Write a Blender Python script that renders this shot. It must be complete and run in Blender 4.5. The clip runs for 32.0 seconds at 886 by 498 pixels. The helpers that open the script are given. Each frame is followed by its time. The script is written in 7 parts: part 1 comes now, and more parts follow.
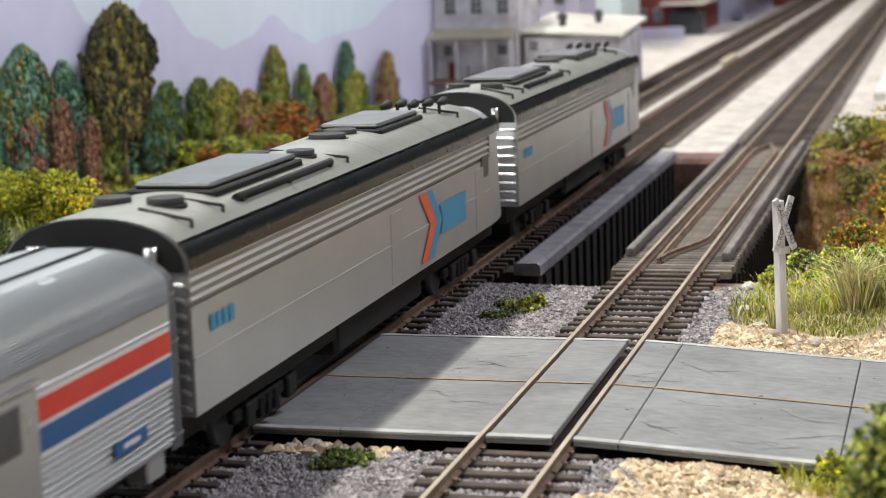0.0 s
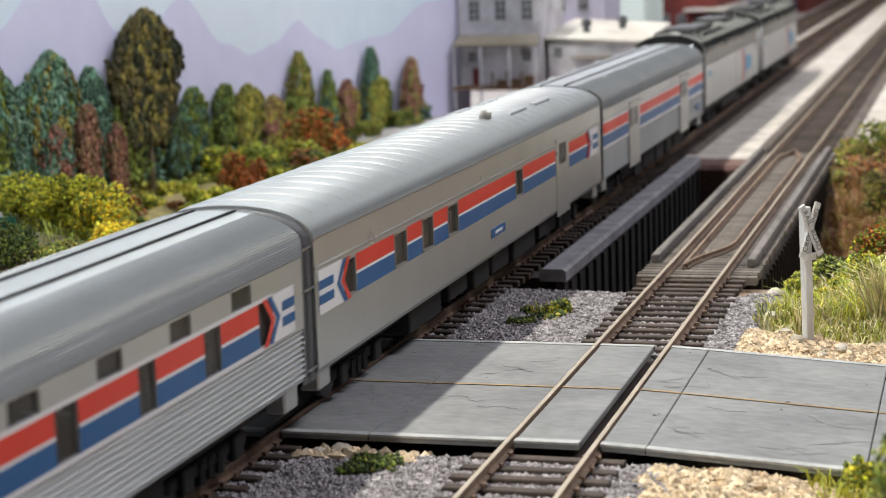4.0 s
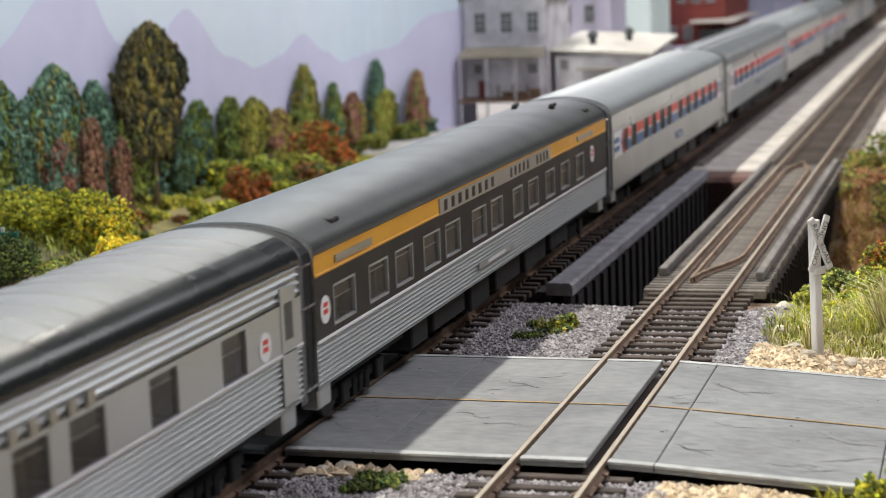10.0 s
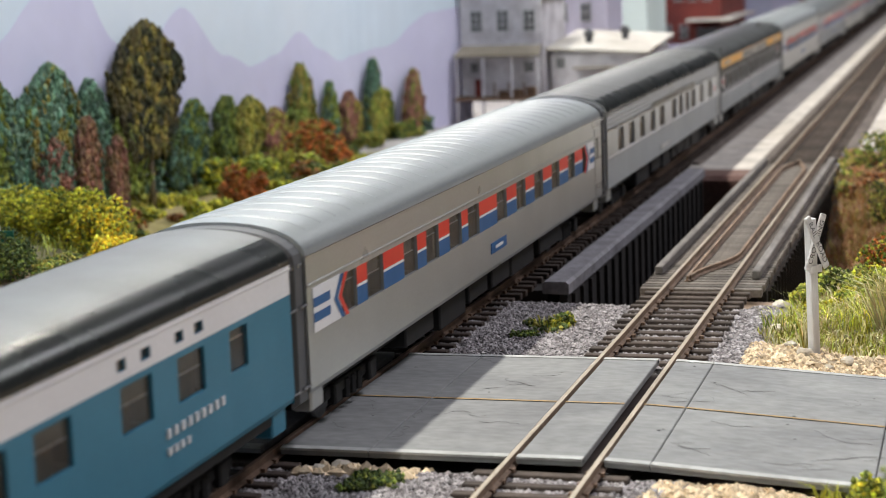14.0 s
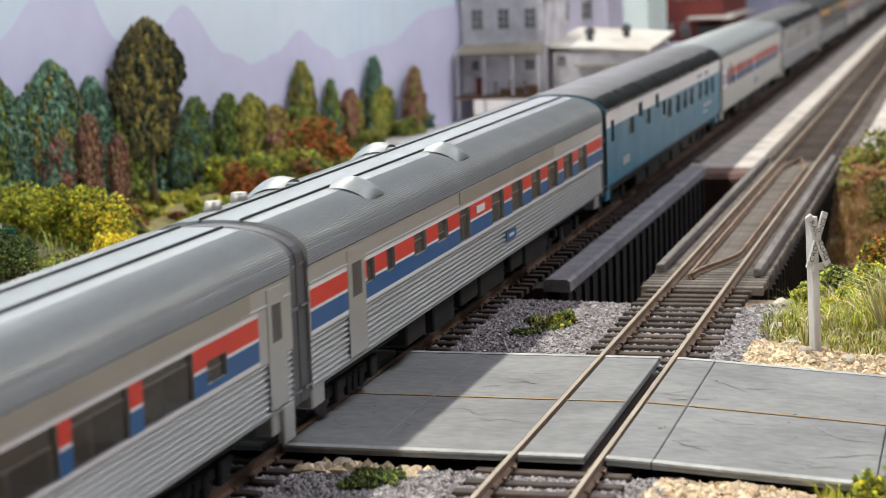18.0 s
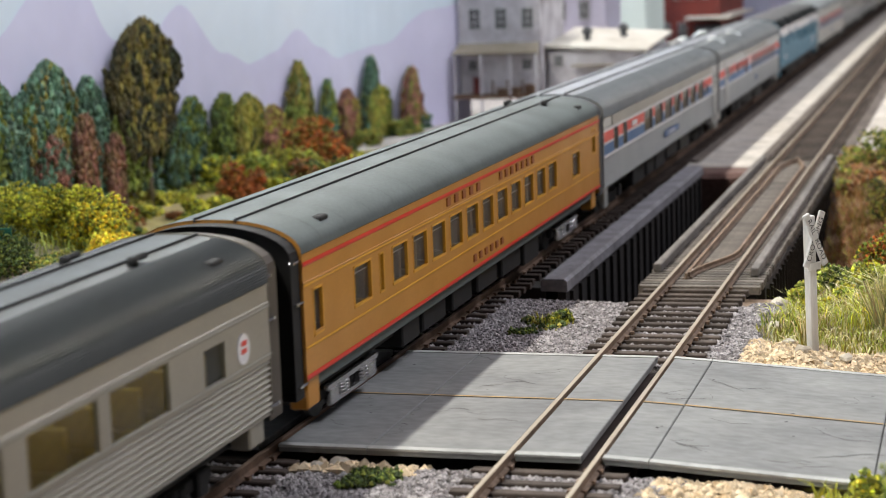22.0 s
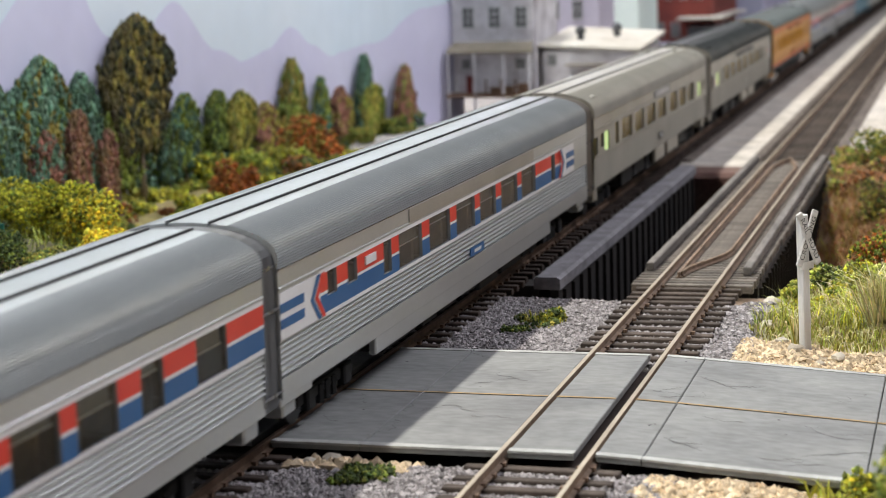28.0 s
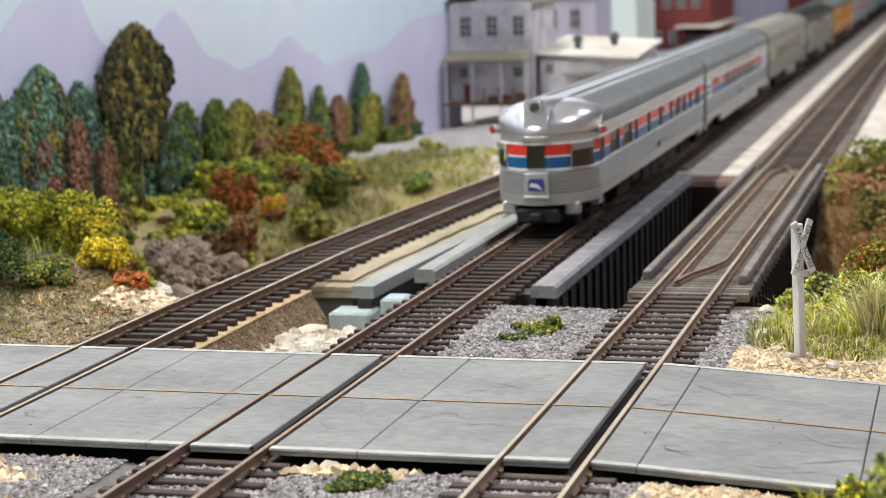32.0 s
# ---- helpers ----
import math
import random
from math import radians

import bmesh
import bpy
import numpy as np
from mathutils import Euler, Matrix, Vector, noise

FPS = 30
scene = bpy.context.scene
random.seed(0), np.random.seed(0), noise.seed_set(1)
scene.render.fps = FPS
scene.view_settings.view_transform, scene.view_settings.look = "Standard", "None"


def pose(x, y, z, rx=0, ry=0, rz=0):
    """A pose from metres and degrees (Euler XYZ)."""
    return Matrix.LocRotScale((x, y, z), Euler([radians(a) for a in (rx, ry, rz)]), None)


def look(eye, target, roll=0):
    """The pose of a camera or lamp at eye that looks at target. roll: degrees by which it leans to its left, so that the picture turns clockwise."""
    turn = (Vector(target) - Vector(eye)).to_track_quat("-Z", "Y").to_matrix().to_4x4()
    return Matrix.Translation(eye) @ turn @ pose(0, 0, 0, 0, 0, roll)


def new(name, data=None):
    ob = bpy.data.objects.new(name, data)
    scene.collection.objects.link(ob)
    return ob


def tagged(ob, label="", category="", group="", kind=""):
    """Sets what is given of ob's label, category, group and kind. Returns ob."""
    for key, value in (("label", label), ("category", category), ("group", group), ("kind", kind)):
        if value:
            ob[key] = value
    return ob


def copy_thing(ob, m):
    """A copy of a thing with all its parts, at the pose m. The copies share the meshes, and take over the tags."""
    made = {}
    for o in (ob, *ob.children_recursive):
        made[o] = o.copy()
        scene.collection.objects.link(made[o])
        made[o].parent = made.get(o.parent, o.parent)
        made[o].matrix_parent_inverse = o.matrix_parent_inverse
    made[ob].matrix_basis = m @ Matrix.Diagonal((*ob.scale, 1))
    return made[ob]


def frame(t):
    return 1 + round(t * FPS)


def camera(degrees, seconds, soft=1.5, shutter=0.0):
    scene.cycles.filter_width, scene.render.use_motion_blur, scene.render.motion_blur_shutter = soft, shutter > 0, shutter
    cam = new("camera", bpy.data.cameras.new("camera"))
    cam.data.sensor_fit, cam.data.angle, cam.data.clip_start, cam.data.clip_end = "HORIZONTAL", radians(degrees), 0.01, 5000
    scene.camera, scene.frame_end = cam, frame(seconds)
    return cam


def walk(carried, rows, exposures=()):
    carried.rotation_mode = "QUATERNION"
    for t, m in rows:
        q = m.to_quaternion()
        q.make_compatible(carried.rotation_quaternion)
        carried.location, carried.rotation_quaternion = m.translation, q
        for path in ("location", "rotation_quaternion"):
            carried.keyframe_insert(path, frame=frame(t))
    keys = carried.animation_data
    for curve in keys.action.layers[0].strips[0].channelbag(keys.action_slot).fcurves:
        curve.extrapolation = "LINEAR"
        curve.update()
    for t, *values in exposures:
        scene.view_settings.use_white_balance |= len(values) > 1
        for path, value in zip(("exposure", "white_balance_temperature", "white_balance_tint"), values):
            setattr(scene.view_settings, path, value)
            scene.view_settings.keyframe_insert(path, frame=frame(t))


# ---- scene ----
# camera and its path: seconds, eye, turn to the left, tilt down, roll
PATH = [
    (0, 0.14336, -0.37984, 0.09432, 15.533, 9.471, -1.953),
    (0.5, 0.14260, -0.38030, 0.09451, 15.549, 9.530, -1.979),
    (1, 0.14238, -0.38068, 0.09453, 15.627, 9.470, -1.905),
    (1.5, 0.14239, -0.38095, 0.09443, 15.696, 9.459, -1.872),
    (2, 0.14243, -0.38117, 0.09442, 15.775, 9.455, -1.883),
    (2.5, 0.14250, -0.38143, 0.09449, 15.905, 9.404, -1.882),
    (3, 0.14255, -0.38151, 0.09450, 16.006, 9.332, -1.894),
    (3.5, 0.14264, -0.38166, 0.09457, 16.115, 9.303, -1.931),
    (5.5, 0.14250, -0.38155, 0.09458, 16.437, 9.087, -2.034),
    (6, 0.14194, -0.37828, 0.09430, 16.505, 9.022, -2.079),
    (6.5, 0.14179, -0.37726, 0.09432, 16.531, 8.962, -2.160),
    (7, 0.14171, -0.37718, 0.09436, 16.518, 8.887, -2.146),
    (7.5, 0.14165, -0.37700, 0.09432, 16.490, 8.855, -2.148),
    (8, 0.14167, -0.37701, 0.09427, 16.479, 8.828, -2.183),
    (8.5, 0.14165, -0.37717, 0.09422, 16.450, 8.800, -2.098),
    (9, 0.14163, -0.37717, 0.09420, 16.450, 8.800, -2.098),
    (9.5, 0.14171, -0.37705, 0.09424, 16.448, 8.838, -2.121),
    (10, 0.14182, -0.37712, 0.09433, 16.420, 8.879, -2.150),
    (10.5, 0.14186, -0.37709, 0.09438, 16.370, 8.920, -2.140),
    (11, 0.14178, -0.37685, 0.09434, 16.344, 8.939, -2.194),
    (11.5, 0.14173, -0.37682, 0.09431, 16.282, 8.969, -2.129),
    (12, 0.14178, -0.37699, 0.09438, 16.284, 8.973, -2.140),
    (12.5, 0.14183, -0.37706, 0.09445, 16.261, 8.979, -2.164),
    (13, 0.14180, -0.37700, 0.09442, 16.233, 8.984, -2.110),
    (13.5, 0.14176, -0.37690, 0.09434, 16.250, 8.958, -2.090),
    (14, 0.14176, -0.37683, 0.09430, 16.308, 8.929, -2.142),
    (14.5, 0.14178, -0.37695, 0.09431, 16.316, 8.974, -2.103),
    (16.5, 0.14152, -0.37677, 0.09419, 16.324, 8.993, -2.073),
    (17, 0.14156, -0.37656, 0.09420, 16.342, 9.017, -2.148),
    (17.5, 0.14153, -0.37658, 0.09420, 16.309, 9.048, -2.110),
    (18, 0.14160, -0.37696, 0.09429, 16.330, 8.991, -2.116),
    (18.5, 0.14177, -0.37744, 0.09442, 16.364, 8.998, -2.179),
    (19, 0.14180, -0.37742, 0.09432, 16.345, 9.002, -2.109),
    (19.5, 0.14168, -0.37692, 0.09408, 16.320, 8.989, -2.067),
    (20, 0.14162, -0.37662, 0.09402, 16.290, 8.953, -2.079),
    (20.5, 0.14158, -0.37643, 0.09404, 16.268, 8.956, -2.121),
    (21, 0.14153, -0.37631, 0.09398, 16.252, 8.987, -2.112),
    (21.5, 0.14151, -0.37635, 0.09395, 16.268, 8.977, -2.126),
    (22, 0.14156, -0.37636, 0.09399, 16.251, 8.989, -2.124),
    (22.5, 0.14166, -0.37631, 0.09399, 16.261, 8.999, -2.153),
    (23, 0.14165, -0.37625, 0.09393, 16.197, 9.008, -2.142),
    (23.5, 0.14158, -0.37656, 0.09397, 16.160, 8.977, -2.059),
    (24, 0.14157, -0.37694, 0.09398, 16.126, 8.990, -2.019),
    (24.5, 0.14155, -0.37677, 0.09381, 16.119, 8.909, -2.029),
    (25, 0.14149, -0.37662, 0.09371, 16.101, 8.929, -1.995),
    (25.5, 0.14142, -0.37706, 0.09376, 16.060, 8.956, -1.940),
    (27.5, 0.14122, -0.37685, 0.09336, 16.020, 8.985, -1.821),
    (28, 0.14120, -0.37662, 0.09347, 15.994, 9.014, -1.805),
    (28.5, 0.14120, -0.37633, 0.09347, 15.978, 9.040, -1.821),
    (29, 0.14115, -0.37617, 0.09335, 15.993, 9.008, -1.781),
    (29.5, 0.14110, -0.37647, 0.09331, 16.013, 9.016, -1.745),
    (30, 0.14108, -0.37680, 0.09337, 15.997, 9.011, -1.666),
    (30.5, 0.14124, -0.37754, 0.09346, 16.008, 8.987, -1.734),
    (31, 0.14169, -0.37961, 0.09346, 15.992, 8.955, -1.637),
    (31.5, 0.14191, -0.37997, 0.09402, 15.955, 8.904, -1.609),
    (32, 0.14218, -0.37903, 0.09416, 15.927, 8.779, -1.780),
]
cam = camera(26.874, 32.0, soft=0.7, shutter=0.25)
walk(cam, [(t, pose(x, y, z, 90 - tilt, 0, turn) @ pose(0, 0, 0, 0, 0, roll)) for t, x, y, z, turn, tilt, roll in PATH])
cam.data.dof.use_dof = True
cam.data.dof.focus_distance = 0.43
cam.data.dof.aperture_fstop = 37.0

# light: strip lamps along the backdrop, an added backdrop fill, pale room ceiling lamps
world = bpy.data.worlds.new("room_air")
scene.world = world
world.use_nodes = True
world.node_tree.nodes["Background"].inputs[0].default_value = (0.80, 0.86, 1.0, 1)
world.node_tree.nodes["Background"].inputs[1].default_value = 0.11


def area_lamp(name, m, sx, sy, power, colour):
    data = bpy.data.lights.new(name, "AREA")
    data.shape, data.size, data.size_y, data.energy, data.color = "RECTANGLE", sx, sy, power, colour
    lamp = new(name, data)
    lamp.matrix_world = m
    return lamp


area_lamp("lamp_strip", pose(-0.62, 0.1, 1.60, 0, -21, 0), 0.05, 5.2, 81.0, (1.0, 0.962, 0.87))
# unseen fill added only to brighten the backdrop and its trees
area_lamp("backdrop_fill", pose(-0.085, 0.6, 0.36, 0, 86, 0), 0.02, 2.6, 9.0, (0.92, 0.96, 1.0))
area_lamp("room_lamp", look((1.3, 0.6, 1.9), (0, 0.3, 0)), 0.6, 0.6, 29.0, (0.935, 0.92, 1.0))
area_lamp("room_lamp_far", look((0.75, 2.1, 1.5), (0, 0.2, 0)), 0.5, 0.3, 6.0, (0.95, 0.97, 1.0))
scene.view_settings.exposure = 0.0


# materials
def mat(name, colour, rough=0.6, metal=0.0, vary=0.12, fine=900.0, coarse=60.0, bump=0.15, second=None, island=0.0, attr=False, coat=0.0, streak=None):
    """A surface with grain at two scales. second: a colour into which the coarse pattern leans; island: lightness change from piece to piece."""
    m = bpy.data.materials.new(name)
    m.use_nodes = True
    n, l = m.node_tree.nodes, m.node_tree.links
    b = n["Principled BSDF"]
    b.inputs["Roughness"].default_value, b.inputs["Metallic"].default_value = rough, metal
    b.inputs["Coat Weight"].default_value = coat
    tc = n.new("ShaderNodeTexCoord")
    src = tc.outputs["Object"]
    if streak:
        mp = n.new("ShaderNodeMapping")
        mp.inputs["Scale"].default_value = streak
        l.new(src, mp.inputs["Vector"])
        src = mp.outputs["Vector"]
    n1, n2 = n.new("ShaderNodeTexNoise"), n.new("ShaderNodeTexNoise")
    n1.inputs["Scale"].default_value, n2.inputs["Scale"].default_value = fine, coarse
    n1.inputs["Detail"].default_value, n2.inputs["Detail"].default_value = 3, 4
    l.new(src, n1.inputs["Vector"]), l.new(src, n2.inputs["Vector"])
    mix = n.new("ShaderNodeMix")
    mix.data_type = "RGBA"
    c2 = second or tuple(c * (1 - 1.6 * vary) for c in colour)
    mix.inputs[6].default_value, mix.inputs[7].default_value = (*colour, 1), (*c2, 1)
    if attr:
        at = n.new("ShaderNodeVertexColor")
        at.layer_name = "tone"
        l.new(at.outputs["Color"], mix.inputs[6])
        dk = n.new("ShaderNodeHueSaturation")
        dk.inputs["Value"].default_value = 1 - 1.8 * vary
        l.new(at.outputs["Color"], dk.inputs["Color"])
        l.new(dk.outputs["Color"], mix.inputs[7])
    ramp = n.new("ShaderNodeMapRange")
    ramp.inputs[1].default_value, ramp.inputs[2].default_value = 0.35, 0.68
    l.new(n2.outputs["Fac"], ramp.inputs[0])
    l.new(ramp.outputs[0], mix.inputs[0])
    hsv = n.new("ShaderNodeHueSaturation")
    l.new(mix.outputs[2], hsv.inputs["Color"])
    val = n.new("ShaderNodeMapRange")
    val.inputs[1].default_value, val.inputs[2].default_value = 0.3, 0.7
    val.inputs[3].default_value, val.inputs[4].default_value = 1 - vary, 1 + vary
    l.new(n1.outputs["Fac"], val.inputs[0])
    out = val.outputs[0]
    if island:
        geo = n.new("ShaderNodeNewGeometry")
        oi = n.new("ShaderNodeObjectInfo")
        add = n.new("ShaderNodeMath")
        l.new(geo.outputs["Random Per Island"], add.inputs[0]), l.new(oi.outputs["Random"], add.inputs[1])
        fr = n.new("ShaderNodeMath")
        fr.operation = "FRACT"
        l.new(add.outputs[0], fr.inputs[0])
        r2 = n.new("ShaderNodeMapRange")
        r2.inputs[3].default_value, r2.inputs[4].default_value = 1 - island, 1 + island
        l.new(fr.outputs[0], r2.inputs[0])
        mul = n.new("ShaderNodeMath")
        mul.operation = "MULTIPLY"
        l.new(out, mul.inputs[0]), l.new(r2.outputs[0], mul.inputs[1])
        out = mul.outputs[0]
    l.new(out, hsv.inputs["Value"])
    l.new(hsv.outputs["Color"], b.inputs["Base Color"])
    if bump:
        bp = n.new("ShaderNodeBump")
        bp.inputs["Strength"].default_value, bp.inputs["Distance"].default_value = bump, 0.0004
        l.new(n1.outputs["Fac"], bp.inputs["Height"])
        l.new(bp.outputs["Normal"], b.inputs["Normal"])
    rr = n.new("ShaderNodeMapRange")
    rr.inputs[3].default_value, rr.inputs[4].default_value = max(0.03, rough - 0.10), min(1, rough + 0.10)
    l.new(n2.outputs["Fac"], rr.inputs[0])
    l.new(rr.outputs[0], b.inputs["Roughness"])
    return m


def glass_mat(name, tint, clear=0.6, haze=0.45):
    m = bpy.data.materials.new(name)
    m.use_nodes = True
    n, l = m.node_tree.nodes, m.node_tree.links
    n.remove(n["Principled BSDF"])
    tr, gl, mx, lw = n.new("ShaderNodeBsdfTransparent"), n.new("ShaderNodeBsdfGlossy"), n.new("ShaderNodeMixShader"), n.new("ShaderNodeFresnel")
    tr.inputs[0].default_value = (*[c * clear for c in tint], 1)
    gl.inputs["Roughness"].default_value = 0.12
    lw.inputs["IOR"].default_value = 1.28
    # grey diffuse share lightens the panes in place of interior light and reflection
    df, veil = n.new("ShaderNodeBsdfDiffuse"), n.new("ShaderNodeMixShader")
    df.inputs[0].default_value = (*[c * 0.30 for c in tint], 1)
    veil.inputs[0].default_value = haze
    l.new(tr.outputs[0], veil.inputs[1]), l.new(df.outputs[0], veil.inputs[2])
    l.new(lw.outputs[0], mx.inputs[0]), l.new(veil.outputs[0], mx.inputs[1]), l.new(gl.outputs[0], mx.inputs[2])
    l.new(mx.outputs[0], n["Material Output"].inputs[0])
    return m


def glow_mat(name, colour, strength):
    m = bpy.data.materials.new(name)
    m.use_nodes = True
    b = m.node_tree.nodes["Principled BSDF"]
    b.inputs["Base Color"].default_value = (*colour, 1)
    b.inputs["Emission Color"].default_value = (*colour, 1)
    b.inputs["Emission Strength"].default_value = strength
    return m


M = dict(
    silver=mat("silver_paint", (0.50, 0.52, 0.53), 0.34, 0.55, 0.04, 1500, 40, 0.03),
    silver2=mat("silver_smooth_paint", (0.475, 0.495, 0.495), 0.30, 0.55, 0.04, 1500, 40, 0.03),
    silver_d=mat("dull_silver_paint", (0.40, 0.39, 0.36), 0.42, 0.5, 0.05, 1500, 40, 0.03),
    roofsil=mat("silver_roof_paint", (0.28, 0.307, 0.318), 0.36, 0.15, 0.05, 1300, 50, 0.03),
    steel=mat("warm_grey_steel_paint", (0.38, 0.36, 0.31), 0.42, 0.45, 0.05, 1300, 50, 0.03),
    steelroof=mat("warm_grey_roof_paint", (0.34, 0.332, 0.285), 0.40, 0.0, 0.06, 1300, 50, 0.03),
    grey_d=mat("dark_grey_plastic", (0.09, 0.095, 0.105), 0.5, 0.0, 0.1, 1500, 60, 0.05),
    black=mat("black_plastic", (0.007, 0.007, 0.008), 0.7, 0.0, 0.15, 1500, 60, 0.05),
    edgeblk=mat("glossy_black_paint", (0.012, 0.015, 0.015), 0.28, 0.0, 0.1, 1200, 50, 0.03),
    roofblk=mat("black_roof_paint", (0.035, 0.042, 0.042), 0.42, 0.0, 0.12, 1200, 50, 0.05),
    roofgrn=mat("grey_green_roof_paint", (0.105, 0.128, 0.127), 0.6, 0.0, 0.12, 1200, 50, 0.05),
    roofcream=mat("pale_grey_green_roof_paint", (0.22, 0.23, 0.205), 0.45, 0.1, 0.1, 1200, 50, 0.05),
    red=mat("red_stripe_paint", (0.72, 0.042, 0.025), 0.4, 0.0, 0.05, 1500, 60, 0.02),
    blue=mat("blue_stripe_paint", (0.008, 0.105, 0.30), 0.4, 0.0, 0.05, 1500, 60, 0.02),
    white=mat("white_stripe_paint", (0.78, 0.78, 0.80), 0.45, 0.0, 0.04, 1500, 60, 0.02),
    orange=mat("orange_yellow_paint", (0.52, 0.235, 0.036), 0.42, 0.0, 0.05, 1500, 60, 0.02),
    yellow=mat("deep_yellow_paint", (0.72, 0.36, 0.03), 0.42, 0.0, 0.05, 1500, 60, 0.02),
    teal=mat("blue_green_paint", (0.03, 0.19, 0.30), 0.42, 0.0, 0.06, 1500, 60, 0.02),
    lightblue=mat("light_blue_paint", (0.05, 0.30, 0.52), 0.42, 0.0, 0.06, 1500, 60, 0.02),
    orangered=mat("orange_red_paint", (0.75, 0.13, 0.06), 0.42, 0.0, 0.05, 1500, 60, 0.02),
    cream=mat("cream_car_floor", (0.62, 0.56, 0.44), 0.7, 0.0, 0.08, 700, 60, 0.05),
    blind=mat("grey_window_blind", (0.27, 0.26, 0.25), 0.7, 0.0, 0.1, 700, 60, 0.05),
    seat=mat("tan_plastic_seats", (0.48, 0.37, 0.25), 0.6, 0.0, 0.1, 700, 60, 0.05),
    inner=mat("brown_car_floor", (0.46, 0.36, 0.26), 0.7, 0.0, 0.08, 700, 60, 0.05),
    glass=glass_mat("window_glass", (0.86, 0.83, 0.78), 0.97, 0.16),
    glassclear=glass_mat("clear_window_glass", (0.90, 0.90, 0.82), 0.97, 0.05),
    charcoal=mat("charcoal_paint", (0.013, 0.013, 0.016), 0.5, 0.0, 0.08, 1500, 60, 0.02),
    roofdark=mat("dark_grey_roof_paint", (0.055, 0.060, 0.060), 0.38, 0.0, 0.1, 1200, 50, 0.04),
    # upper roof tone, paler than the glossy black roof edges
    roofmix=mat("mid_grey_roof_paint", (0.13, 0.135, 0.135), 0.42, 0.0, 0.08, 1200, 50, 0.04),
    tailsil=mat("glossy_silver_paint", (0.56, 0.55, 0.58), 0.24, 0.6, 0.03, 900, 40, 0.02),
    rustred=mat("brownish_red_letters", (0.30, 0.09, 0.03), 0.5, 0.0, 0.05, 1500, 60, 0.02),
    seatgold=mat("mustard_seats", (0.55, 0.36, 0.07), 0.6, 0.0, 0.1, 700, 60, 0.05),
    browndark=mat("dark_brown_plastic", (0.075, 0.062, 0.05), 0.5, 0.0, 0.1, 1500, 60, 0.05),
    signblue=mat("deep_blue_sign", (0.03, 0.05, 0.25), 0.4, 0.0, 0.05, 1500, 60, 0.02),
    tubeglow=glow_mat("lit_tube", (0.90, 0.95, 0.60), 2.2),
    limeglow=glow_mat("lit_lime_pane", (0.66, 0.86, 0.36), 0.50),
    brownrock=mat("brown_bank_rock", (0.27, 0.195, 0.14), 0.95, 0.0, 0.25, 600, 90, 0.6, second=(0.42, 0.32, 0.23)),
    bark=mat("painted_bark", (0.20, 0.15, 0.11), 0.9, 0.0, 0.25, 800, 120, 0.3, second=(0.33, 0.28, 0.22)),
    trimgrey=mat("grey_white_trim", (0.55, 0.55, 0.56), 0.7, 0.0, 0.08, 600, 60, 0.05),
    paleroof=mat("pale_grey_roof", (0.55, 0.53, 0.48), 0.85, 0.0, 0.1, 400, 40, 0.2, second=(0.40, 0.37, 0.32)),
    lilacwall=mat("pale_lilac_paint", (0.52, 0.50, 0.62), 0.85, 0.0, 0.05, 300, 20, 0.05),
    bluewall=mat("blue_grey_paint", (0.40, 0.43, 0.58), 0.8, 0.0, 0.06, 300, 20, 0.05),
    darkred=mat("dark_reddish_stone", (0.11, 0.05, 0.042), 0.9, 0.0, 0.25, 500, 80, 0.4, second=(0.16, 0.10, 0.085)),
    darkbed=mat("dark_ballast_bed", (0.075, 0.058, 0.052), 0.95, 0.0, 0.3, 900, 120, 0.6, second=(0.16, 0.135, 0.115)),
    whiteplaster=mat("white_plaster", (0.62, 0.60, 0.56), 0.9, 0.0, 0.06, 400, 30, 0.15),
    railtan=mat("tan_rusty_rail", (0.25, 0.17, 0.115), 0.75, 0.0, 0.25, 600, 90, 0.2),
    rail=mat("rusty_rail_side", (0.17, 0.105, 0.07), 0.75, 0.0, 0.25, 600, 90, 0.2),
    railbrown=mat("brown_rail_top", (0.24, 0.165, 0.12), 0.5, 0.15, 0.2, 600, 60, 0.05, streak=(1, 0.05, 1)),
    railtop=mat("worn_rail_top", (0.44, 0.375, 0.29), 0.45, 0.3, 0.15, 600, 60, 0.05, streak=(1, 0.05, 1)),
    tie=mat("weathered_brown_tie", (0.050, 0.037, 0.030), 0.85, 0.0, 0.25, 700, 120, 0.3, second=(0.075, 0.057, 0.046), island=0.4),
    tiedark=mat("dark_brown_tie", (0.05, 0.032, 0.024), 0.8, 0.0, 0.25, 700, 120, 0.3, island=0.3),
    slab=mat("grey_concrete", (0.242, 0.248, 0.246), 0.88, 0.0, 0.13, 520, 46, 0.14, second=(0.178, 0.182, 0.186), streak=(0.55, 1, 1)),
    # paler tone carries the lit look of the slab bevels
    litedge=mat("pale_lit_concrete_edge", (0.44, 0.45, 0.44), 0.7, 0.0, 0.14, 500, 70, 0.15, second=(0.31, 0.315, 0.31)),
    crack=mat("dark_crack_ink", (0.06, 0.06, 0.06), 0.8, 0.0, 0.3, 900, 200, 0.0),
    rust=mat("rust_orange_line", (0.44, 0.29, 0.12), 0.8, 0.0, 0.25, 900, 150, 0.0),
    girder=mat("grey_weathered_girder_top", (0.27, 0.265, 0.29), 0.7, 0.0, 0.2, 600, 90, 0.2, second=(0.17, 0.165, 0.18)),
    # girder and beam sides: shade put into the colour for deeper blacks
    girderside=mat("shaded_weathered_girder_side", (0.016, 0.0155, 0.017), 0.75, 0.0, 0.2, 500, 70, 0.15, second=(0.030, 0.025, 0.023)),
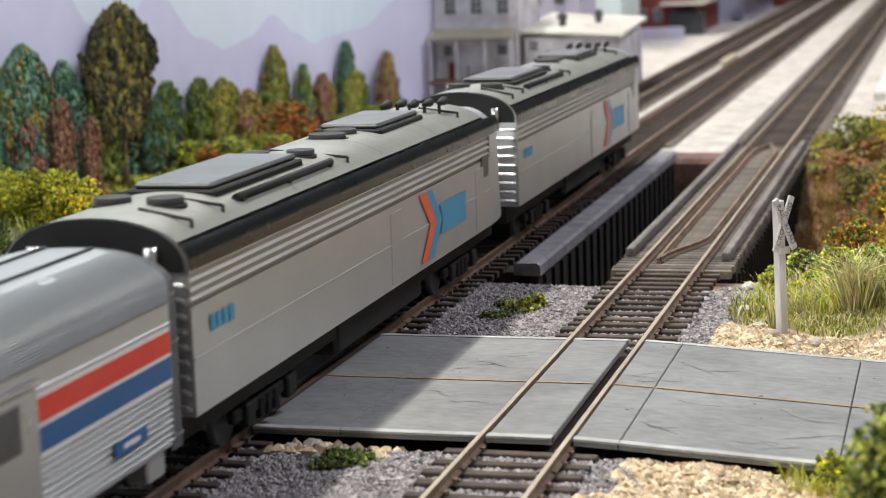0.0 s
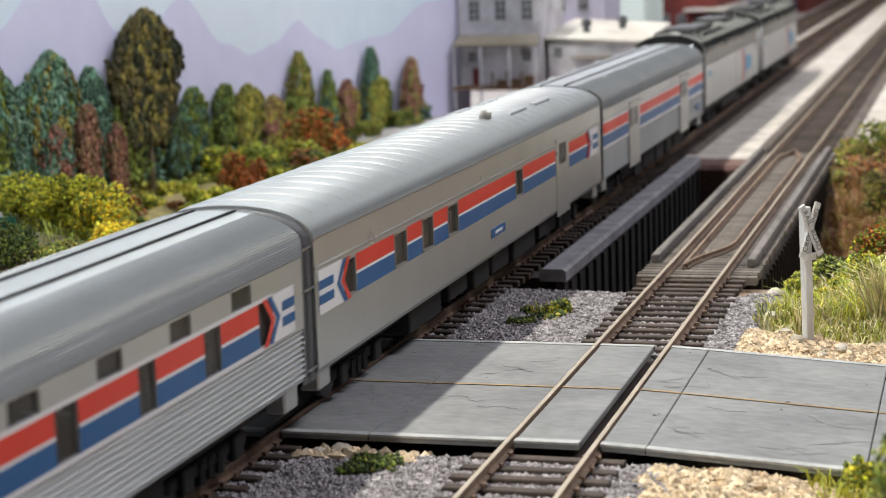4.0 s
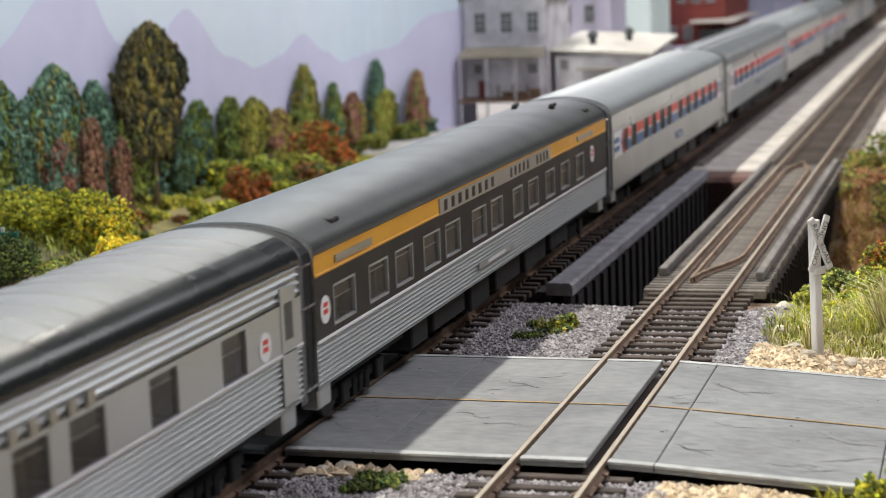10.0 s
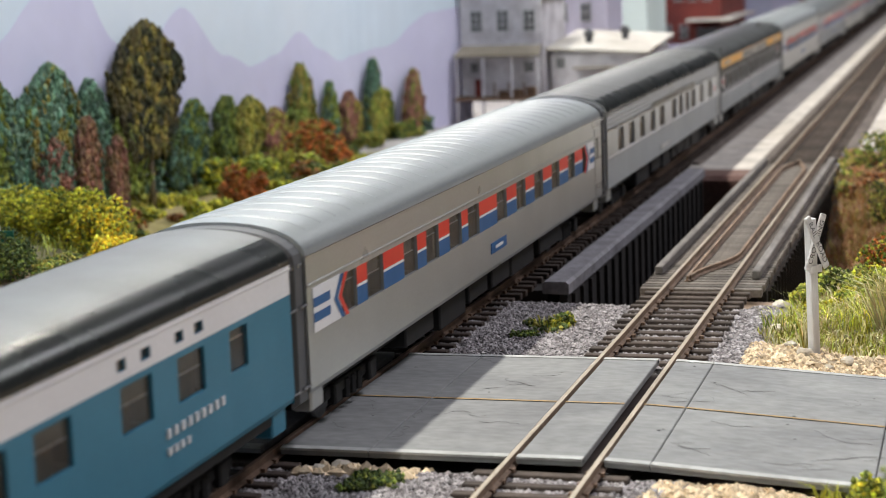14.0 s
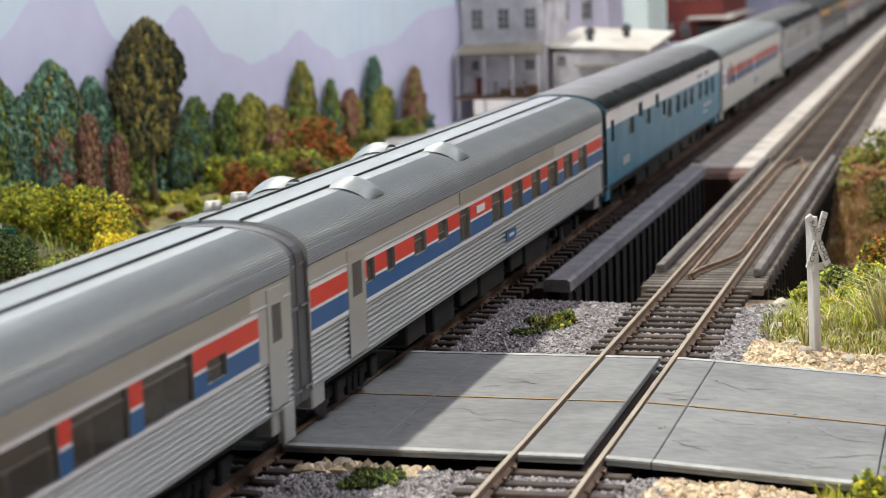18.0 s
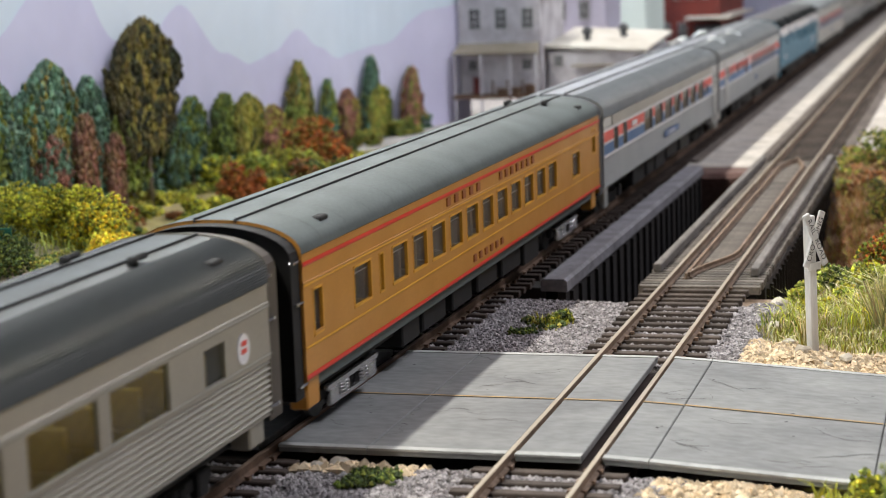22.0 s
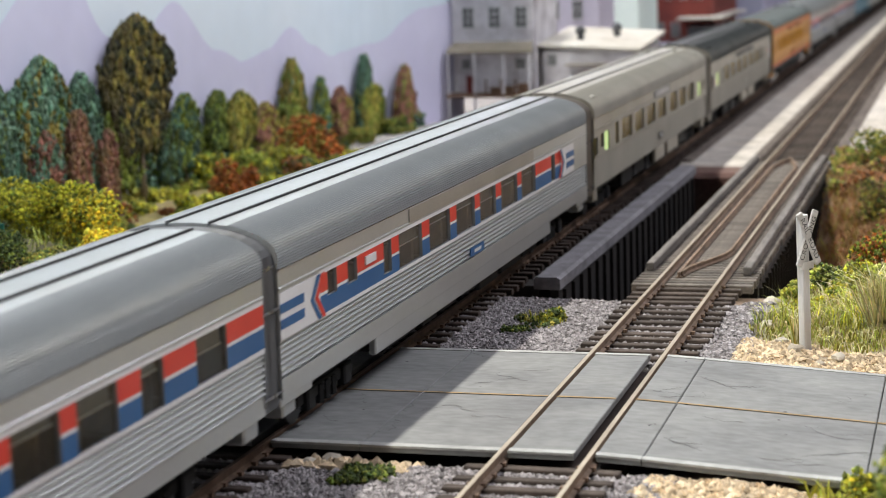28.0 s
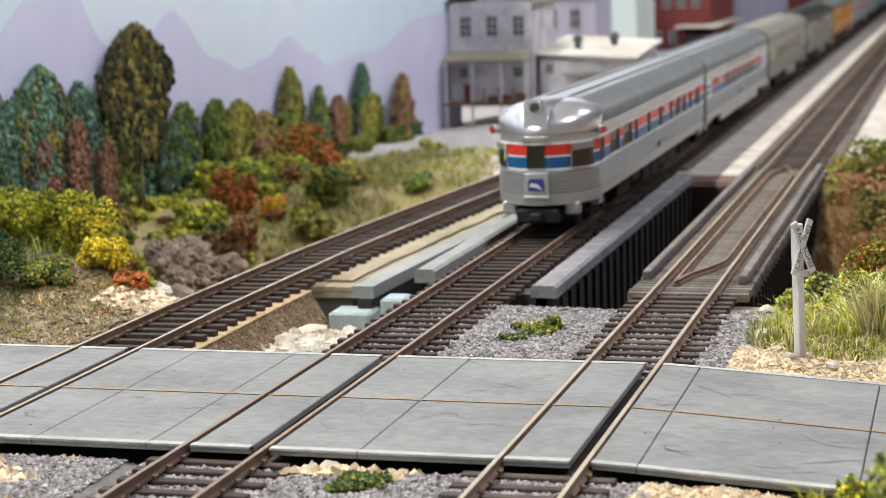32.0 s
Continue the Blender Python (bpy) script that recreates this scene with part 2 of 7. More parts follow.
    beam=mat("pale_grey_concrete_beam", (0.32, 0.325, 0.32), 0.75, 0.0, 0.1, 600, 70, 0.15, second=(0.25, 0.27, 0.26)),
    deck=mat("grey_brown_bridge_ties", (0.085, 0.072, 0.062), 0.85, 0.0, 0.25, 700, 90, 0.3, second=(0.165, 0.145, 0.125), island=0.35),
    timber=mat("grey_worn_timber", (0.235, 0.215, 0.20), 0.85, 0.0, 0.25, 700, 90, 0.3, island=0.2, streak=(1, 0.2, 1)),
    ply=mat("pale_plywood", (0.52, 0.46, 0.32), 0.8, 0.0, 0.15, 500, 60, 0.2, second=(0.28, 0.22, 0.15), streak=(1, 0.15, 1)),
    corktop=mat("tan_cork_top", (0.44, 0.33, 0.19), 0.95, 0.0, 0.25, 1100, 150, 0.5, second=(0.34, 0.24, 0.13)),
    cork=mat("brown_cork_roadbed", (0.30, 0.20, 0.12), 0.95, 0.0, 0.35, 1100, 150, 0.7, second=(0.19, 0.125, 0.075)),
    foam=mat("pale_blue_foam", (0.30, 0.42, 0.46), 0.85, 0.0, 0.12, 900, 90, 0.3, second=(0.45, 0.5, 0.48)),
    plaster=mat("pale_plaster_rock", (0.62, 0.58, 0.50), 0.9, 0.0, 0.15, 700, 90, 0.4, second=(0.45, 0.39, 0.30), island=0.2),
    ballast=mat("grey_ballast_stone", (0.38, 0.36, 0.365), 0.85, 0.0, 0.15, 1500, 300, 0.3, second=(0.22, 0.20, 0.205), island=0.5),
    browngravel=mat("brown_gravel", (0.33, 0.26, 0.17), 0.9, 0.0, 0.15, 1500, 300, 0.3, second=(0.22, 0.16, 0.10), island=0.45),
    tanstone=mat("tan_gravel_stone", (0.74, 0.61, 0.43), 0.9, 0.0, 0.15, 1500, 300, 0.3, second=(0.50, 0.38, 0.24), island=0.45),
    earth=mat("model_earth", (0.3, 0.25, 0.2), 0.95, 0.0, 0.22, 900, 110, 0.6, attr=True),
    sky=mat("painted_sky", (0.60, 0.70, 0.79), 0.85, 0.0, 0.02, 60, 7, 0.02, second=(0.67, 0.735, 0.80)),
    mount=mat("painted_lilac_mountain", (0.56, 0.545, 0.73), 0.85, 0.0, 0.03, 60, 10, 0.02, second=(0.60, 0.60, 0.75)),
    housewall=mat("white_house_siding", (0.72, 0.71, 0.75), 0.7, 0.0, 0.10, 500, 60, 0.1, second=(0.42, 0.40, 0.44)),
    houseroof=mat("tan_grey_roof", (0.22, 0.19, 0.14), 0.85, 0.0, 0.15, 500, 50, 0.2, second=(0.31, 0.28, 0.23)),
    winframe=mat("dark_window_panes", (0.07, 0.075, 0.085), 0.3, 0.0, 0.2, 300, 60, 0.0),
    woodbrown=mat("brown_porch_wood", (0.17, 0.10, 0.06), 0.8, 0.0, 0.2, 700, 60, 0.2),
    brick=mat("dark_red_brick", (0.20, 0.035, 0.025), 0.8, 0.0, 0.2, 700, 60, 0.2, second=(0.14, 0.03, 0.025)),
    palegreen=mat("pale_green_wall_paint", (0.60, 0.70, 0.68), 0.8, 0.0, 0.05, 300, 20, 0.05),
    pole=mat("weathered_white_pole", (0.82, 0.82, 0.81), 0.8, 0.0, 0.12, 900, 200, 0.2, second=(0.42, 0.40, 0.38), streak=(1, 1, 0.15)),
    ink=mat("dark_lettering", (0.05, 0.05, 0.055), 0.6, 0.0, 0.05, 900, 100, 0.0),
    signgreen=mat("green_sign", (0.02, 0.16, 0.10), 0.5, 0.0, 0.05, 900, 100, 0.0),
    chrome=mat("bright_silver", (0.62, 0.62, 0.63), 0.22, 0.8, 0.05, 900, 60, 0.02),
    lens=mat("red_lens", (0.55, 0.03, 0.03), 0.2, 0.0, 0.05, 900, 60, 0.0, coat=0.5),
    leaf=mat("foam_leaves", (0.1, 0.15, 0.03), 0.9, 0.0, 0.18, 900, 150, 0.3, island=0.35, attr=True),
    grass=mat("grass_fibres", (0.2, 0.25, 0.06), 0.8, 0.0, 0.1, 900, 150, 0.0, island=0.3, attr=True),
    roomwall=mat("room_wall_paint", (0.55, 0.56, 0.60), 0.85, 0.0, 0.04, 40, 3, 0.02),
    roomfloor=mat("room_carpet", (0.16, 0.16, 0.18), 0.95, 0.0, 0.15, 300, 8, 0.2),
)


# mesh helpers
def box(bm, x0, x1, y0, y1, z0, z1, bevel=0.0, m=None):
    v = [bm.verts.new((x, y, z)) for z in (z0, z1) for y in (y0, y1) for x in (x0, x1)]
    if m is not None:
        for q in v:
            q.co = m @ q.co
    f = [bm.faces.new([v[i] for i in q]) for q in ((0, 2, 3, 1), (4, 5, 7, 6), (0, 1, 5, 4), (1, 3, 7, 5), (3, 2, 6, 7), (2, 0, 4, 6))]
    if bevel:
        edges = list({e for q in f for e in q.edges})
        bmesh.ops.bevel(bm, geom=edges, offset=bevel, segments=1, affect="EDGES")
    return bm


def sweep(bm, pts, y0, y1, closed=False, cap=False, smooth=False):
    """Extrude a profile of (x, z) points along y."""
    a = [bm.verts.new((x, y0, z)) for x, z in pts]
    b = [bm.verts.new((x, y1, z)) for x, z in pts]
    k = len(pts)
    for i in range(k if closed else k - 1):
        j = (i + 1) % k
        bm.faces.new((a[i], a[j], b[j], b[i])).smooth = smooth
    if cap:
        bm.faces.new(a)
        bm.faces.new(b[::-1])
    return bm


def tube(bm, p, q, r, n=8, r2=None):
    """A round bar from p to q."""
    p, q = Vector(p), Vector(q)
    turn = (q - p).to_track_quat("Z", "Y").to_matrix()
    rings = []
    for c, rad in ((p, r), (q, r if r2 is None else r2)):
        rings.append([bm.verts.new(c + turn @ Vector((rad * math.cos(6.2832 * i / n), rad * math.sin(6.2832 * i / n), 0))) for i in range(n)])
    for i in range(n):
        j = (i + 1) % n
        bm.faces.new((rings[0][i], rings[0][j], rings[1][j], rings[1][i])).smooth = n > 6
    bm.faces.new(rings[0][::-1])
    bm.faces.new(rings[1])
    return bm


def finish(name, bm, material):
    bmesh.ops.recalc_face_normals(bm, faces=bm.faces)
    me = bpy.data.meshes.new(name)
    bm.to_mesh(me)
    bm.free()
    me.materials.append(material)
    return me


def part(name, bm, material, parent, label=""):
    ob = new(name, finish(name, bm, material))
    ob.parent = parent
    return tagged(ob, label) if label else ob


def again(name, me, parent, m=None):
    """One more piece on a mesh that exists already."""
    ob = new(name, me)
    ob.parent = parent
    if m is not None:
        ob.matrix_basis = m
    return ob


def thing(name, bm, material, label, category, group="", kind=""):
    return tagged(new(name, finish(name, bm, material)), label, category, group, kind)


def empty(name, label, category, group="", kind=""):
    return tagged(new(name), label, category, group, kind)


def loose(name, verts, faces, tones, material, label, category, kind="", group="", parent=None):
    """One mesh out of many small pieces, with a colour for every face."""
    me = bpy.data.meshes.new(name)
    me.from_pydata(verts, [], faces)
    me.materials.append(material)
    if tones is not None:
        layer = me.color_attributes.new("tone", "FLOAT_COLOR", "CORNER")
        buf = np.ones((len(me.loops), 4), dtype=np.float32)
        counts = np.array([len(f) for f in faces])
        buf[:, :3] = np.repeat(np.asarray(tones, dtype=np.float32), counts, axis=0)
        layer.data.foreach_set("color", buf.ravel())
    ob = new(name, me)
    if parent:
        ob.parent = parent
    return tagged(ob, label, category, group, kind)


rng = np.random.default_rng(7)
OCTA = [(1, 0, 0), (-1, 0, 0), (0, 1, 0), (0, -1, 0), (0, 0, 1), (0, 0, -1)]
OCTF = [(0, 2, 4), (2, 1, 4), (1, 3, 4), (3, 0, 4), (2, 0, 5), (1, 2, 5), (3, 1, 5), (0, 3, 5)]


def bits(centres, sizes, tones, squash=1.0):
    """Small uneven lumps at the given places."""
    verts, faces, cols = [], [], []
    base = np.array(OCTA)
    for c, s, tone in zip(centres, sizes, tones):
        k = len(verts)
        q = base * (s * rng.uniform(0.6, 1.35, (6, 1)))
        a, b = rng.uniform(0, 6.28), rng.uniform(-0.6, 0.6)
        ca, sa, cb, sb = math.cos(a), math.sin(a), math.cos(b), math.sin(b)
        rot = np.array([[ca, -sa, 0], [sa * cb, ca * cb, -sb], [sa * sb, ca * sb, cb]])
        q = q @ rot.T
        q[:, 2] *= squash
        q += c
        verts += q.tolist()
        faces += [(k + i, k + j, k + m) for i, j, m in OCTF]
        cols += [tone] * 8
    return verts, faces, cols


# the layout: ground sheet, gorge, road, tracks and bridges
def smooth(a, b, t):
    t = min(1.0, max(0.0, (t - a) / (b - a)))
    return t * t * (3 - 2 * t)


def t1_x(y):
    return -0.068 + 0.0265 * smooth(0.10, 0.62, y)


def wob(x, y, s, k=0.0):
    return noise.noise((x * s, y * s, k))


def ground_z(x, y):
    z = -0.0042
    if -0.017 < x < 0.093 and 0.0 < abs(y) < 0.15:
        z = -0.0042 + 0.0008 * smooth(-0.019, -0.013, x) * (1 - smooth(0.089, 0.095, x)) * (1 - smooth(0.128, 0.146, y))
    elif y < 0 and x < -0.017 and y > -0.3:
        z = -0.0034
    # gorge below the bridges
    w = wob(x, y, 18) * 0.012
    g = smooth(0.125, 0.165, y + w) * (1 - smooth(0.415, 0.455, y + w))
    if x < -0.055:
        side = smooth(-0.055, -0.20, x)
        near = 0.14 + 0.06 * side
        g = smooth(near - 0.03, near + 0.05, y + w) * (1 - smooth(0.33 - 0.05 * side, 0.46 - 0.03 * side, y + w)) * (1 - 0.78 * side)
        z -= 0.052 * g
        z += 0.010 * smooth(-0.12, -0.205, x) * smooth(0.04, 0.12, y) * (1 - smooth(0.20, 0.34, y))
        z -= 0.006 * smooth(-0.12, -0.205, x) * smooth(0.34, 0.5, y)
        z += 0.010 * smooth(-0.075, -0.12, x) * smooth(0.06, 0.12, y) * (1 - smooth(0.14, 0.20, y))
    elif x < 0.083:
        z -= 0.055 * g
    else:
        side = smooth(0.083, 0.15, x)
        g = smooth(0.13 + 0.03 * side, 0.19 + 0.04 * side, y + w) * (1 - smooth(0.24 - 0.02 * side, 0.45 - 0.06 * side, y + w)) * (1 - 0.6 * side)
        z -= 0.05 * g
        z += 0.006 * smooth(0.098, 0.14, x) * smooth(0.07, 0.12, y) * (1 - smooth(0.5, 0.6, y))
        z -= 0.004 * smooth(0.095, 0.14, x) * (1 - smooth(0.05, 0.08, y))
    # low pocket between the two left tracks
    if -0.062 < x < -0.012 and 0.04 < y < 0.16:
        z -= 0.0085 * smooth(-0.062, -0.052, x) * (1 - smooth(-0.024, -0.013, x)) * smooth(0.046, 0.06, y)
    # lower bed under the road slabs
    if abs(y) < 0.043:
        z -= 0.0035
    if 0.0425 < abs(y) < 0.0468:
        z -= 0.0014
    rough = 0.0 if y > 0.6 or y < -0.3 else 1.0
    if x < -0.085 or x > 0.095 or g > 0.05:
        z += rough * (0.0022 * wob(x, y, 55, 3) + 0.0012 * wob(x, y, 160, 5))
    return z


def ground_tone(x, y, z):
    k = 0.5 + 0.5 * (wob(x, y, 45, 9) if y < 0.6 else wob(x, y, 7, 9))
    grey, tan, white = (0.15, 0.14, 0.14), (0.48, 0.39, 0.27), (0.60, 0.565, 0.53)
    brown, olive = (0.25, 0.17, 0.105), (0.20, 0.185, 0.055)

    def blend(a, b, t):
        return tuple(p + (q - p) * t for p, q in zip(a, b))

    if y > 0.43 and x > -0.215:
        if x < -0.075 and y < 0.56:
            return blend(blend(olive, tan, smooth(0.43, 0.49, y + 0.06 * k - 0.03)), white, smooth(0.475, 0.515, y + 0.03 * k - 0.015))
        if 0.088 < x and y < 0.52:
            return blend((0.20, 0.115, 0.065), (0.30, 0.20, 0.12), k)
        return blend(white, (0.50, 0.44, 0.35), 0.6 * k)
    if x > 0.085 and y > 0.19:
        return blend((0.30, 0.175, 0.095), (0.38, 0.22, 0.12), k)
    if x < -0.085 and y > 0.19:
        c = blend((0.38, 0.34, 0.11), (0.40, 0.29, 0.16), k)
        return blend(c, brown, smooth(0.30, 0.19, y) * 0.8)
    if z < -0.012:
        c = blend(brown, (0.30, 0.25, 0.17), k)
        return blend(c, olive, 0.75 * smooth(0.35, 0.75, 0.5 + 0.5 * wob(x, y, 25, 4)))
    if x < -0.085:
        c = blend((0.40, 0.32, 0.21), (0.29, 0.23, 0.15), k)
        return blend(c, (0.17, 0.17, 0.06), smooth(0.08, 0.16, y) * 0.8)
    if x > 0.09:
        c = blend(tan, (0.52, 0.43, 0.31), k)
        return blend(c, (0.24, 0.26, 0.09), 0.8 * smooth(0.07, 0.11, y + 0.02 * k))
    if y < -0.04 and x < 0.0:
        return blend(grey, tan, 0.7 * smooth(0.45, 0.8, k))
    return blend(grey, (0.11, 0.10, 0.098), k)


def build_ground():
    xs = [-0.236 + 0.0055 * i for i in range(96)] + [0.30 + 0.03 * i for i in range(14)]
    ys = [-5.2 + 0.35 * i for i in range(14)] + [-0.28 + 0.0055 * i for i in range(180)] + [0.72 + 0.03 * i for i in range(20)] + [1.35 + 0.2 * i for i in range(30)]
    verts = [(x, y, ground_z(x, y)) for y in ys for x in xs]
    nx = len(xs)
    faces = [(j * nx + i, j * nx + i + 1, (j + 1) * nx + i + 1, (j + 1) * nx + i) for j in range(len(ys) - 1) for i in range(nx - 1)]
    ob = loose("ground", verts, faces, None, M["earth"], "modelled earth, gravel and pale plaster scenery of the layout", "ground", "structure")
    layer = ob.data.color_attributes.new("tone", "FLOAT_COLOR", "POINT")
    layer.data.foreach_set("color", np.array([(*ground_tone(*p), 1.0) for p in verts], dtype=np.float32).ravel())
    for p in ob.data.polygons:
        p.use_smooth = True


build_ground()

RAILS = [(-0.0011, -0.0021), (-0.0011, -0.0018), (-0.0003, -0.0015), (-0.0003, -0.0006), (-0.0005, -0.0005), (-0.0005, 0.0),
         (0.0005, 0.0), (0.0005, -0.0005), (0.0003, -0.0006), (0.0003, -0.0015), (0.0011, -0.0018), (0.0011, -0.0021)]
HALF = 0.00862


def rail_mesh(bm, xf, ys, prof, cap=True):
    rings = [[bm.verts.new((xf(y) + px, y, pz)) for px, pz in prof] for y in ys]
    k = len(prof)
    for a, b in zip(rings, rings[1:]):
        for i in range(k):
            bm.faces.new((a[i], a[(i + 1) % k], b[(i + 1) % k], b[i]))
    if cap:
        bm.faces.new(rings[0])
        bm.faces.new(rings[-1][::-1])


def build_track(label, xf, tie_mat, step, skip, deck=None, top="railtop", side="rail"):
    tr = empty("railway_track", label, "railway track", "tracks of the layout")
    ys = [-5.2, -0.5] + [0.1 * i for i in range(-3, 12)] + [1.5, 2.5, 7.1]
    for s in (-1, 1):
        bm = bmesh.new()
        rail_mesh(bm, lambda y: xf(y) + s * HALF, ys, RAILS)
        rl = part("rail", bm, M[side], tr, "rust-brown steel rail")
        bm = bmesh.new()
        rail_mesh(bm, lambda y: xf(y) + s * HALF, ys, [(-0.00046, 0.00002), (-0.00046, 0.00012), (0.00046, 0.00012), (0.00046, 0.00002)])
        part("rail_top", bm, M[top], rl, "worn shiny rail top")
    bm = bmesh.new()
    box(bm, -0.0150, 0.0150, -0.0013, 0.0013, -0.0040, -0.0022, 0.0002)
    tie = finish("tie", bm, tie_mat)
    bm = bmesh.new()
    for s in (-1, 1):
        for t in (-1, 1):
            box(bm, s * HALF + t * 0.0013 - 0.0005, s * HALF + t * 0.0013 + 0.0005, -0.0007, 0.0007, -0.0022, -0.0014)
    clip = finish("rail_clips", bm, M["rail"])
    y, n = -0.16, 0
    while y < 0.95:
        if not (skip[0] < y < skip[1]) and not (deck and deck[0] < y < deck[1]):
            t = again("tie", tie, tr, pose(xf(y) + random.uniform(-0.0005, 0.0005), y + random.uniform(-0.0002, 0.0002), random.uniform(-0.0002, 0.0001), 0, 0, random.uniform(-1.2, 1.2)))
            if y < 0.34:
                tagged(again("rail_clip", clip, t), kind="stuff")
        y += step
    bm = bmesh.new()
    while y < 4.2:
        box(bm, xf(y) - 0.0150, xf(y) + 0.0150, y - 0.0013, y + 0.0013, -0.0040, -0.0022)
        y += step
    y = -0.16 - step
    while y > -1.2:
        box(bm, xf(y) - 0.0150, xf(y) + 0.0150, y - 0.0013, y + 0.0013, -0.0040, -0.0022)
        y -= step
    tagged(part("far_tie", bm, tie_mat, tr), kind="stuff")
    return tr


T1 = build_track("rusty track on dark ties without ballast", t1_x, M["tiedark"], 0.0072, (-0.047, 0.047))
T2 = build_track("rusty track with brown ties carrying the passenger train", lambda y: 0.0, M["tiedark"], 0.0070, (-0.047, 0.047), top="railbrown")
T3 = build_track("empty rusty track with weathered ties over a bridge", lambda y: 0.065, M["tie"], 0.0070, (-0.047, 0.047), (0.146, 0.455), side="railtan")


def road_drop(x):
    return -0.0032 * max(0.0, (x - 0.076) / 0.048)


LONG_CRACKS = (((0.0848, 0.0249), (0.0945, 0.0155)), ((0.0913, 0.0187), (0.0995, 0.0211)), ((0.0844, -0.0273), (0.0932, -0.034)), ((0.1113, -0.0299), (0.1244, -0.0225)), ((0.0774, 0.0088), (0.0825, 0.014)), ((0.1094, -0.0378), (0.1165, -0.0341)))


def build_road():
    road = empty("road", "grey concrete slab road crossing three tracks", "road", kind="structure")
    spans = [(-0.3, -0.122), (-0.1218, -0.0774), (-0.0756, -0.0628), (-0.0586, -0.0431), (-0.0429, -0.0174), (-0.0172, -0.0094), (-0.0076, 0.0052), (0.0094, 0.0276), (0.0278, 0.0556), (0.0574, 0.0702), (0.0744, 0.083), (0.0832, 0.1238), (0.124, 0.168), (0.1682, 0.3)]
    for x0, x1 in spans:
        for y0, y1 in ((-0.044, -0.0001), (0.0001, 0.044)):
            bm = bmesh.new()
            vs = []
            for z in (-0.0016, -0.0005, -0.0003):
                e = 0.0 if z < -0.0004 else 0.00018
                vs.append([bm.verts.new((x, y, z + road_drop(x))) for x, y in ((x0 + e, y0 + e), (x1 - e, y0 + e), (x1 - e, y1 - e), (x0 + e, y1 - e))])
            for a, b in zip(vs, vs[1:]):
                for i in range(4):
                    bm.faces.new((a[i], a[(i + 1) % 4], b[(i + 1) % 4], b[i]))
            bm.faces.new(vs[-1])
            bm.faces.new(vs[0][::-1])
            part("slab", bm, M["slab"], road)
        bm = bmesh.new()
        v = [bm.verts.new((x, y, road_drop(x) - 0.00032)) for x, y in ((x0, -0.0004), (x1, -0.0004), (x1, 0.0004), (x0, 0.0004))]
        bm.faces.new(v)
        ln = part("joint_line", bm, M["rust"], road, "rust-stained orange joint line")
        ln.location.z = 0.00022
        # edge strips: the lit bevel of each slab painted in as paler concrete
        for s in (-1, 1):
            bm = bmesh.new()
            ya, yb = sorted((s * 0.0421, s * 0.0443))
            v = [bm.verts.new((x, y, z + road_drop(x))) for x in (x0, x1) for y, z in ((ya, -0.0006), (ya, -0.00012), (yb, -0.00018 if s > 0 else -0.00012), (yb, -0.0016))]
            for q in ((1, 5, 6, 2), (0, 4, 5, 1), (2, 6, 7, 3), (0, 1, 2, 3), (7, 6, 5, 4)):
                bm.faces.new([v[i] for i in q])
            part("slab_edge", bm, M["litedge"], road, "slab edge strip painted paler for its lit bevel")
    # dark bed in the flangeways
    for xt in (-0.068, 0.0, 0.065):
        bm = bmesh.new()
        box(bm, xt - 0.014, xt + 0.014, -0.0435, 0.0435, -0.0060, -0.0040)
        part("flangeway_bed", bm, M["tiedark"], road)
    # cracks
    r = random.Random(4)
    for k in range(46):
        x0, y0 = r.uniform(-0.12, 0.15), r.choice((-1, 1)) * r.uniform(0.004, 0.038)
        if any(abs(x0 - c) < 0.012 for c in (-0.068, 0.0, 0.065)) and r.random() < 0.6:
            continue
        bm = bmesh.new()
        x, y, a = x0, y0, r.uniform(-0.6, 0.6) + (math.pi if r.random() < 0.5 else 0)
        prev = None
        for i in range(r.randint(5, 11)):
            w = 0.00005 + 0.00009 * r.random()
            if any(abs(x - c) < 0.0112 for c in (-0.068, 0.0, 0.065)) or abs(y) > 0.042:
                break
            cur = [bm.verts.new((x, y - w, road_drop(x) - 0.00022)), bm.verts.new((x, y + w, road_drop(x) - 0.00022))]
            if prev:
                bm.faces.new((prev[0], cur[0], cur[1], prev[1]))
            prev = cur
            st = r.uniform(0.0009, 0.0022)
            x, y = x + st * math.cos(a), y + st * math.sin(a)
            a += r.uniform(-1.15, 1.15)
        if len(bm.faces) > 1:
            part("crack", bm, M["crack"], road)
        else:
            bm.free()
    for pts in (LONG_CRACKS):
        bm = bmesh.new()
        prev = None
        (xa, ya), (xb, yb) = pts
        n = 14
        for i in range(n + 1):
            u = i / n
            w = 0.00004 + 0.00013 * math.sin(math.pi * u) * r.uniform(0.5, 1.2)
            x = xa + (xb - xa) * u
            y = ya + (yb - ya) * u + r.uniform(-0.0006, 0.0006)
            cur = [bm.verts.new((x, y - w, road_drop(x) - 0.00021)), bm.verts.new((x, y + w, road_drop(x) - 0.00021))]
            if prev:
                bm.faces.new((prev[0], cur[0], cur[1], prev[1]))
            prev = cur
        part("crack", bm, M["crack"], road)
    for k in range(34):
        x0, y0 = r.uniform(-0.10, 0.14), r.uniform(-0.04, 0.04)
        if any(abs(x0 - c) < 0.0115 for c in (-0.068, 0.0, 0.065)):
            continue
        bm = bmesh.new()
        rad = r.uniform(0.0002, 0.0005)
        bm.faces.new([bm.verts.new((x0 + rad * math.cos(i * 1.05) * r.uniform(0.7, 1.2), y0 + rad * math.sin(i * 1.05), road_drop(x0) - 0.00022)) for i in range(6)])
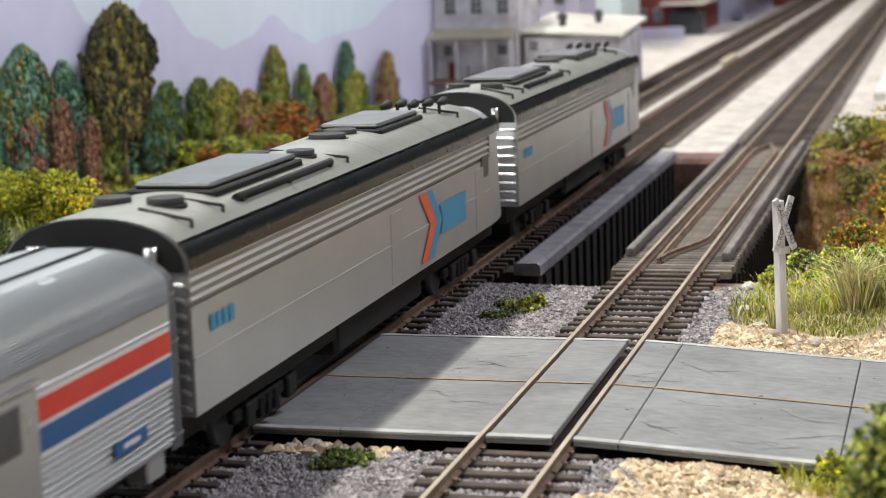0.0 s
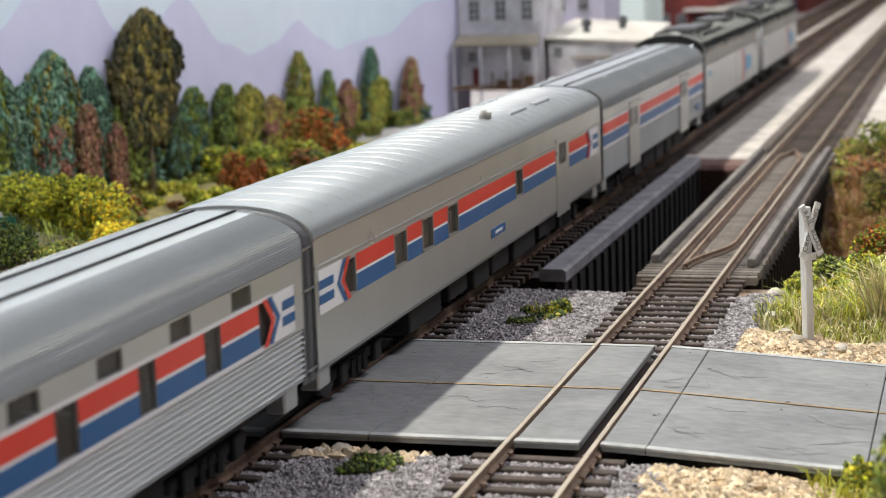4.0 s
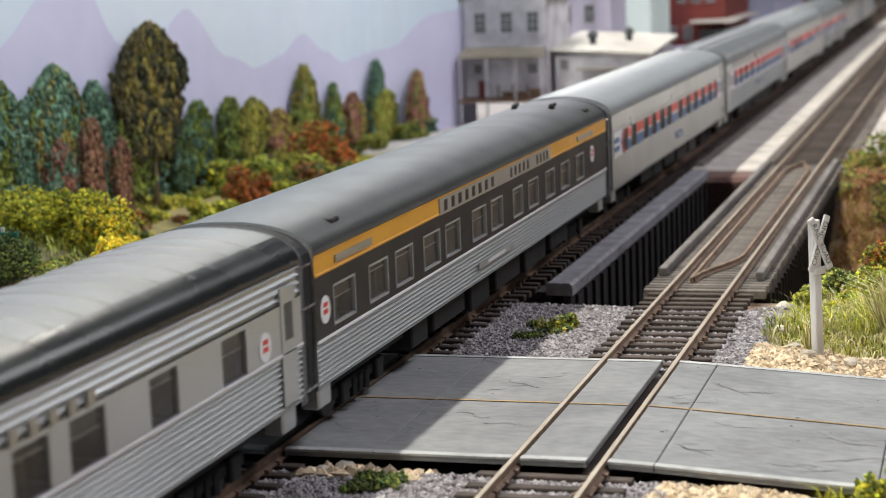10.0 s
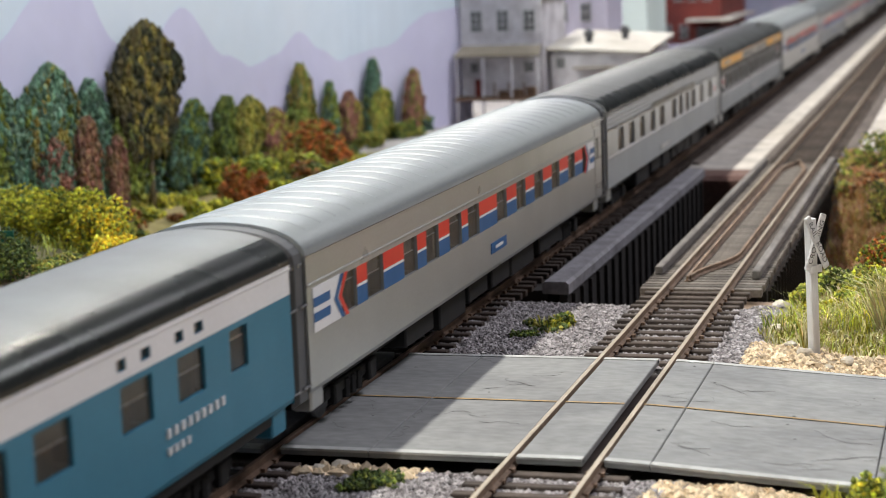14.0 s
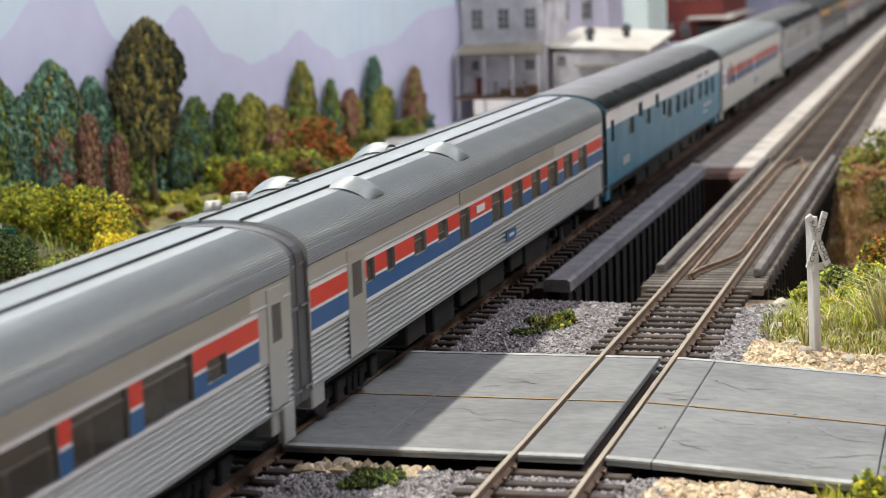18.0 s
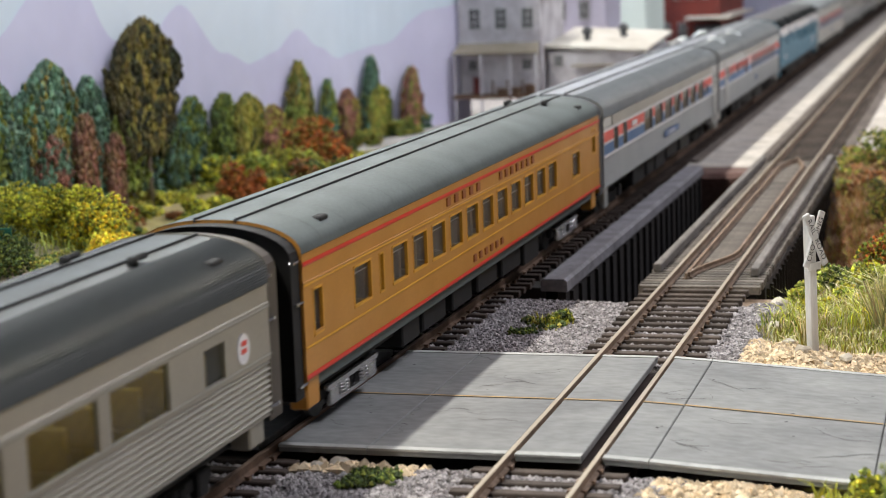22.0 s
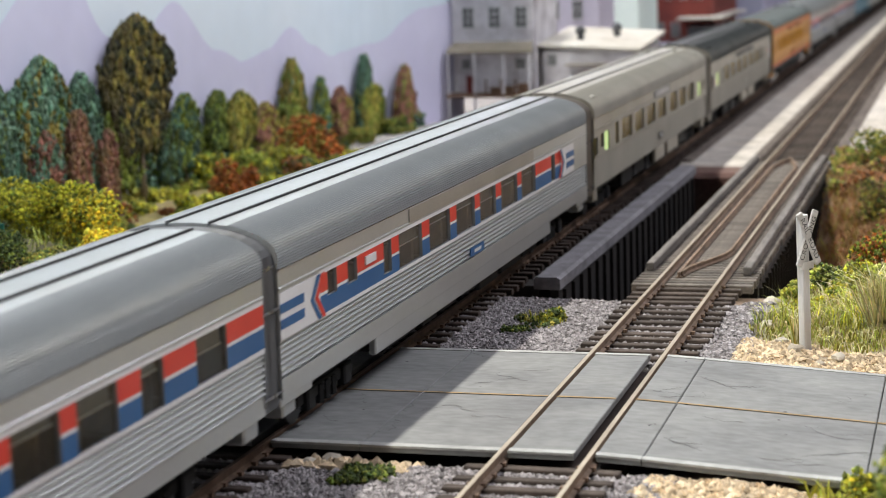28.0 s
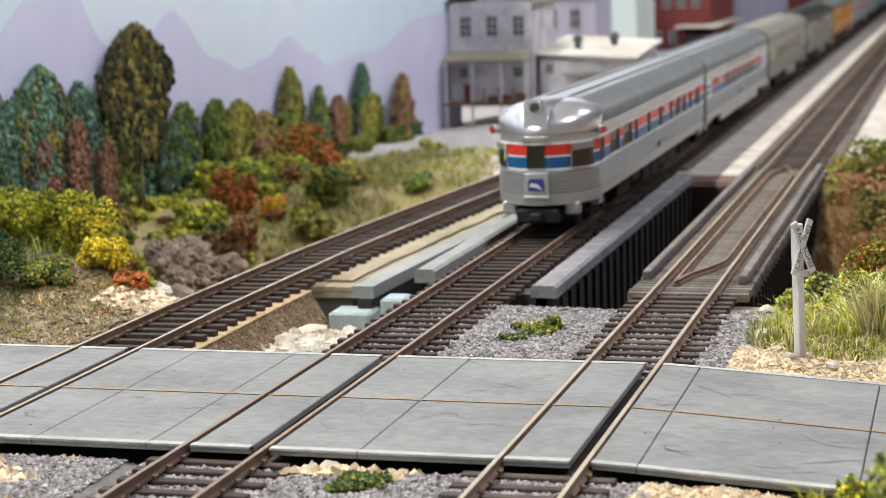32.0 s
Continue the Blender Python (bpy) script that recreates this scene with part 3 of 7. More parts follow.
        part("spot", bm, M["crack"], road)


build_road()


def girder_wall(parent, x, y0, y1, z0, z1, face, stiff, name="girder_plate"):
    bm = bmesh.new()
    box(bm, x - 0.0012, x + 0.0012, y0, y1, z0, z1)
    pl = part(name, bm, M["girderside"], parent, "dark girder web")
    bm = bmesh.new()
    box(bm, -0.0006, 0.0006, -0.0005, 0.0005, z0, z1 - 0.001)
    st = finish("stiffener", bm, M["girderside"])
    y = y0 + stiff * 0.5
    while y < y1:
        again("stiffener", st, pl, pose(x + face * 0.0017, y, 0))
        y += stiff
    return pl


def build_bridge_mid():
    b = empty("plate_girder_bridge", "grey-topped plate girder bridge under the train", "bridge", "bridges over the gorge")
    for s, name in ((1, "right"), (-1, "left")):
        bm = bmesh.new()
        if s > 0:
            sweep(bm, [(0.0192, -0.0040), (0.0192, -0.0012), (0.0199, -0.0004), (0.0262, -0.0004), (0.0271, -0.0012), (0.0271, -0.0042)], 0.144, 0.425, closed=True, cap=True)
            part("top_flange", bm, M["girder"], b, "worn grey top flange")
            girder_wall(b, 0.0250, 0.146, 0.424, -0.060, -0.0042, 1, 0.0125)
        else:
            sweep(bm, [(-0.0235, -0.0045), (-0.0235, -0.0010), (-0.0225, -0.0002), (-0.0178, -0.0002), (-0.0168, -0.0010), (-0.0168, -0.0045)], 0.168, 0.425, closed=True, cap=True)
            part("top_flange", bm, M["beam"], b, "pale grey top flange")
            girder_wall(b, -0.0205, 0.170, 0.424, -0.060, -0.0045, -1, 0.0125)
    bm = bmesh.new()
    box(bm, -0.0167, 0.0194, 0.15, 0.42, -0.0075, -0.0042)
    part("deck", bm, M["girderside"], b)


def build_bridge_right():
    b = empty("open_deck_bridge", "open timber deck girder bridge with guard rails", "bridge", "bridges over the gorge")
    bm = bmesh.new()
    box(bm, -0.0175, 0.0175, -0.0013, 0.0013, -0.0046, -0.0022, 0.0002)
    me = finish("bridge_tie", bm, M["deck"])
    y = 0.147
    while y < 0.455:
        again("bridge_tie", me, b, pose(0.065 + random.uniform(-0.0004, 0.0004), y, 0, 0, 0, random.uniform(-0.6, 0.6)))
        y += 0.0042
    for x, y0 in ((0.0496, 0.168), (0.0792, 0.162)):
        bm = bmesh.new()
        box(bm, x - 0.0012, x + 0.0012, y0, 0.458, -0.0022, 0.0004, 0.0003)
        part("guard_timber", bm, M["timber"], b, "grey timber guard beam")
    prof = [(px * 0.8, pz * 0.8 - 0.0004) for px, pz in RAILS]
    for xf, y0 in ((lambda y: 0.0600 + 0.0046 * smooth(0.425, 0.456, y), 0.156), (lambda y: 0.0606 + 0.0094 * smooth(0.158, 0.200, y) - 0.0046 * smooth(0.425, 0.456, y), 0.158)):
        bm = bmesh.new()
        rail_mesh(bm, xf, [y0, 0.165, 0.172, 0.179, 0.186, 0.193, 0.200, 0.30, 0.42, 0.43, 0.437, 0.444, 0.45, 0.456], prof)
        part("guard_rail", bm, M["railtan"], b, "rusty inner guard rail")
    for x, f in ((0.0815, 1), (0.0485, -1)):
        girder_wall(b, x, 0.158, 0.452, -0.058, -0.0046, f, 0.0085)
    for y in (0.453,):
        for x in (0.0825, 0.0475):
            bm = bmesh.new()
            box(bm, x - 0.0014, x + 0.0022, y - 0.0022, y + 0.0022, -0.06, -0.002, 0.0003)
            part("end_post", bm, M["girder"], b, "grey end post")
    bm = bmesh.new()
    box(bm, 0.050, 0.080, 0.16, 0.45, -0.012, -0.0047)
    part("floor_plate", bm, M["girderside"], b)


def build_bridge_left():
    b = empty("unfinished_bridge", "unfinished bridge of plywood and grey beams", "bridge", "bridges over the gorge")
    ys = [0.153 + 0.008 * i for i in range(41)]

    def strip(name, x0, x1, z0, z1, mat_, label, y0=0.152, torn=0.0, k=0.0, y1=1.0):
        bm = bmesh.new()
        pts = [(x0, z0), (x0, z1), (x1, z1), (x1, z0)]
        rail_mesh(bm, lambda y: t1_x(y) + torn * wob(y, 0.0, 55, k) + 0.5 * torn * wob(y, 0.0, 160, k), [y for y in ys if y0 <= y <= y1], pts)
        part(name, bm, mat_, b, label)

    strip("plywood_base", -0.0180, 0.0262, -0.0085, -0.0066, M["ply"], "raw plywood base strip", 0.160, 0.0014, 3)
    strip("plywood_layer", -0.0175, 0.0248, -0.0064, -0.0050, M["ply"], "torn middle plywood layer", 0.160, 0.0016, 6)
    strip("plywood_edge", -0.0170, 0.0222, -0.0048, -0.0041, M["ply"], "torn upper plywood layer", 0.166, 0.0018, 9)
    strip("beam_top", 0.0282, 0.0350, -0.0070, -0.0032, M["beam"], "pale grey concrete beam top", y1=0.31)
    # beam side takes the shaded girder tone while its top stays pale
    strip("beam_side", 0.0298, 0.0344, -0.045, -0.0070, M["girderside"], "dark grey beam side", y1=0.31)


build_bridge_mid()
build_bridge_right()
build_bridge_left()

# near and far bridge seats, and the raised cork bed of the left track
bm = bmesh.new()
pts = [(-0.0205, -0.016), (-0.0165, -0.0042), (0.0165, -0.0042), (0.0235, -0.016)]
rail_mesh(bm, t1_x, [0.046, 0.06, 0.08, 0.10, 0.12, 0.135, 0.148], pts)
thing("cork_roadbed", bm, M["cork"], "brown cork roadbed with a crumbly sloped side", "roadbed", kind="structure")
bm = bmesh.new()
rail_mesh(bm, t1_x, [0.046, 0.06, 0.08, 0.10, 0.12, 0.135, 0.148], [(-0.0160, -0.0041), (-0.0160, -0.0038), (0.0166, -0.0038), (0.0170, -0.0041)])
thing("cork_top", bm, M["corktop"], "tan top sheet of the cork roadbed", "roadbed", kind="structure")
bm = bmesh.new()
box(bm, -0.0600, -0.0425, 0.164, 0.178, -0.034, -0.0088, 0.0006)
thing("bridge_pier", bm, M["beam"], "small blue-grey pier under the plywood", "pier")
bm = bmesh.new()
box(bm, 0.033, 0.046, 0.132, 0.150, -0.06, -0.0085, 0.002)
box(bm, -0.012, 0.018, 0.128, 0.145, -0.06, -0.0075, 0.002)
box(bm, 0.046, 0.088, 0.134, 0.152, -0.06, -0.0066, 0.002)
thing("bridge_abutment", bm, M["brownrock"], "rough brown plaster bridge abutment", "abutment", kind="structure")
bm = bmesh.new()
box(bm, 0.020, 0.050, 0.432, 0.47, -0.06, -0.0048, 0.002)
thing("far_abutment", bm, M["darkred"], "dark reddish far bridge abutment", "abutment", kind="structure")
bm = bmesh.new()
box(bm, -0.0448, -0.0316, 0.146, 0.158, -0.034, -0.0102, 0.0008)
thing("foam_block", bm, M["foam"], "pale blue foam support block under the track", "foam block", "foam blocks")
bm = bmesh.new()
box(bm, -0.0262, -0.0186, 0.140, 0.150, -0.034, -0.0045, 0.0008)
thing("foam_block", bm, M["foam"], "pale blue foam support block under the track", "foam block", "foam blocks")


# backdrop with painted mountains
def back_x(y):
    return -0.2145 + 0.014 * smooth(0.0, 0.62, y) + 0.034 * smooth(0.60, 0.755, y) ** 1.4


def build_backdrop():
    ys = [-5.2, -2.0, -0.5] + [0.05 * i for i in range(0, 12)] + [0.58 + 0.0125 * i for i in range(15)]
    bm = bmesh.new()
    # unseen wall top at 0.305, set so it shades the left side
    rail_mesh(bm, back_x, ys, [(0.0, -0.06), (0.0, 0.305), (-0.006, 0.305), (-0.006, -0.06)])
    for f in bm.faces:
        f.smooth = False
    wall = thing("backdrop_wall", bm, M["sky"], "curved backdrop wall painted pale blue sky", "backdrop", kind="structure")
    # one painted range with soft shoulders
    peaks = ((0.05, 0.060), (0.16, 0.085), (0.232, 0.066), (0.300, 0.098), (0.337, 0.064), (0.362, 0.060), (0.400, 0.0765), (0.445, 0.052), (0.478, 0.045), (0.505, 0.0485), (0.540, 0.0585), (0.575, 0.047), (0.600, 0.040), (0.660, 0.044), (0.705, 0.062), (0.76, 0.066))
    for k, (lift, mm) in enumerate(((0.0, "mount"),)):
        bm = bmesh.new()
        lo, hi = [], []
        n = 150
        for i in range(n + 1):
            y = 0.05 + 0.705 * i / n
            j = max(q for q in range(len(peaks) - 1) if peaks[q][0] <= y + 1e-9)
            (ya, za), (yb, zb) = peaks[j], peaks[j + 1]
            h = za + (zb - za) * smooth(0, 1, (y - ya) / (yb - ya)) + 0.0011 * wob(y, 0, 90, 2)
            x = back_x(y) + 0.0004
            lo.append(bm.verts.new((x, y, -0.04)))
            hi.append(bm.verts.new((x, y, h)))
        for i in range(n):
            bm.faces.new((lo[i], lo[i + 1], hi[i + 1], hi[i])).smooth = True
        part("painted_mountains", bm, M[mm], wall, "painted lilac mountain range")


build_backdrop()

# the room round the layout
bm = bmesh.new()
box(bm, -2.6, 3.0, -6.2, -6.1, -1.1, 2.3)
thing("wall_south", bm, M["roomwall"], "plain pale wall of the room", "wall", kind="structure")
bm = bmesh.new()
box(bm, -2.6, 3.0, 8.0, 8.1, -1.1, 2.3)
thing("wall_north", bm, M["roomwall"], "plain pale wall of the room", "wall", kind="structure")
bm = bmesh.new()
box(bm, 3.0, 3.1, -6.2, 8.1, -1.1, 2.3)
thing("wall_east", bm, M["roomwall"], "plain pale wall of the room", "wall", kind="structure")
bm = bmesh.new()
box(bm, -2.7, -2.6, -6.2, 8.1, -1.1, 2.3)
thing("wall_west", bm, M["roomwall"], "plain pale wall of the room", "wall", kind="structure")
bm = bmesh.new()
box(bm, -2.7, 3.1, -6.2, 8.1, -1.15, -1.1)
thing("floor", bm, M["roomfloor"], "dark carpet of the room", "floor", kind="structure")
bm = bmesh.new()
box(bm, -2.7, 3.1, -6.2, 8.1, 2.3, 2.35)
thing("ceiling", bm, M["roomwall"], "plain pale ceiling of the room", "ceiling", kind="structure")


# scenery: stones, plants, painted trees, buildings
GREEN, DARK, YELLOW, LIME = (0.20, 0.25, 0.040), (0.08, 0.12, 0.032), (0.80, 0.55, 0.02), (0.60, 0.57, 0.045)
RUST, ORANGE, OLIVE, BROWN = (0.34, 0.125, 0.030), (0.64, 0.18, 0.04), (0.34, 0.31, 0.055), (0.28, 0.17, 0.085)
TEAL, PINK, MOSS, STRAW = (0.14, 0.25, 0.165), (0.31, 0.145, 0.10), (0.52, 0.55, 0.11), (0.76, 0.69, 0.40)


def tint(c, r, amount=0.35):
    k = 1 + r.uniform(-amount, amount)
    return tuple(min(1.0, max(0.0, v * k * (1 + r.uniform(-0.10, 0.10)))) for v in c)


def bush(x, y, z, rad, high, colours, n, label, seed, size=0.0009, group="shrubs of the layout", name="shrub"):
    r = np.random.default_rng(seed)
    cs, ss, ts = [], [], []
    lumps = [(r.uniform(-0.55, 0.55) * rad, r.uniform(-0.55, 0.55) * rad, r.uniform(0.12, 0.80) * high, r.uniform(0.24, 0.44)) for _ in range(13)]
    for i in range(n):
        lx, ly, lz, lr = lumps[r.integers(0, len(lumps))]
        d = r.normal(size=3)
        d /= np.linalg.norm(d)
        k = r.uniform(0.30, 1.05) ** 0.5 * lr
        p = (x + lx + d[0] * k * rad, y + ly + d[1] * k * rad, max(z - 0.001, z + lz + d[2] * k * high * 0.8))
        cs.append(p)
        ss.append(size * r.uniform(0.55, 1.25))
        ts.append(tint(colours[r.integers(0, len(colours))], r, 0.45))
    v, f, t = bits(np.array(cs), ss, ts)
    # twigs
    k = len(v)
    for i in range(7):
        a, e = r.uniform(0, 6.28), r.uniform(0.3, 0.9)
        tip = (x + math.cos(a) * rad * e, y + math.sin(a) * rad * e, z + high * r.uniform(0.5, 0.95))
        w = 0.00022
        v += [(x - w, y, z - 0.002), (x + w, y, z - 0.002), (x, y + w, z - 0.002), tip]
        f += [(k, k + 1, k + 3), (k + 1, k + 2, k + 3), (k + 2, k, k + 3)]
        t += [BROWN] * 3
        k += 4
    return loose(name, v, f, t, M["leaf"], label, "shrub", group=group)


def grass(name, spots, label, seed, kind="stuff", width=0.00022, category="grass"):
    """Tapered blades. spots: rows of (x, y, spread, count, height, colours, lean)."""
    r = np.random.default_rng(seed)
    v, f, t = [], [], []
    for x, y, spread, n, high, cols, lean in spots:
        for i in range(n):
            a = r.uniform(0, 6.28)
            d = spread * math.sqrt(r.uniform(0, 1))
            bx, by = x + d * math.cos(a), y + d * math.sin(a)
            bz = ground_z(bx, by) - 0.0005
            h = high * r.uniform(0.5, 1.15)
            la, ll = r.uniform(0, 6.28), lean * h * r.uniform(0.1, 1.0)
            mx, my = bx + 0.35 * ll * math.cos(la), by + 0.35 * ll * math.sin(la)
            tx, ty = bx + ll * math.cos(la), by + ll * math.sin(la)
            b = r.uniform(0, 3.14)
            wx, wy = width * math.cos(b), width * math.sin(b)
            k = len(v)
            v += [(bx - wx, by - wy, bz), (bx + wx, by + wy, bz), (mx + 0.7 * wx, my + 0.7 * wy, bz + 0.6 * h), (mx - 0.7 * wx, my - 0.7 * wy, bz + 0.6 * h), (tx, ty, bz + h * (1 - 0.25 * lean))]
            f += [(k, k + 1, k + 2, k + 3), (k + 3, k + 2, k + 4)]
            t += [tint(cols[r.integers(0, len(cols))], r, 0.3)] * 2
    return loose(name, v, f, t, M["grass"], label, category, kind)


def stones(name, regions, material, label, seed, squash=0.7):
    """Loose grains. regions: (x0, x1, y0, y1, count, smallest, largest, keep)."""
    r = np.random.default_rng(seed)
    cs, ss = [], []
    for x0, x1, y0, y1, n, s0, s1, keep in regions:
        for i in range(n):
            x, y = r.uniform(x0, x1), r.uniform(y0, y1)
            if keep and not keep(x, y):
                continue
            s = s0 + (s1 - s0) * r.uniform() ** 2
            cs.append((x, y, ground_z(x, y) + s * 0.35))
            ss.append(s)
    v, f, t = bits(np.array(cs), ss, [(1, 1, 1)] * len(cs), squash)
    return loose(name, v, f, None, material, label, "gravel", "stuff")


def off_road(x, y):
    return abs(y) > 0.0462 and (y < 0.143 + 0.007 * wob(x, y, 60) + 0.004 * wob(x, y, 150, 4))


def mid_ballast(x, y):
    return off_road(x, y) and x + 0.006 * wob(x, y, 70, 2) > -0.016 and x + 0.006 * wob(x, y, 80, 6) < 0.0905


stones("ballast", [(-0.02, 0.10, -0.085, -0.0445, 15000, 0.00036, 0.00082, mid_ballast), (-0.02, 0.10, 0.0445, 0.152, 31000, 0.00034, 0.00080, mid_ballast), (-0.11, -0.02, -0.085, -0.0445, 11000, 0.00036, 0.00082, None)],
       M["ballast"], "grey crushed stone ballast between the tracks", 11)
stones("tan_gravel", [(0.088, 0.16, 0.0445, 0.085, 9500, 0.0004, 0.0012, lambda x, y: y < 0.075 + 0.012 * wob(x, y, 60)), (0.072, 0.155, -0.085, -0.0445, 9000, 0.0004, 0.0012, lambda x, y: x > 0.083 + 0.01 * wob(x, y, 70)),
                      (-0.11, -0.03, -0.08, -0.0445, 1800, 0.0006, 0.0018, lambda x, y: wob(x, y, 60, 3) > 0.08), (0.015, 0.04, -0.052, -0.0445, 160, 0.0008, 0.0022, None),
                      (-0.10, -0.078, 0.10, 0.14, 900, 0.0006, 0.0020, None)],
       M["tanstone"], "tan gravel and small stones beside the road", 12)
stones("brown_gravel", [(-0.17, -0.083, 0.0462, 0.125, 15000, 0.0003, 0.0009, None)], M["browngravel"], "brown gravel beside the left track", 14)
stones("pale_talus", [(-0.052, -0.018, 0.062, 0.150, 1300, 0.0010, 0.0028, lambda x, y: x + 0.15 * (y - 0.06) > -0.046)], M["plaster"], "pale plaster rubble between the tracks", 13)


r = np.random.default_rng(15)
cs, ss = [], []
for i in range(1500):
    y, u = r.uniform(0.047, 0.147), r.uniform(0.05, 1.0)
    cs.append((t1_x(y) + 0.0165 + 0.0070 * u, y, -0.0042 - 0.0118 * u))
    ss.append(r.uniform(0.0003, 0.0007))
v, f, t = bits(np.array(cs), ss, [(1, 1, 1)] * len(cs), 0.9)
loose("cork_crumbs", v, f, None, M["browngravel"], "brown crumbs on the sloped side of the roadbed", "gravel", "stuff")


def rock(x, y, z, size, material, label, seed, flat=0.7, name="rock"):
    r = random.Random(seed)
    bm = bmesh.new()
    bmesh.ops.create_icosphere(bm, subdivisions=4 if size > 0.006 else 2, radius=1.0)
    for q in bm.verts:
        k = 1 + 0.35 * noise.noise(q.co * 1.6 + Vector((seed * 3.1, 0, 0))) + 0.16 * noise.noise(q.co * 4.5) + (0.20 * noise.noise(q.co * 9 + Vector((0, seed, 0))) if size > 0.006 else 0)
        q.co = Vector((q.co.x * k * size, q.co.y * k * size * r.uniform(0.9, 1.1), q.co.z * k * size * flat)) + Vector((x, y, z + size * flat * 0.35))
    return thing(name, bm, material, label, "rock", "rocks of the layout")


for i, (x, y, s) in enumerate(((0.042, 0.146, 0.0055), (0.020, 0.160, 0.004), (0.092, 0.095, 0.0022), (0.102, 0.062, 0.0022), (0.085, 0.150, 0.004), (0.023, -0.047, 0.0022), (0.019, -0.049, 0.0016),
                              (-0.045, 0.110, 0.0036), (-0.041, 0.122, 0.0042), (-0.036, 0.108, 0.0030), (-0.043, 0.132, 0.0036), (-0.031, 0.126, 0.0030), (-0.037, 0.136, 0.0032), (-0.028, 0.112, 0.0026), (-0.033, 0.098, 0.0026), (-0.026, 0.130, 0.0026), (0.036, 0.137, 0.0038), (0.046, 0.141, 0.0034), (0.088, 0.141, 0.0036), (0.0895, 0.133, 0.0028), (0.030, 0.142, 0.0026),
                              (-0.088, 0.136, 0.0035), (-0.093, 0.130, 0.0028), (-0.098, 0.140, 0.0045), (0.112, 0.064, 0.0018), (0.098, 0.070, 0.0018), (0.108, 0.058, 0.0014))):
    rock(x, y, ground_z(x, y), s, M["plaster"], "small pale tan rock lying in the gravel", i)
for i, (x, y, s) in enumerate(((-0.118, 0.200, 0.0060), (-0.124, 0.212, 0.0070), (-0.132, 0.226, 0.0075), (-0.128, 0.240, 0.0080), (-0.140, 0.236, 0.0065), (-0.122, 0.228, 0.0070), (-0.112, 0.215, 0.0052), (-0.136, 0.252, 0.0070), (-0.120, 0.250, 0.0075), (-0.110, 0.236, 0.0058))):
    rock(x, y, -0.028 + 0.45 * max(0.0, -0.100 - x), s * 0.95, M["brownrock"], "brown rock face of the gorge bank", 40 + i, 0.95)

# left side shrubs
SHRUBS = [
    (-0.1475, 0.166, 0.0175, 0.021, (LIME, LIME, GREEN, LIME), 2000, "yellow-green foam shrub beside the track"),
    (-0.170, 0.182, 0.020, 0.022, (LIME, GREEN, LIME), 1400, "yellow-green foam shrub by the backdrop"),
    (-0.126, 0.152, 0.014, 0.019, (LIME, LIME, YELLOW, GREEN), 1300, "yellow-green foam shrub beside the track"),
    (-0.136, 0.108, 0.018, 0.016, (DARK, GREEN, DARK), 1500, "dark green foam shrub near the road"),
    (-0.118, 0.106, 0.011, 0.009, (DARK, OLIVE, GREEN), 800, "dark olive shrub near the road"),
    (-0.110, 0.130, 0.012, 0.0100, (YELLOW, YELLOW, LIME), 700, "bright yellow flowering shrub beside the track"),
    (-0.0985, 0.125, 0.007, 0.0050, (ORANGE, RUST, ORANGE), 320, "small orange-red shrub beside the track"),
    (-0.100, 0.133, 0.006, 0.006, (GREEN, OLIVE), 260, "small green shrub beside the track"),
    (-0.142, 0.212, 0.008, 0.012, (RUST, OLIVE, RUST), 420, "rust-brown autumn shrub by the bank"),
    (-0.132, 0.246, 0.006, 0.016, (YELLOW, YELLOW, ORANGE), 260, "tall yellow shrub on the bank"),
    (-0.172, 0.145, 0.012, 0.010, (DARK, GREEN), 500, "dark green foam shrub near the road"),
    (-0.110, 0.170, 0.005, 0.006, (ORANGE, DARK, GREEN), 220, "small red and green shrub"),
    (-0.126, 0.205, 0.008, 0.010, (RUST, GREEN, OLIVE), 380, "rust and green shrub before the rock face"),
    (-0.115, 0.186, 0.005, 0.008, (ORANGE, RUST, GREEN), 240, "small red and green shrub before the rock face"),
    (-0.112, 0.262, 0.008, 0.009, (OLIVE, GREEN, LIME), 340, "olive shrub above the rock face"),
    (-0.098, 0.275, 0.008, 0.007, (OLIVE, BROWN, GREEN), 300, "dull shrub beside the rock face"),
]
for i, (x, y, rad, high, cols, n, lab) in enumerate(SHRUBS):
    bush(x, y, ground_z(x, y), rad, high, cols, int(n * 2.4), lab, 100 + i, 0.00062)
# shrubs on the far bank, growing denser towards the backdrop
r = np.random.default_rng(21)
for i in range(150):
    u = r.uniform()
    y = 0.21 + 0.37 * r.uniform()
    x = -0.200 + 0.105 * u ** 1.7
    if y > 0.475 and x > -0.185 + 0.5 * (0.56 - y):
        continue
    if (x > -0.145 and y < 0.285) or (x > -0.125 and y > 0.285 and r.uniform() < 0.6):
        continue
    pick = r.uniform()
    cols, lab = ((OLIVE, GREEN, LIME), "olive green shrub on the far bank")
    if pick < 0.10:
        cols, lab = (RUST, RUST, BROWN), "rust-coloured autumn shrub on the far bank"
    elif pick < 0.16:
        cols, lab = (YELLOW, LIME), "yellow shrub on the far bank"
    elif pick < 0.42:
        cols, lab = (GREEN, DARK), "green shrub on the far bank"
    rad = r.uniform(0.005, 0.011)
    bush(x, y, ground_z(x, y) - 0.0015, rad, rad * r.uniform(0.6, 1.05), cols, int(150 + rad * 16000), lab, 200 + i, 0.0011)
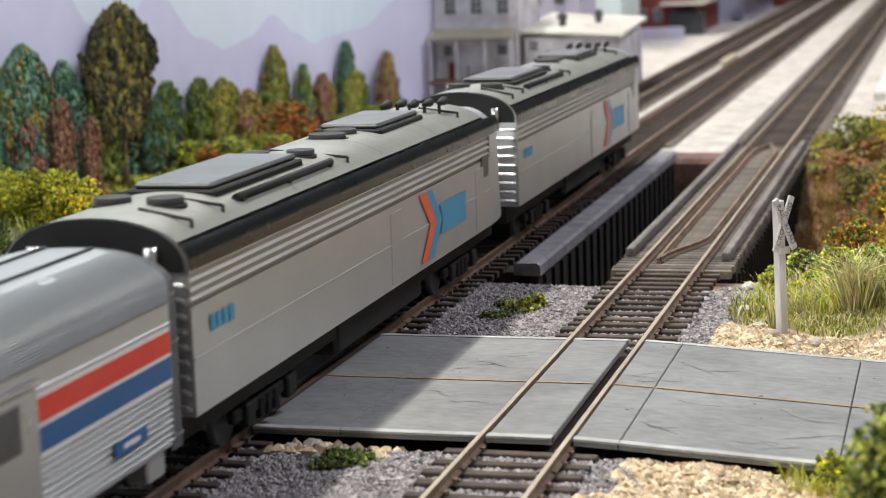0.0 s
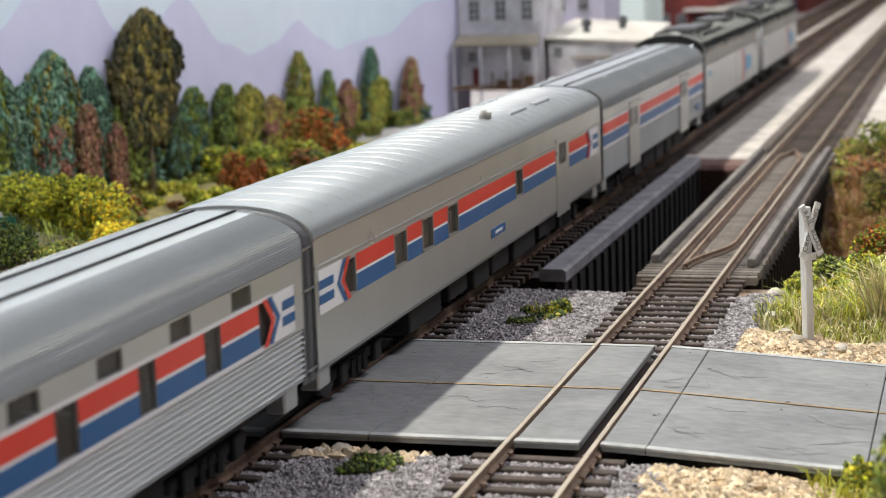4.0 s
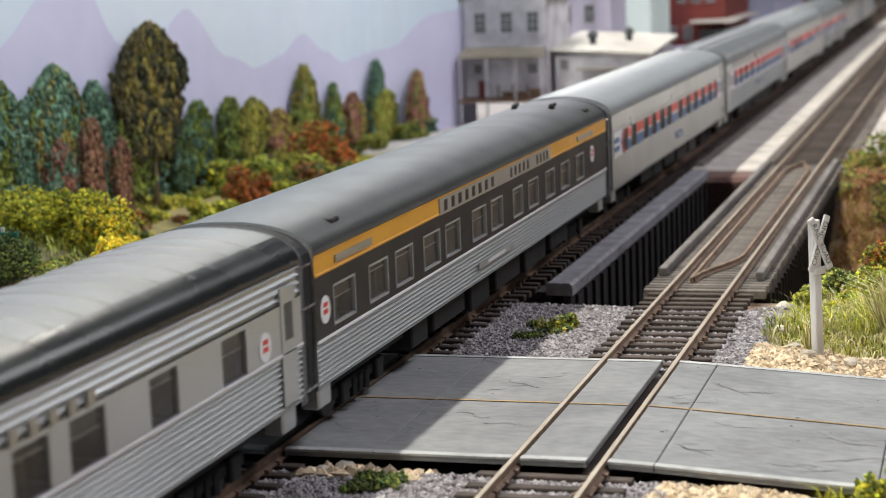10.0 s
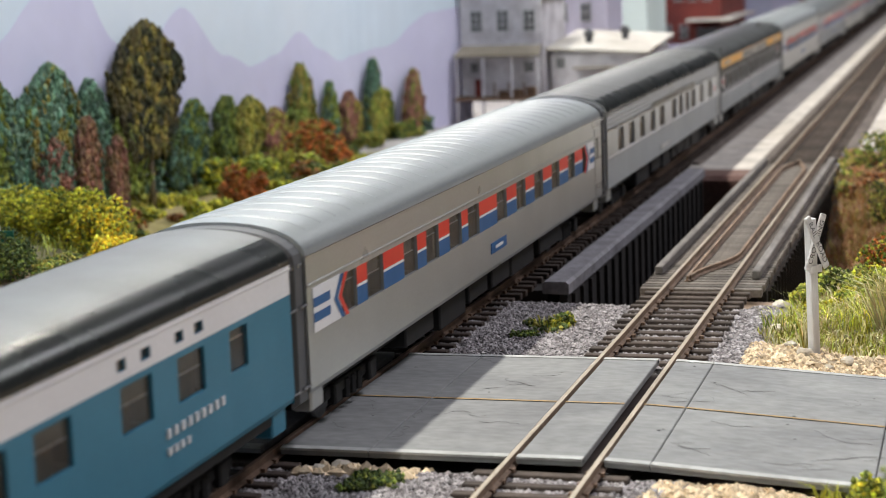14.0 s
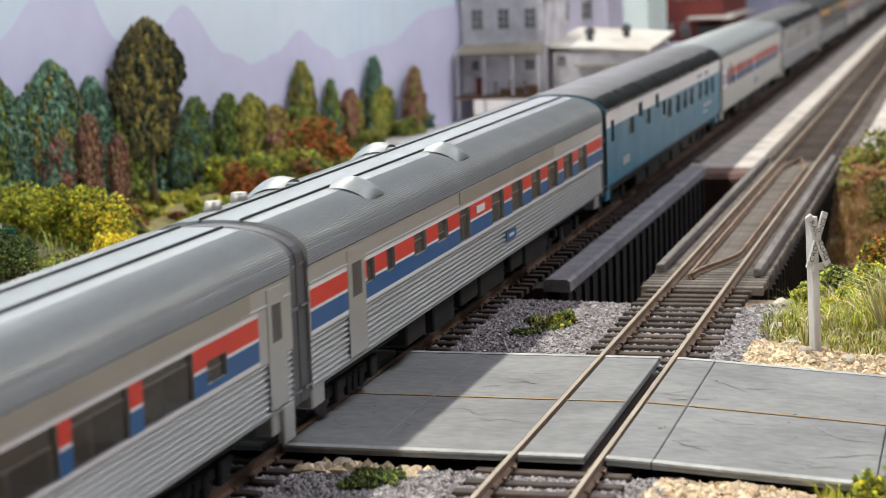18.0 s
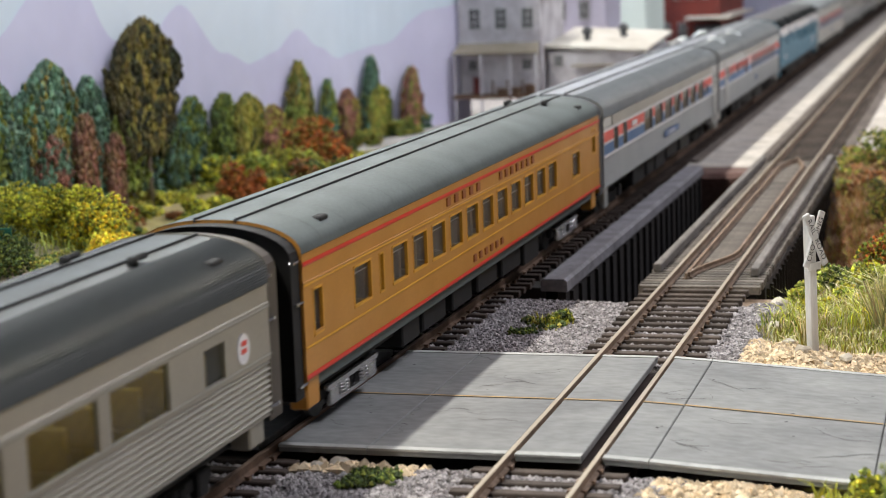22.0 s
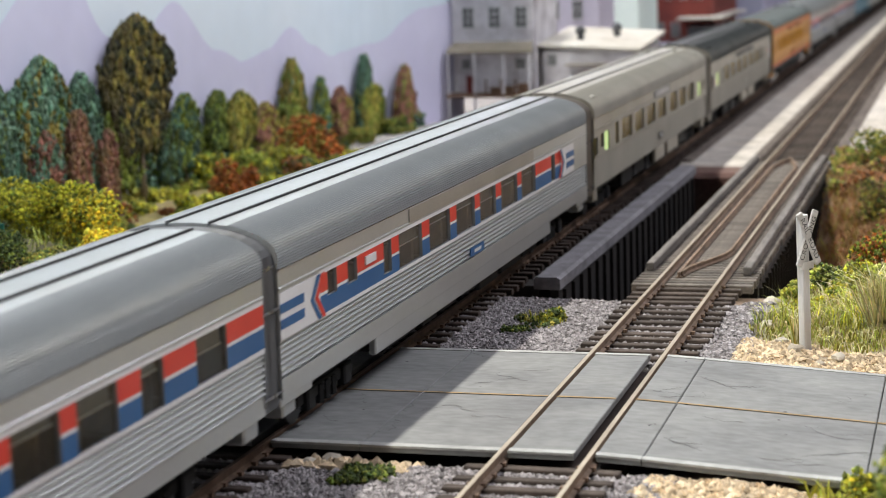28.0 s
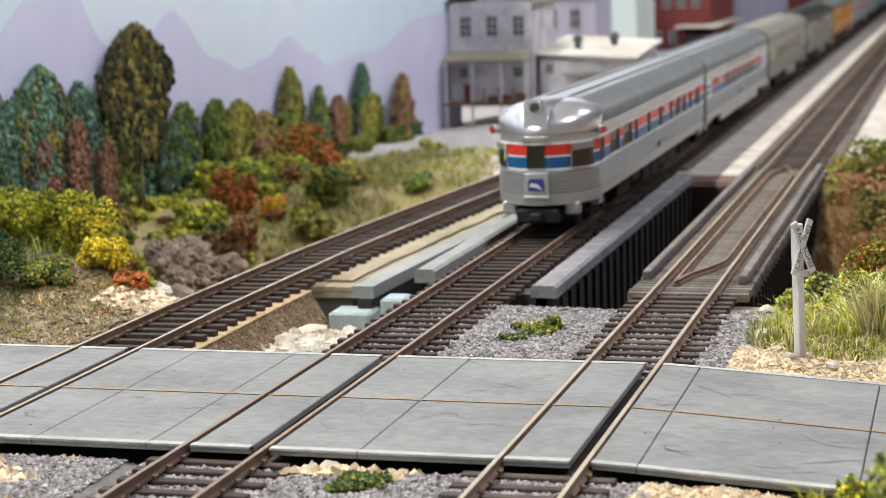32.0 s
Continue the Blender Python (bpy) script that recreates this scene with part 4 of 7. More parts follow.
for i, (x, y, rad, high, cols, lab) in enumerate(((-0.150, 0.325, 0.013, 0.020, (RUST, BROWN, RUST), "large rust-brown autumn shrub on the bank"), (-0.1686, 0.3756, 0.014, 0.019, (RUST, ORANGE, RUST), "large orange-brown autumn shrub on the bank"), (-0.152, 0.272, 0.008, 0.010, (YELLOW, YELLOW, ORANGE), "bright yellow autumn shrub on the bank"),
                                                  (-0.150, 0.376, 0.007, 0.008, (YELLOW, ORANGE, YELLOW), "bright yellow autumn shrub on the bank"), (-0.1665, 0.498, 0.013, 0.018, (ORANGE, RUST, ORANGE), "large orange autumn shrub on the bank"), (-0.172, 0.338, 0.013, 0.015, (LIME, GREEN, LIME), "large yellow-green shrub on the bank"), (-0.185, 0.395, 0.012, 0.015, (LIME, GREEN), "large yellow-green shrub on the bank"),
                                                  (-0.1745, 0.416, 0.013, 0.015, (LIME, MOSS, GREEN), "fresh green shrub on the bank"), (-0.167, 0.450, 0.012, 0.013, (LIME, MOSS, OLIVE), "fresh green shrub on the bank"), (-0.128, 0.367, 0.011, 0.009, (OLIVE, MOSS, BROWN), "low olive shrub on the bank"), (-0.137, 0.428, 0.013, 0.011, (OLIVE, LIME, BROWN), "low olive shrub on the bank"), (-0.168, 0.470, 0.017, 0.026, (RUST, ORANGE, OLIVE), "large orange-brown autumn shrub on the bank"),
                                                  (-0.1347, 0.576, 0.009, 0.005, (MOSS, OLIVE, BROWN), "low mossy patch on the white ground"), (-0.180, 0.655, 0.012, 0.010, (OLIVE, DARK, GREEN), "dark olive shrub at the foot of the painted trees"), (-0.186, 0.60, 0.012, 0.010, (OLIVE, GREEN), "olive shrub by the white ground"),
                                                  (-0.135, 0.40, 0.012, 0.016, (GREEN, OLIVE, DARK), "green shrub on the far bank"), (-0.105, 0.33, 0.010, 0.008, (LIME, OLIVE), "low yellow-green shrub on the far bank"))):
    bush(x, y, ground_z(x, y), rad, high, cols, 750, lab, 300 + i, 0.0011)

# right side
RIGHT = [
    (0.0925, 0.150, 0.0070, 0.0085, (MOSS, LIME, MOSS), 460, "bright mossy green shrub by the bridge"),
    (0.112, 0.130, 0.0095, 0.0095, (GREEN, MOSS, LIME), 620, "fresh green shrub behind the crossing sign"),
    (0.124, 0.128, 0.0090, 0.0090, (MOSS, GREEN), 520, "fresh green shrub behind the crossing sign"),
    (0.116, 0.160, 0.0095, 0.0190, (ORANGE, GREEN, LIME, RUST, GREEN), 620, "orange and green autumn shrub on the bank"),
    (0.129, 0.166, 0.0100, 0.0215, (LIME, ORANGE, YELLOW, GREEN), 640, "orange and green autumn shrub on the bank"),
    (0.105, 0.170, 0.0060, 0.0070, (YELLOW, ORANGE, OLIVE), 280, "small yellow and orange shrub"),
    (0.101, 0.115, 0.0060, 0.0050, (MOSS, LIME), 280, "low mossy green shrub"),
    (0.1060, 0.142, 0.0085, 0.0100, (GREEN, MOSS, DARK), 520, "deep green shrub behind the crossing sign"),
    (0.0960, 0.130, 0.0060, 0.0050, (MOSS, LIME, GREEN), 320, "low mossy green shrub beside the ballast"),
    (0.0960, 0.172, 0.0065, 0.0070, (YELLOW, ORANGE, MOSS), 300, "small yellow and orange shrub at the gorge"),
    (0.104, 0.440, 0.0150, 0.0170, (GREEN, OLIVE, DARK), 700, "green shrub on the far side of the gorge"),
    (0.122, 0.420, 0.0160, 0.0180, (OLIVE, GREEN, YELLOW), 700, "olive shrub on the far side of the gorge"),
    (0.110, 0.370, 0.0130, 0.0130, (OLIVE, DARK, BROWN), 600, "dull olive shrub on the gorge bank"),
    (0.124, 0.330, 0.0150, 0.0150, (OLIVE, YELLOW, DARK), 600, "dull olive shrub on the gorge bank"),
    (0.104, 0.270, 0.0120, 0.0110, (DARK, OLIVE, BROWN), 500, "dark shrub on the gorge bank"),
    (0.118, 0.240, 0.0120, 0.0120, (DARK, OLIVE), 500, "dark shrub on the gorge bank"),
    (0.130, 0.210, 0.0120, 0.0130, (GREEN, OLIVE), 500, "green shrub on the gorge bank"),
    (0.1225, -0.0475, 0.0045, 0.0080, (MOSS, GREEN, LIME), 420, "green shrub at the road edge"),
    (0.1350, -0.050, 0.0060, 0.0120, (OLIVE, GREEN), 380, "dull green shrub at the road edge"),
    (0.1338, -0.120, 0.0078, 0.0410, (GREEN, MOSS, DARK), 1100, "tall green shrub close to the road edge"),
    (0.032, 0.090, 0.0085, 0.0020, (OLIVE, DARK, DARK), 110, "weedy shrub growing in the ballast"),
    (0.037, 0.094, 0.0040, 0.0038, (LIME, GREEN, DARK), 90, "small yellow-green weed in the ballast"),
    (0.0285, 0.080, 0.0050, 0.0018, (GREEN, DARK), 80, "low green weed in the ballast"),
    (0.0315, -0.058, 0.0090, 0.0018, (DARK, DARK, GREEN), 260, "low moss clump in the ballast"),
]
for i, (x, y, rad, high, cols, n, lab) in enumerate(RIGHT):
    bush(x, y, ground_z(x, y), rad, high, cols, int(n * 1.7), lab, 400 + i, 0.00062)
grass("grass", [(0.100, 0.100, 0.012, 420, 0.0065, (MOSS, STRAW, GREEN), 0.9), (0.110, 0.108, 0.016, 700, 0.0075, (MOSS, LIME, STRAW), 0.9), (0.124, 0.105, 0.014, 500, 0.0075, (MOSS, STRAW), 0.9), (0.121, 0.094, 0.0035, 330, 0.0200, (STRAW, STRAW, (0.50, 0.52, 0.18)), 0.95),
                (0.129, 0.096, 0.0045, 330, 0.0190, (STRAW, (0.50, 0.52, 0.18)), 0.95), (0.122, -0.050, 0.008, 160, 0.0060, (MOSS, LIME), 1.0), (0.1025, 0.068, 0.0022, 60, 0.0120, (STRAW, OLIVE), 0.35), (0.104, 0.150, 0.020, 500, 0.0070, (MOSS, OLIVE), 0.9), (0.124, 0.150, 0.018, 400, 0.0080, (MOSS, STRAW), 0.9),
                (-0.115, 0.085, 0.030, 1500, 0.0026, (OLIVE, GREEN, STRAW, RUST), 1.0), (-0.135, 0.075, 0.028, 1200, 0.0026, (GREEN, OLIVE, MOSS), 1.0), (-0.105, 0.105, 0.016, 700, 0.0028, (ORANGE, OLIVE, GREEN), 1.0), (-0.12, 0.100, 0.035, 700, 0.0030, (OLIVE, GREEN, STRAW), 1.0), (-0.15, 0.14, 0.030, 500, 0.0060, (MOSS, GREEN), 0.9), (0.131, -0.052, 0.012, 260, 0.0050, (STRAW, MOSS), 1.0), (0.034, 0.094, 0.006, 70, 0.0045, (MOSS, LIME), 0.8),
                (-0.080, -0.060, 0.012, 120, 0.0020, (MOSS, GREEN), 0.8), (0.106, 0.082, 0.016, 420, 0.0035, (STRAW, OLIVE, MOSS), 1.0), (0.114, 0.085, 0.013, 520, 0.0040, (STRAW, MOSS, OLIVE), 1.0), (0.127, 0.084, 0.012, 420, 0.0040, (STRAW, MOSS), 1.0), (0.098, 0.090, 0.010, 300, 0.0040, (MOSS, OLIVE, STRAW), 1.0), (0.109, 0.120, 0.016, 420, 0.0080, (MOSS, STRAW), 1.0)],
      "fine green and straw-coloured model grass", 31)
grass("bank_fibre", [(0.108 + 0.014 * (k % 3), 0.19 + 0.028 * (k // 3), 0.018, 260, 0.0055, (BROWN, (0.40, 0.20, 0.09), (0.32, 0.15, 0.08), OLIVE), 1.0) for k in range(27)] + [(0.089 + 0.008 * (k % 3), 0.25 + 0.025 * (k // 3), 0.012, 300, 0.0055, (BROWN, (0.42, 0.21, 0.10), RUST, OLIVE), 1.0) for k in range(24)] + [(-0.09 - 0.016 * (k % 5), 0.22 + 0.045 * (k // 5), 0.022, 420, 0.0050, (OLIVE, MOSS, GREEN, (0.46, 0.33, 0.18)), 1.0) for k in range(40)],
      "brown and olive fibre cover of the gorge banks", 32)


r = np.random.default_rng(78)
for i in range(22):
    x, y = r.uniform(0.108, 0.15), r.uniform(0.36, 0.52)
    cols, lab = ((GREEN, OLIVE, LIME), "green shrub above the gorge") if r.uniform() < 0.7 else ((RUST, OLIVE, BROWN), "brown autumn shrub above the gorge")
    rad = r.uniform(0.008, 0.013)
    bush(x, y, ground_z(x, y) - 0.001, rad, rad * r.uniform(0.8, 1.2), cols, 420, lab, 700 + i, 0.0011)
r = np.random.default_rng(79)
for i in range(26):
    x, y = r.uniform(0.089, 0.125), r.uniform(0.375, 0.475)
    cols, lab = ((RUST, BROWN, (0.42, 0.21, 0.10)), "russet brown shrub on the gorge bank") if r.uniform() < 0.75 else ((OLIVE, GREEN, BROWN), "olive shrub on the gorge bank")
    rad = r.uniform(0.007, 0.011)
    bush(x, y, ground_z(x, y) - 0.001, rad, rad * r.uniform(0.7, 1.0), cols, 420, lab, 800 + i, 0.0010)
r = np.random.default_rng(77)
for i in range(26):
    x, y = r.uniform(0.092, 0.15), r.uniform(0.20, 0.47)
    cols, lab = ((OLIVE, DARK, BROWN), "dull olive shrub on the gorge bank") if r.uniform() < 0.6 else ((BROWN, RUST, OLIVE), "brown shrub on the gorge bank")
    rad = r.uniform(0.006, 0.011)
    bush(x, y, ground_z(x, y) - 0.001, rad, rad * r.uniform(0.7, 1.1), cols, 360, lab, 600 + i, 0.0010)


# low relief trees painted against the backdrop
def painted_tree(y, z0, z1, w, cols, seed, dense, cone=False, group="trees along the backdrop", label="painted green tree against the backdrop"):
    r = np.random.default_rng(seed)
    t = empty("painted_tree", label, "tree", group)
    x = back_x(y) + (0.0065 if cols[0] == PINK else 0.004)
    bm = bmesh.new()
    h = z1 - z0
    tube(bm, (x, y, z0 - 0.012), (x, y, z0 + h * 0.55), max(0.0007, w * 0.05), 7, w * 0.02)
    tube(bm, (x, y, z0 + h * 0.30), (x, y + w * 0.4, z0 + h * 0.55), w * 0.025, 6, w * 0.01)
    tube(bm, (x, y, z0 + h * 0.35), (x, y - w * 0.4, z0 + h * 0.60), w * 0.025, 6, w * 0.01)
    part("trunk", bm, M["bark"], t, "pale brown trunk")
    cs, ss, ts = [], [], []
    foot = 0.20 if cols[0] == DEEP else 0.06
    for i in range(dense):
        u = r.uniform() ** 0.9
        wid = w * (0.62 + 0.38 * math.sin(min(1.0, u * 1.6) * 1.57)) * (1 - max(0.0, (u - 0.40) / 0.60) ** 3.2) ** 0.8 + 0.0006
        if cone:
            wid = w * (1 - u) ** 0.62 * (0.75 + 0.25 * min(1.0, u * 4)) + 0.0006
        v = r.uniform(-1, 1)
        wid *= 1 + 0.26 * noise.noise((u * 6, seed * 1.7, math.copysign(3.0, v))) + 0.14 * noise.noise((u * 17, seed * 2.3, math.copysign(5.0, v)))
        cs.append((x + r.uniform(-0.001, 0.0026), y + v * wid, z0 + foot * h + u * h * (1 - foot)))
        ss.append((0.0007 + 0.014 * w) * r.uniform(0.5, 1.3))
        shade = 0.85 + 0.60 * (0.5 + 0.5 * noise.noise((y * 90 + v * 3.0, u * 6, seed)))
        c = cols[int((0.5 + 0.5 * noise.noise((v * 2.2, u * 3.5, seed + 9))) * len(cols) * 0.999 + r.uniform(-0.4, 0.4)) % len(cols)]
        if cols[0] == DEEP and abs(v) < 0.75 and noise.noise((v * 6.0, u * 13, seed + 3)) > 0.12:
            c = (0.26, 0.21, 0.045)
        # rim: shading painted into the crown colours, darker towards the edges
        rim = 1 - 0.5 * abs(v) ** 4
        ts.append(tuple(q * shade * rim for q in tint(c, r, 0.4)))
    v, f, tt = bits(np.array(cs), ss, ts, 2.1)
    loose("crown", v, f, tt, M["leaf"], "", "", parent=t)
    return t


BLUEGREEN, DEEP, GOLD = (0.085, 0.165, 0.11), (0.035, 0.04, 0.018), (0.27, 0.22, 0.045)
TREES = [(0.271, 0.000, 0.058, 0.023, (GREEN, TEAL, GOLD)), (0.303, -0.003, 0.050, 0.014, (TEAL, BLUEGREEN)), (0.354, 0.000, 0.0705, 0.033, (DEEP, DEEP, (0.12, 0.10, 0.03), DEEP, (0.10, 0.10, 0.03))), (0.293, -0.002, 0.036, 0.009, (PINK, BROWN)),
         (0.317, -0.007, 0.026, 0.008, (PINK, BROWN)), (0.397, 0.000, 0.034, 0.014, (GREEN, BLUEGREEN)), (0.432, 0.004, 0.033, 0.013, (DARK, GREEN)), (0.459, 0.002, 0.030, 0.019, (GREEN, OLIVE, DARK)),
         (0.529, -0.005, 0.041, 0.026, (TEAL, GOLD, GREEN, OLIVE)), (0.570, -0.006, 0.029, 0.014, (BLUEGREEN, GREEN)), (0.594, -0.004, 0.022, 0.012, (PINK, PINK, OLIVE)), (0.638, -0.009, 0.037, 0.020, (TEAL, BLUEGREEN, GREEN)),
         (0.680, -0.011, 0.028, 0.024, (GOLD, PINK, GREEN)), (0.253, 0.000, 0.047, 0.018, (TEAL, BLUEGREEN)), (0.231, 0.000, 0.055, 0.018, (GREEN, TEAL)), (0.332, -0.002, 0.038, 0.016, (DARK, GREEN, DEEP)),
         (0.600, -0.006, 0.018, 0.020, (GOLD, OLIVE)), (0.645, -0.008, 0.020, 0.022, (OLIVE, GREEN)), (0.49, -0.004, 0.022, 0.018, (OLIVE, PINK)), (0.267, -0.004, 0.030, 0.012, (PINK, TEAL)), (0.380, -0.004, 0.024, 0.012, (BLUEGREEN, DARK)),
         (0.205, 0.000, 0.050, 0.018, (GREEN, TEAL)), (0.18, 0.000, 0.052, 0.018, (GREEN, OLIVE))]
for i, (y, z0, z1, w, cols) in enumerate(TREES):
    lab = "painted pinkish-brown tree against the backdrop" if cols[0] == PINK else "tall dark painted tree against the backdrop" if cols[0] == DEEP else "painted green tree against the backdrop"
    painted_tree(y, z0, z1, w, cols, 500 + i, int(420 + (z1 - z0) * w * 2000000), y in (0.529, 0.638, 0.680, 0.570), label=lab)
# the wood between them
r = np.random.default_rng(5)
cs, ss, ts = [], [], []
for i in range(5200):
    y = r.uniform(0.12, 0.70)
    top = 0.022 - 0.024 * smooth(0.28, 0.68, y) + 0.006 * wob(y, 0, 38, 1)
    z = r.uniform(-0.02, top)
    cs.append((back_x(y) + r.uniform(0.001, 0.004), y, z))
    ss.append(r.uniform(0.0009, 0.0020))
    c = (DARK, GREEN, BLUEGREEN, OLIVE, DEEP)[int(2.5 + 2.4 * wob(y, z, 60, 8)) % 5]
    ts.append(tint(c, r, 0.5))
v, f, t = bits(np.array(cs), ss, ts, 1.4)
loose("painted_wood", v, f, t, M["leaf"], "painted dark green wood along the foot of the backdrop", "woods", "stuff")


# crossing sign
def crossing_sign():
    s = empty("crossing_sign", "weathered white wooden railway crossing sign", "road sign")
    bm = bmesh.new()
    box(bm, -0.0011, 0.0011, -0.0011, 0.0011, -0.009, 0.0302, 0.0002)
    part("post", bm, M["pole"], s, "weathered white post")
    for a, tag, word in ((66, 1, "RAIL  ROAD"), (-66, -1, "CROS  SING")):
        bm = bmesh.new()
        box(bm, -0.0070, 0.0070, -0.0004, 0.0004, -0.0009, 0.0009, 0.0002)
        b = part("board", bm, M["pole"], s, "white crossbuck board")
        b.matrix_basis = pose(0.0002, -0.0014 - 0.0005 * (tag > 0), 0.0246, 0, a, 0)
        cu = bpy.data.curves.new("lettering", "FONT")
        cu.body, cu.size, cu.align_x, cu.align_y, cu.space_character = word, 0.00195, "CENTER", "CENTER", 1.05
        cu.materials.append(M["ink"])
        q = new("lettering", cu)
        q.parent = b
        q.matrix_basis = pose(0, -0.00044, 0, 90, 0, 0)
    bm = bmesh.new()
    box(bm, -0.0020, 0.0020, -0.0016, -0.0011, 0.0172, 0.0190, 0.0001)
    part("count_plate", bm, M["pole"], s, "small white plate")
    s.matrix_basis = pose(0.1041, 0.065, 0.0, 0, -2.0, 47)


crossing_sign()
# green road sign
s = empty("green_road_sign", "small green road sign on a white post", "road sign")
bm = bmesh.new()
box(bm, -0.0005, 0.0005, -0.0005, 0.0005, -0.0115, 0.0125)
part("post", bm, M["pole"], s, "white post")
for z0, z1 in ((0.0075, 0.0112), (0.0032, 0.0070)):
    bm = bmesh.new()
    box(bm, -0.0075, 0.0050, -0.0010, -0.0005, z0, z1, 0.0001)
    p = part("sign_panel", bm, M["signgreen"], s, "green sign panel")
    bm = bmesh.new()
    box(bm, -0.0055, 0.0020, -0.0012, -0.0010, (z0 + z1) / 2 - 0.0005, (z0 + z1) / 2 + 0.0005)
    part("writing_bar", bm, M["white"], p)
s.matrix_basis = pose(-0.142, 0.117, 0.0068, 0, 0, 8)


# buildings
def pane_window(parent, x, y, z, w, h, nx=2, nz=2, lintel=True):
    bm = bmesh.new()
    box(bm, x - w / 2, x + w / 2, y - 0.0004, y + 0.0004, z - h / 2, z + h / 2)
    win = part("window", bm, M["winframe"], parent, "dark sash window")
    e = w * 0.07
    for i in range(nx + 1):
        bm = bmesh.new()
        q = x - w / 2 + w * i / nx
        box(bm, q - e / 2, q + e / 2, y - 0.0008, y - 0.0003, z - h / 2, z + h / 2)
        part("glazing_bar", bm, M["trimgrey"], win)
    for i in range(nz + 1):
        bm = bmesh.new()
        q = z - h / 2 + h * i / nz
        box(bm, x - w / 2 - e, x + w / 2 + e, y - 0.0009, y - 0.0002, q - e / 2, q + e / 2)
        part("glazing_bar", bm, M["trimgrey"], win)


def gable(bm, x0, x1, y0, y1, z0, z1, over=0.003):
    xm = (x0 + x1) / 2
    sweep(bm, [(x0 - over, z0 - 0.001), (xm, z1), (x1 + over, z0 - 0.001), (x1 + over, z0 - 0.0025), (xm, z1 - 0.0018), (x0 - over, z0 - 0.0025)], y0 - over, y1 + over, closed=True, cap=True)


def white_house():
    h = empty("white_house", "weathered two-storey white house with a porch", "house", "buildings of the layout")
    bm = bmesh.new()
    box(bm, -0.1670, -0.1150, 0.735, 0.800, 0.0070, 0.0690)
    w = part("wall", bm, M["housewall"], h, "white clapboard walls")
    for k in range(20):
        bm = bmesh.new()
        z = 0.0095 + k * 0.003
        box(bm, -0.1672, -0.1148, 0.7343, 0.735, z, z + 0.0006)
        part("clapboard", bm, M["housewall"], w)
    bm = bmesh.new()
    gable(bm, -0.1670, -0.1150, 0.735, 0.800, 0.0700, 0.095)
    part("roof", bm, M["houseroof"], h, "tan-grey shingled roof")
    for x in (-0.1565, -0.1398, -0.1230):
        pane_window(h, x, 0.7343, 0.0545, 0.0070, 0.0125, 2, 3)
    for x, ww in ((-0.1585, 0.0050), (-0.1240, 0.0058)):
        pane_window(h, x, 0.7343, 0.0262, ww, 0.0060, 2, 2)
    bm = bmesh.new()
    box(bm, -0.1585, -0.1548, 0.7335, 0.735, 0.0085, 0.0190)
    part("door", bm, M["brick"], h, "dark red door")
    bm = bmesh.new()
    v = [bm.verts.new(q) for q in ((-0.166, 0.7345, 0.0400), (-0.116, 0.7345, 0.0400), (-0.114, 0.7210, 0.0345), (-0.168, 0.7210, 0.0345), (-0.166, 0.7345, 0.0385), (-0.116, 0.7345, 0.0385), (-0.114, 0.7210, 0.0330), (-0.168, 0.7210, 0.0330))]
    for q in ((0, 1, 2, 3), (7, 6, 5, 4), (3, 2, 6, 7), (0, 3, 7, 4), (1, 5, 6, 2)):
        bm.faces.new([v[i] for i in q])
    part("porch_roof", bm, M["houseroof"], h, "tan-grey porch roof")
    bm = bmesh.new()
    box(bm, -0.168, -0.112, 0.7200, 0.7349, 0.0065, 0.0085)
    part("porch_deck", bm, M["woodbrown"], h, "brown porch deck")
    for x in (-0.1665, -0.150, -0.132, -0.1155):
        bm = bmesh.new()
        box(bm, x - 0.0006, x + 0.0006, 0.7208, 0.7220, -0.006, 0.0332)
        part("porch_post", bm, M["housewall"], h)
    for i in range(9):
        bm = bmesh.new()
        x = -0.1430 + i * 0.0031
        box(bm, x - 0.0005, x + 0.0005, 0.7212, 0.7220, 0.0085, 0.0135 + 0.004 * (i % 3 == 0))
        part("porch_rail", bm, M["woodbrown"], h)
    for x, z in ((-0.1380, 0.0120), (-0.1300, 0.0130), (-0.1210, 0.0145)):
        bm = bmesh.new()
        box(bm, x - 0.003, x + 0.003, 0.7240, 0.7300, 0.0085, z, 0.0006)
        part("porch_crate", bm, M["woodbrown"], h, "brown crate on the porch")


def white_shed():
    h = empty("white_shed", "low white shed with a pale sloping roof", "shed", "buildings of the layout")
    bm = bmesh.new()
    box(bm, -0.1125, -0.0540, 0.745, 0.835, -0.006, 0.0330)
    part("wall", bm, M["housewall"], h, "white shed walls")
    bm = bmesh.new()
    v = [bm.verts.new(q) for q in ((-0.1150, 0.741, 0.0372), (-0.0510, 0.741, 0.0335), (-0.0510, 0.839, 0.0400), (-0.1150, 0.839, 0.0440))]
    u = [bm.verts.new((q.co.x, q.co.y, q.co.z - 0.0016)) for q in v]
    bm.faces.new(v)
    bm.faces.new(u[::-1])
    for i in range(4):
        bm.faces.new((v[i], u[i], u[(i + 1) % 4], v[(i + 1) % 4]))
    part("roof", bm, M["paleroof"], h, "pale grey sloping roof")
    for x, y, z in ((-0.0945, 0.775, 0.0385), (-0.0760, 0.800, 0.0390)):
        bm = bmesh.new()
        tube(bm, (x, y, z - 0.002), (x, y, z + 0.0040), 0.0022, 12)
        tube(bm, (x, y, z + 0.0040), (x, y, z + 0.0066), 0.0036, 12, 0.0030)
        tube(bm, (x, y, z + 0.0066), (x, y, z + 0.0084), 0.0030, 12, 0.0008)
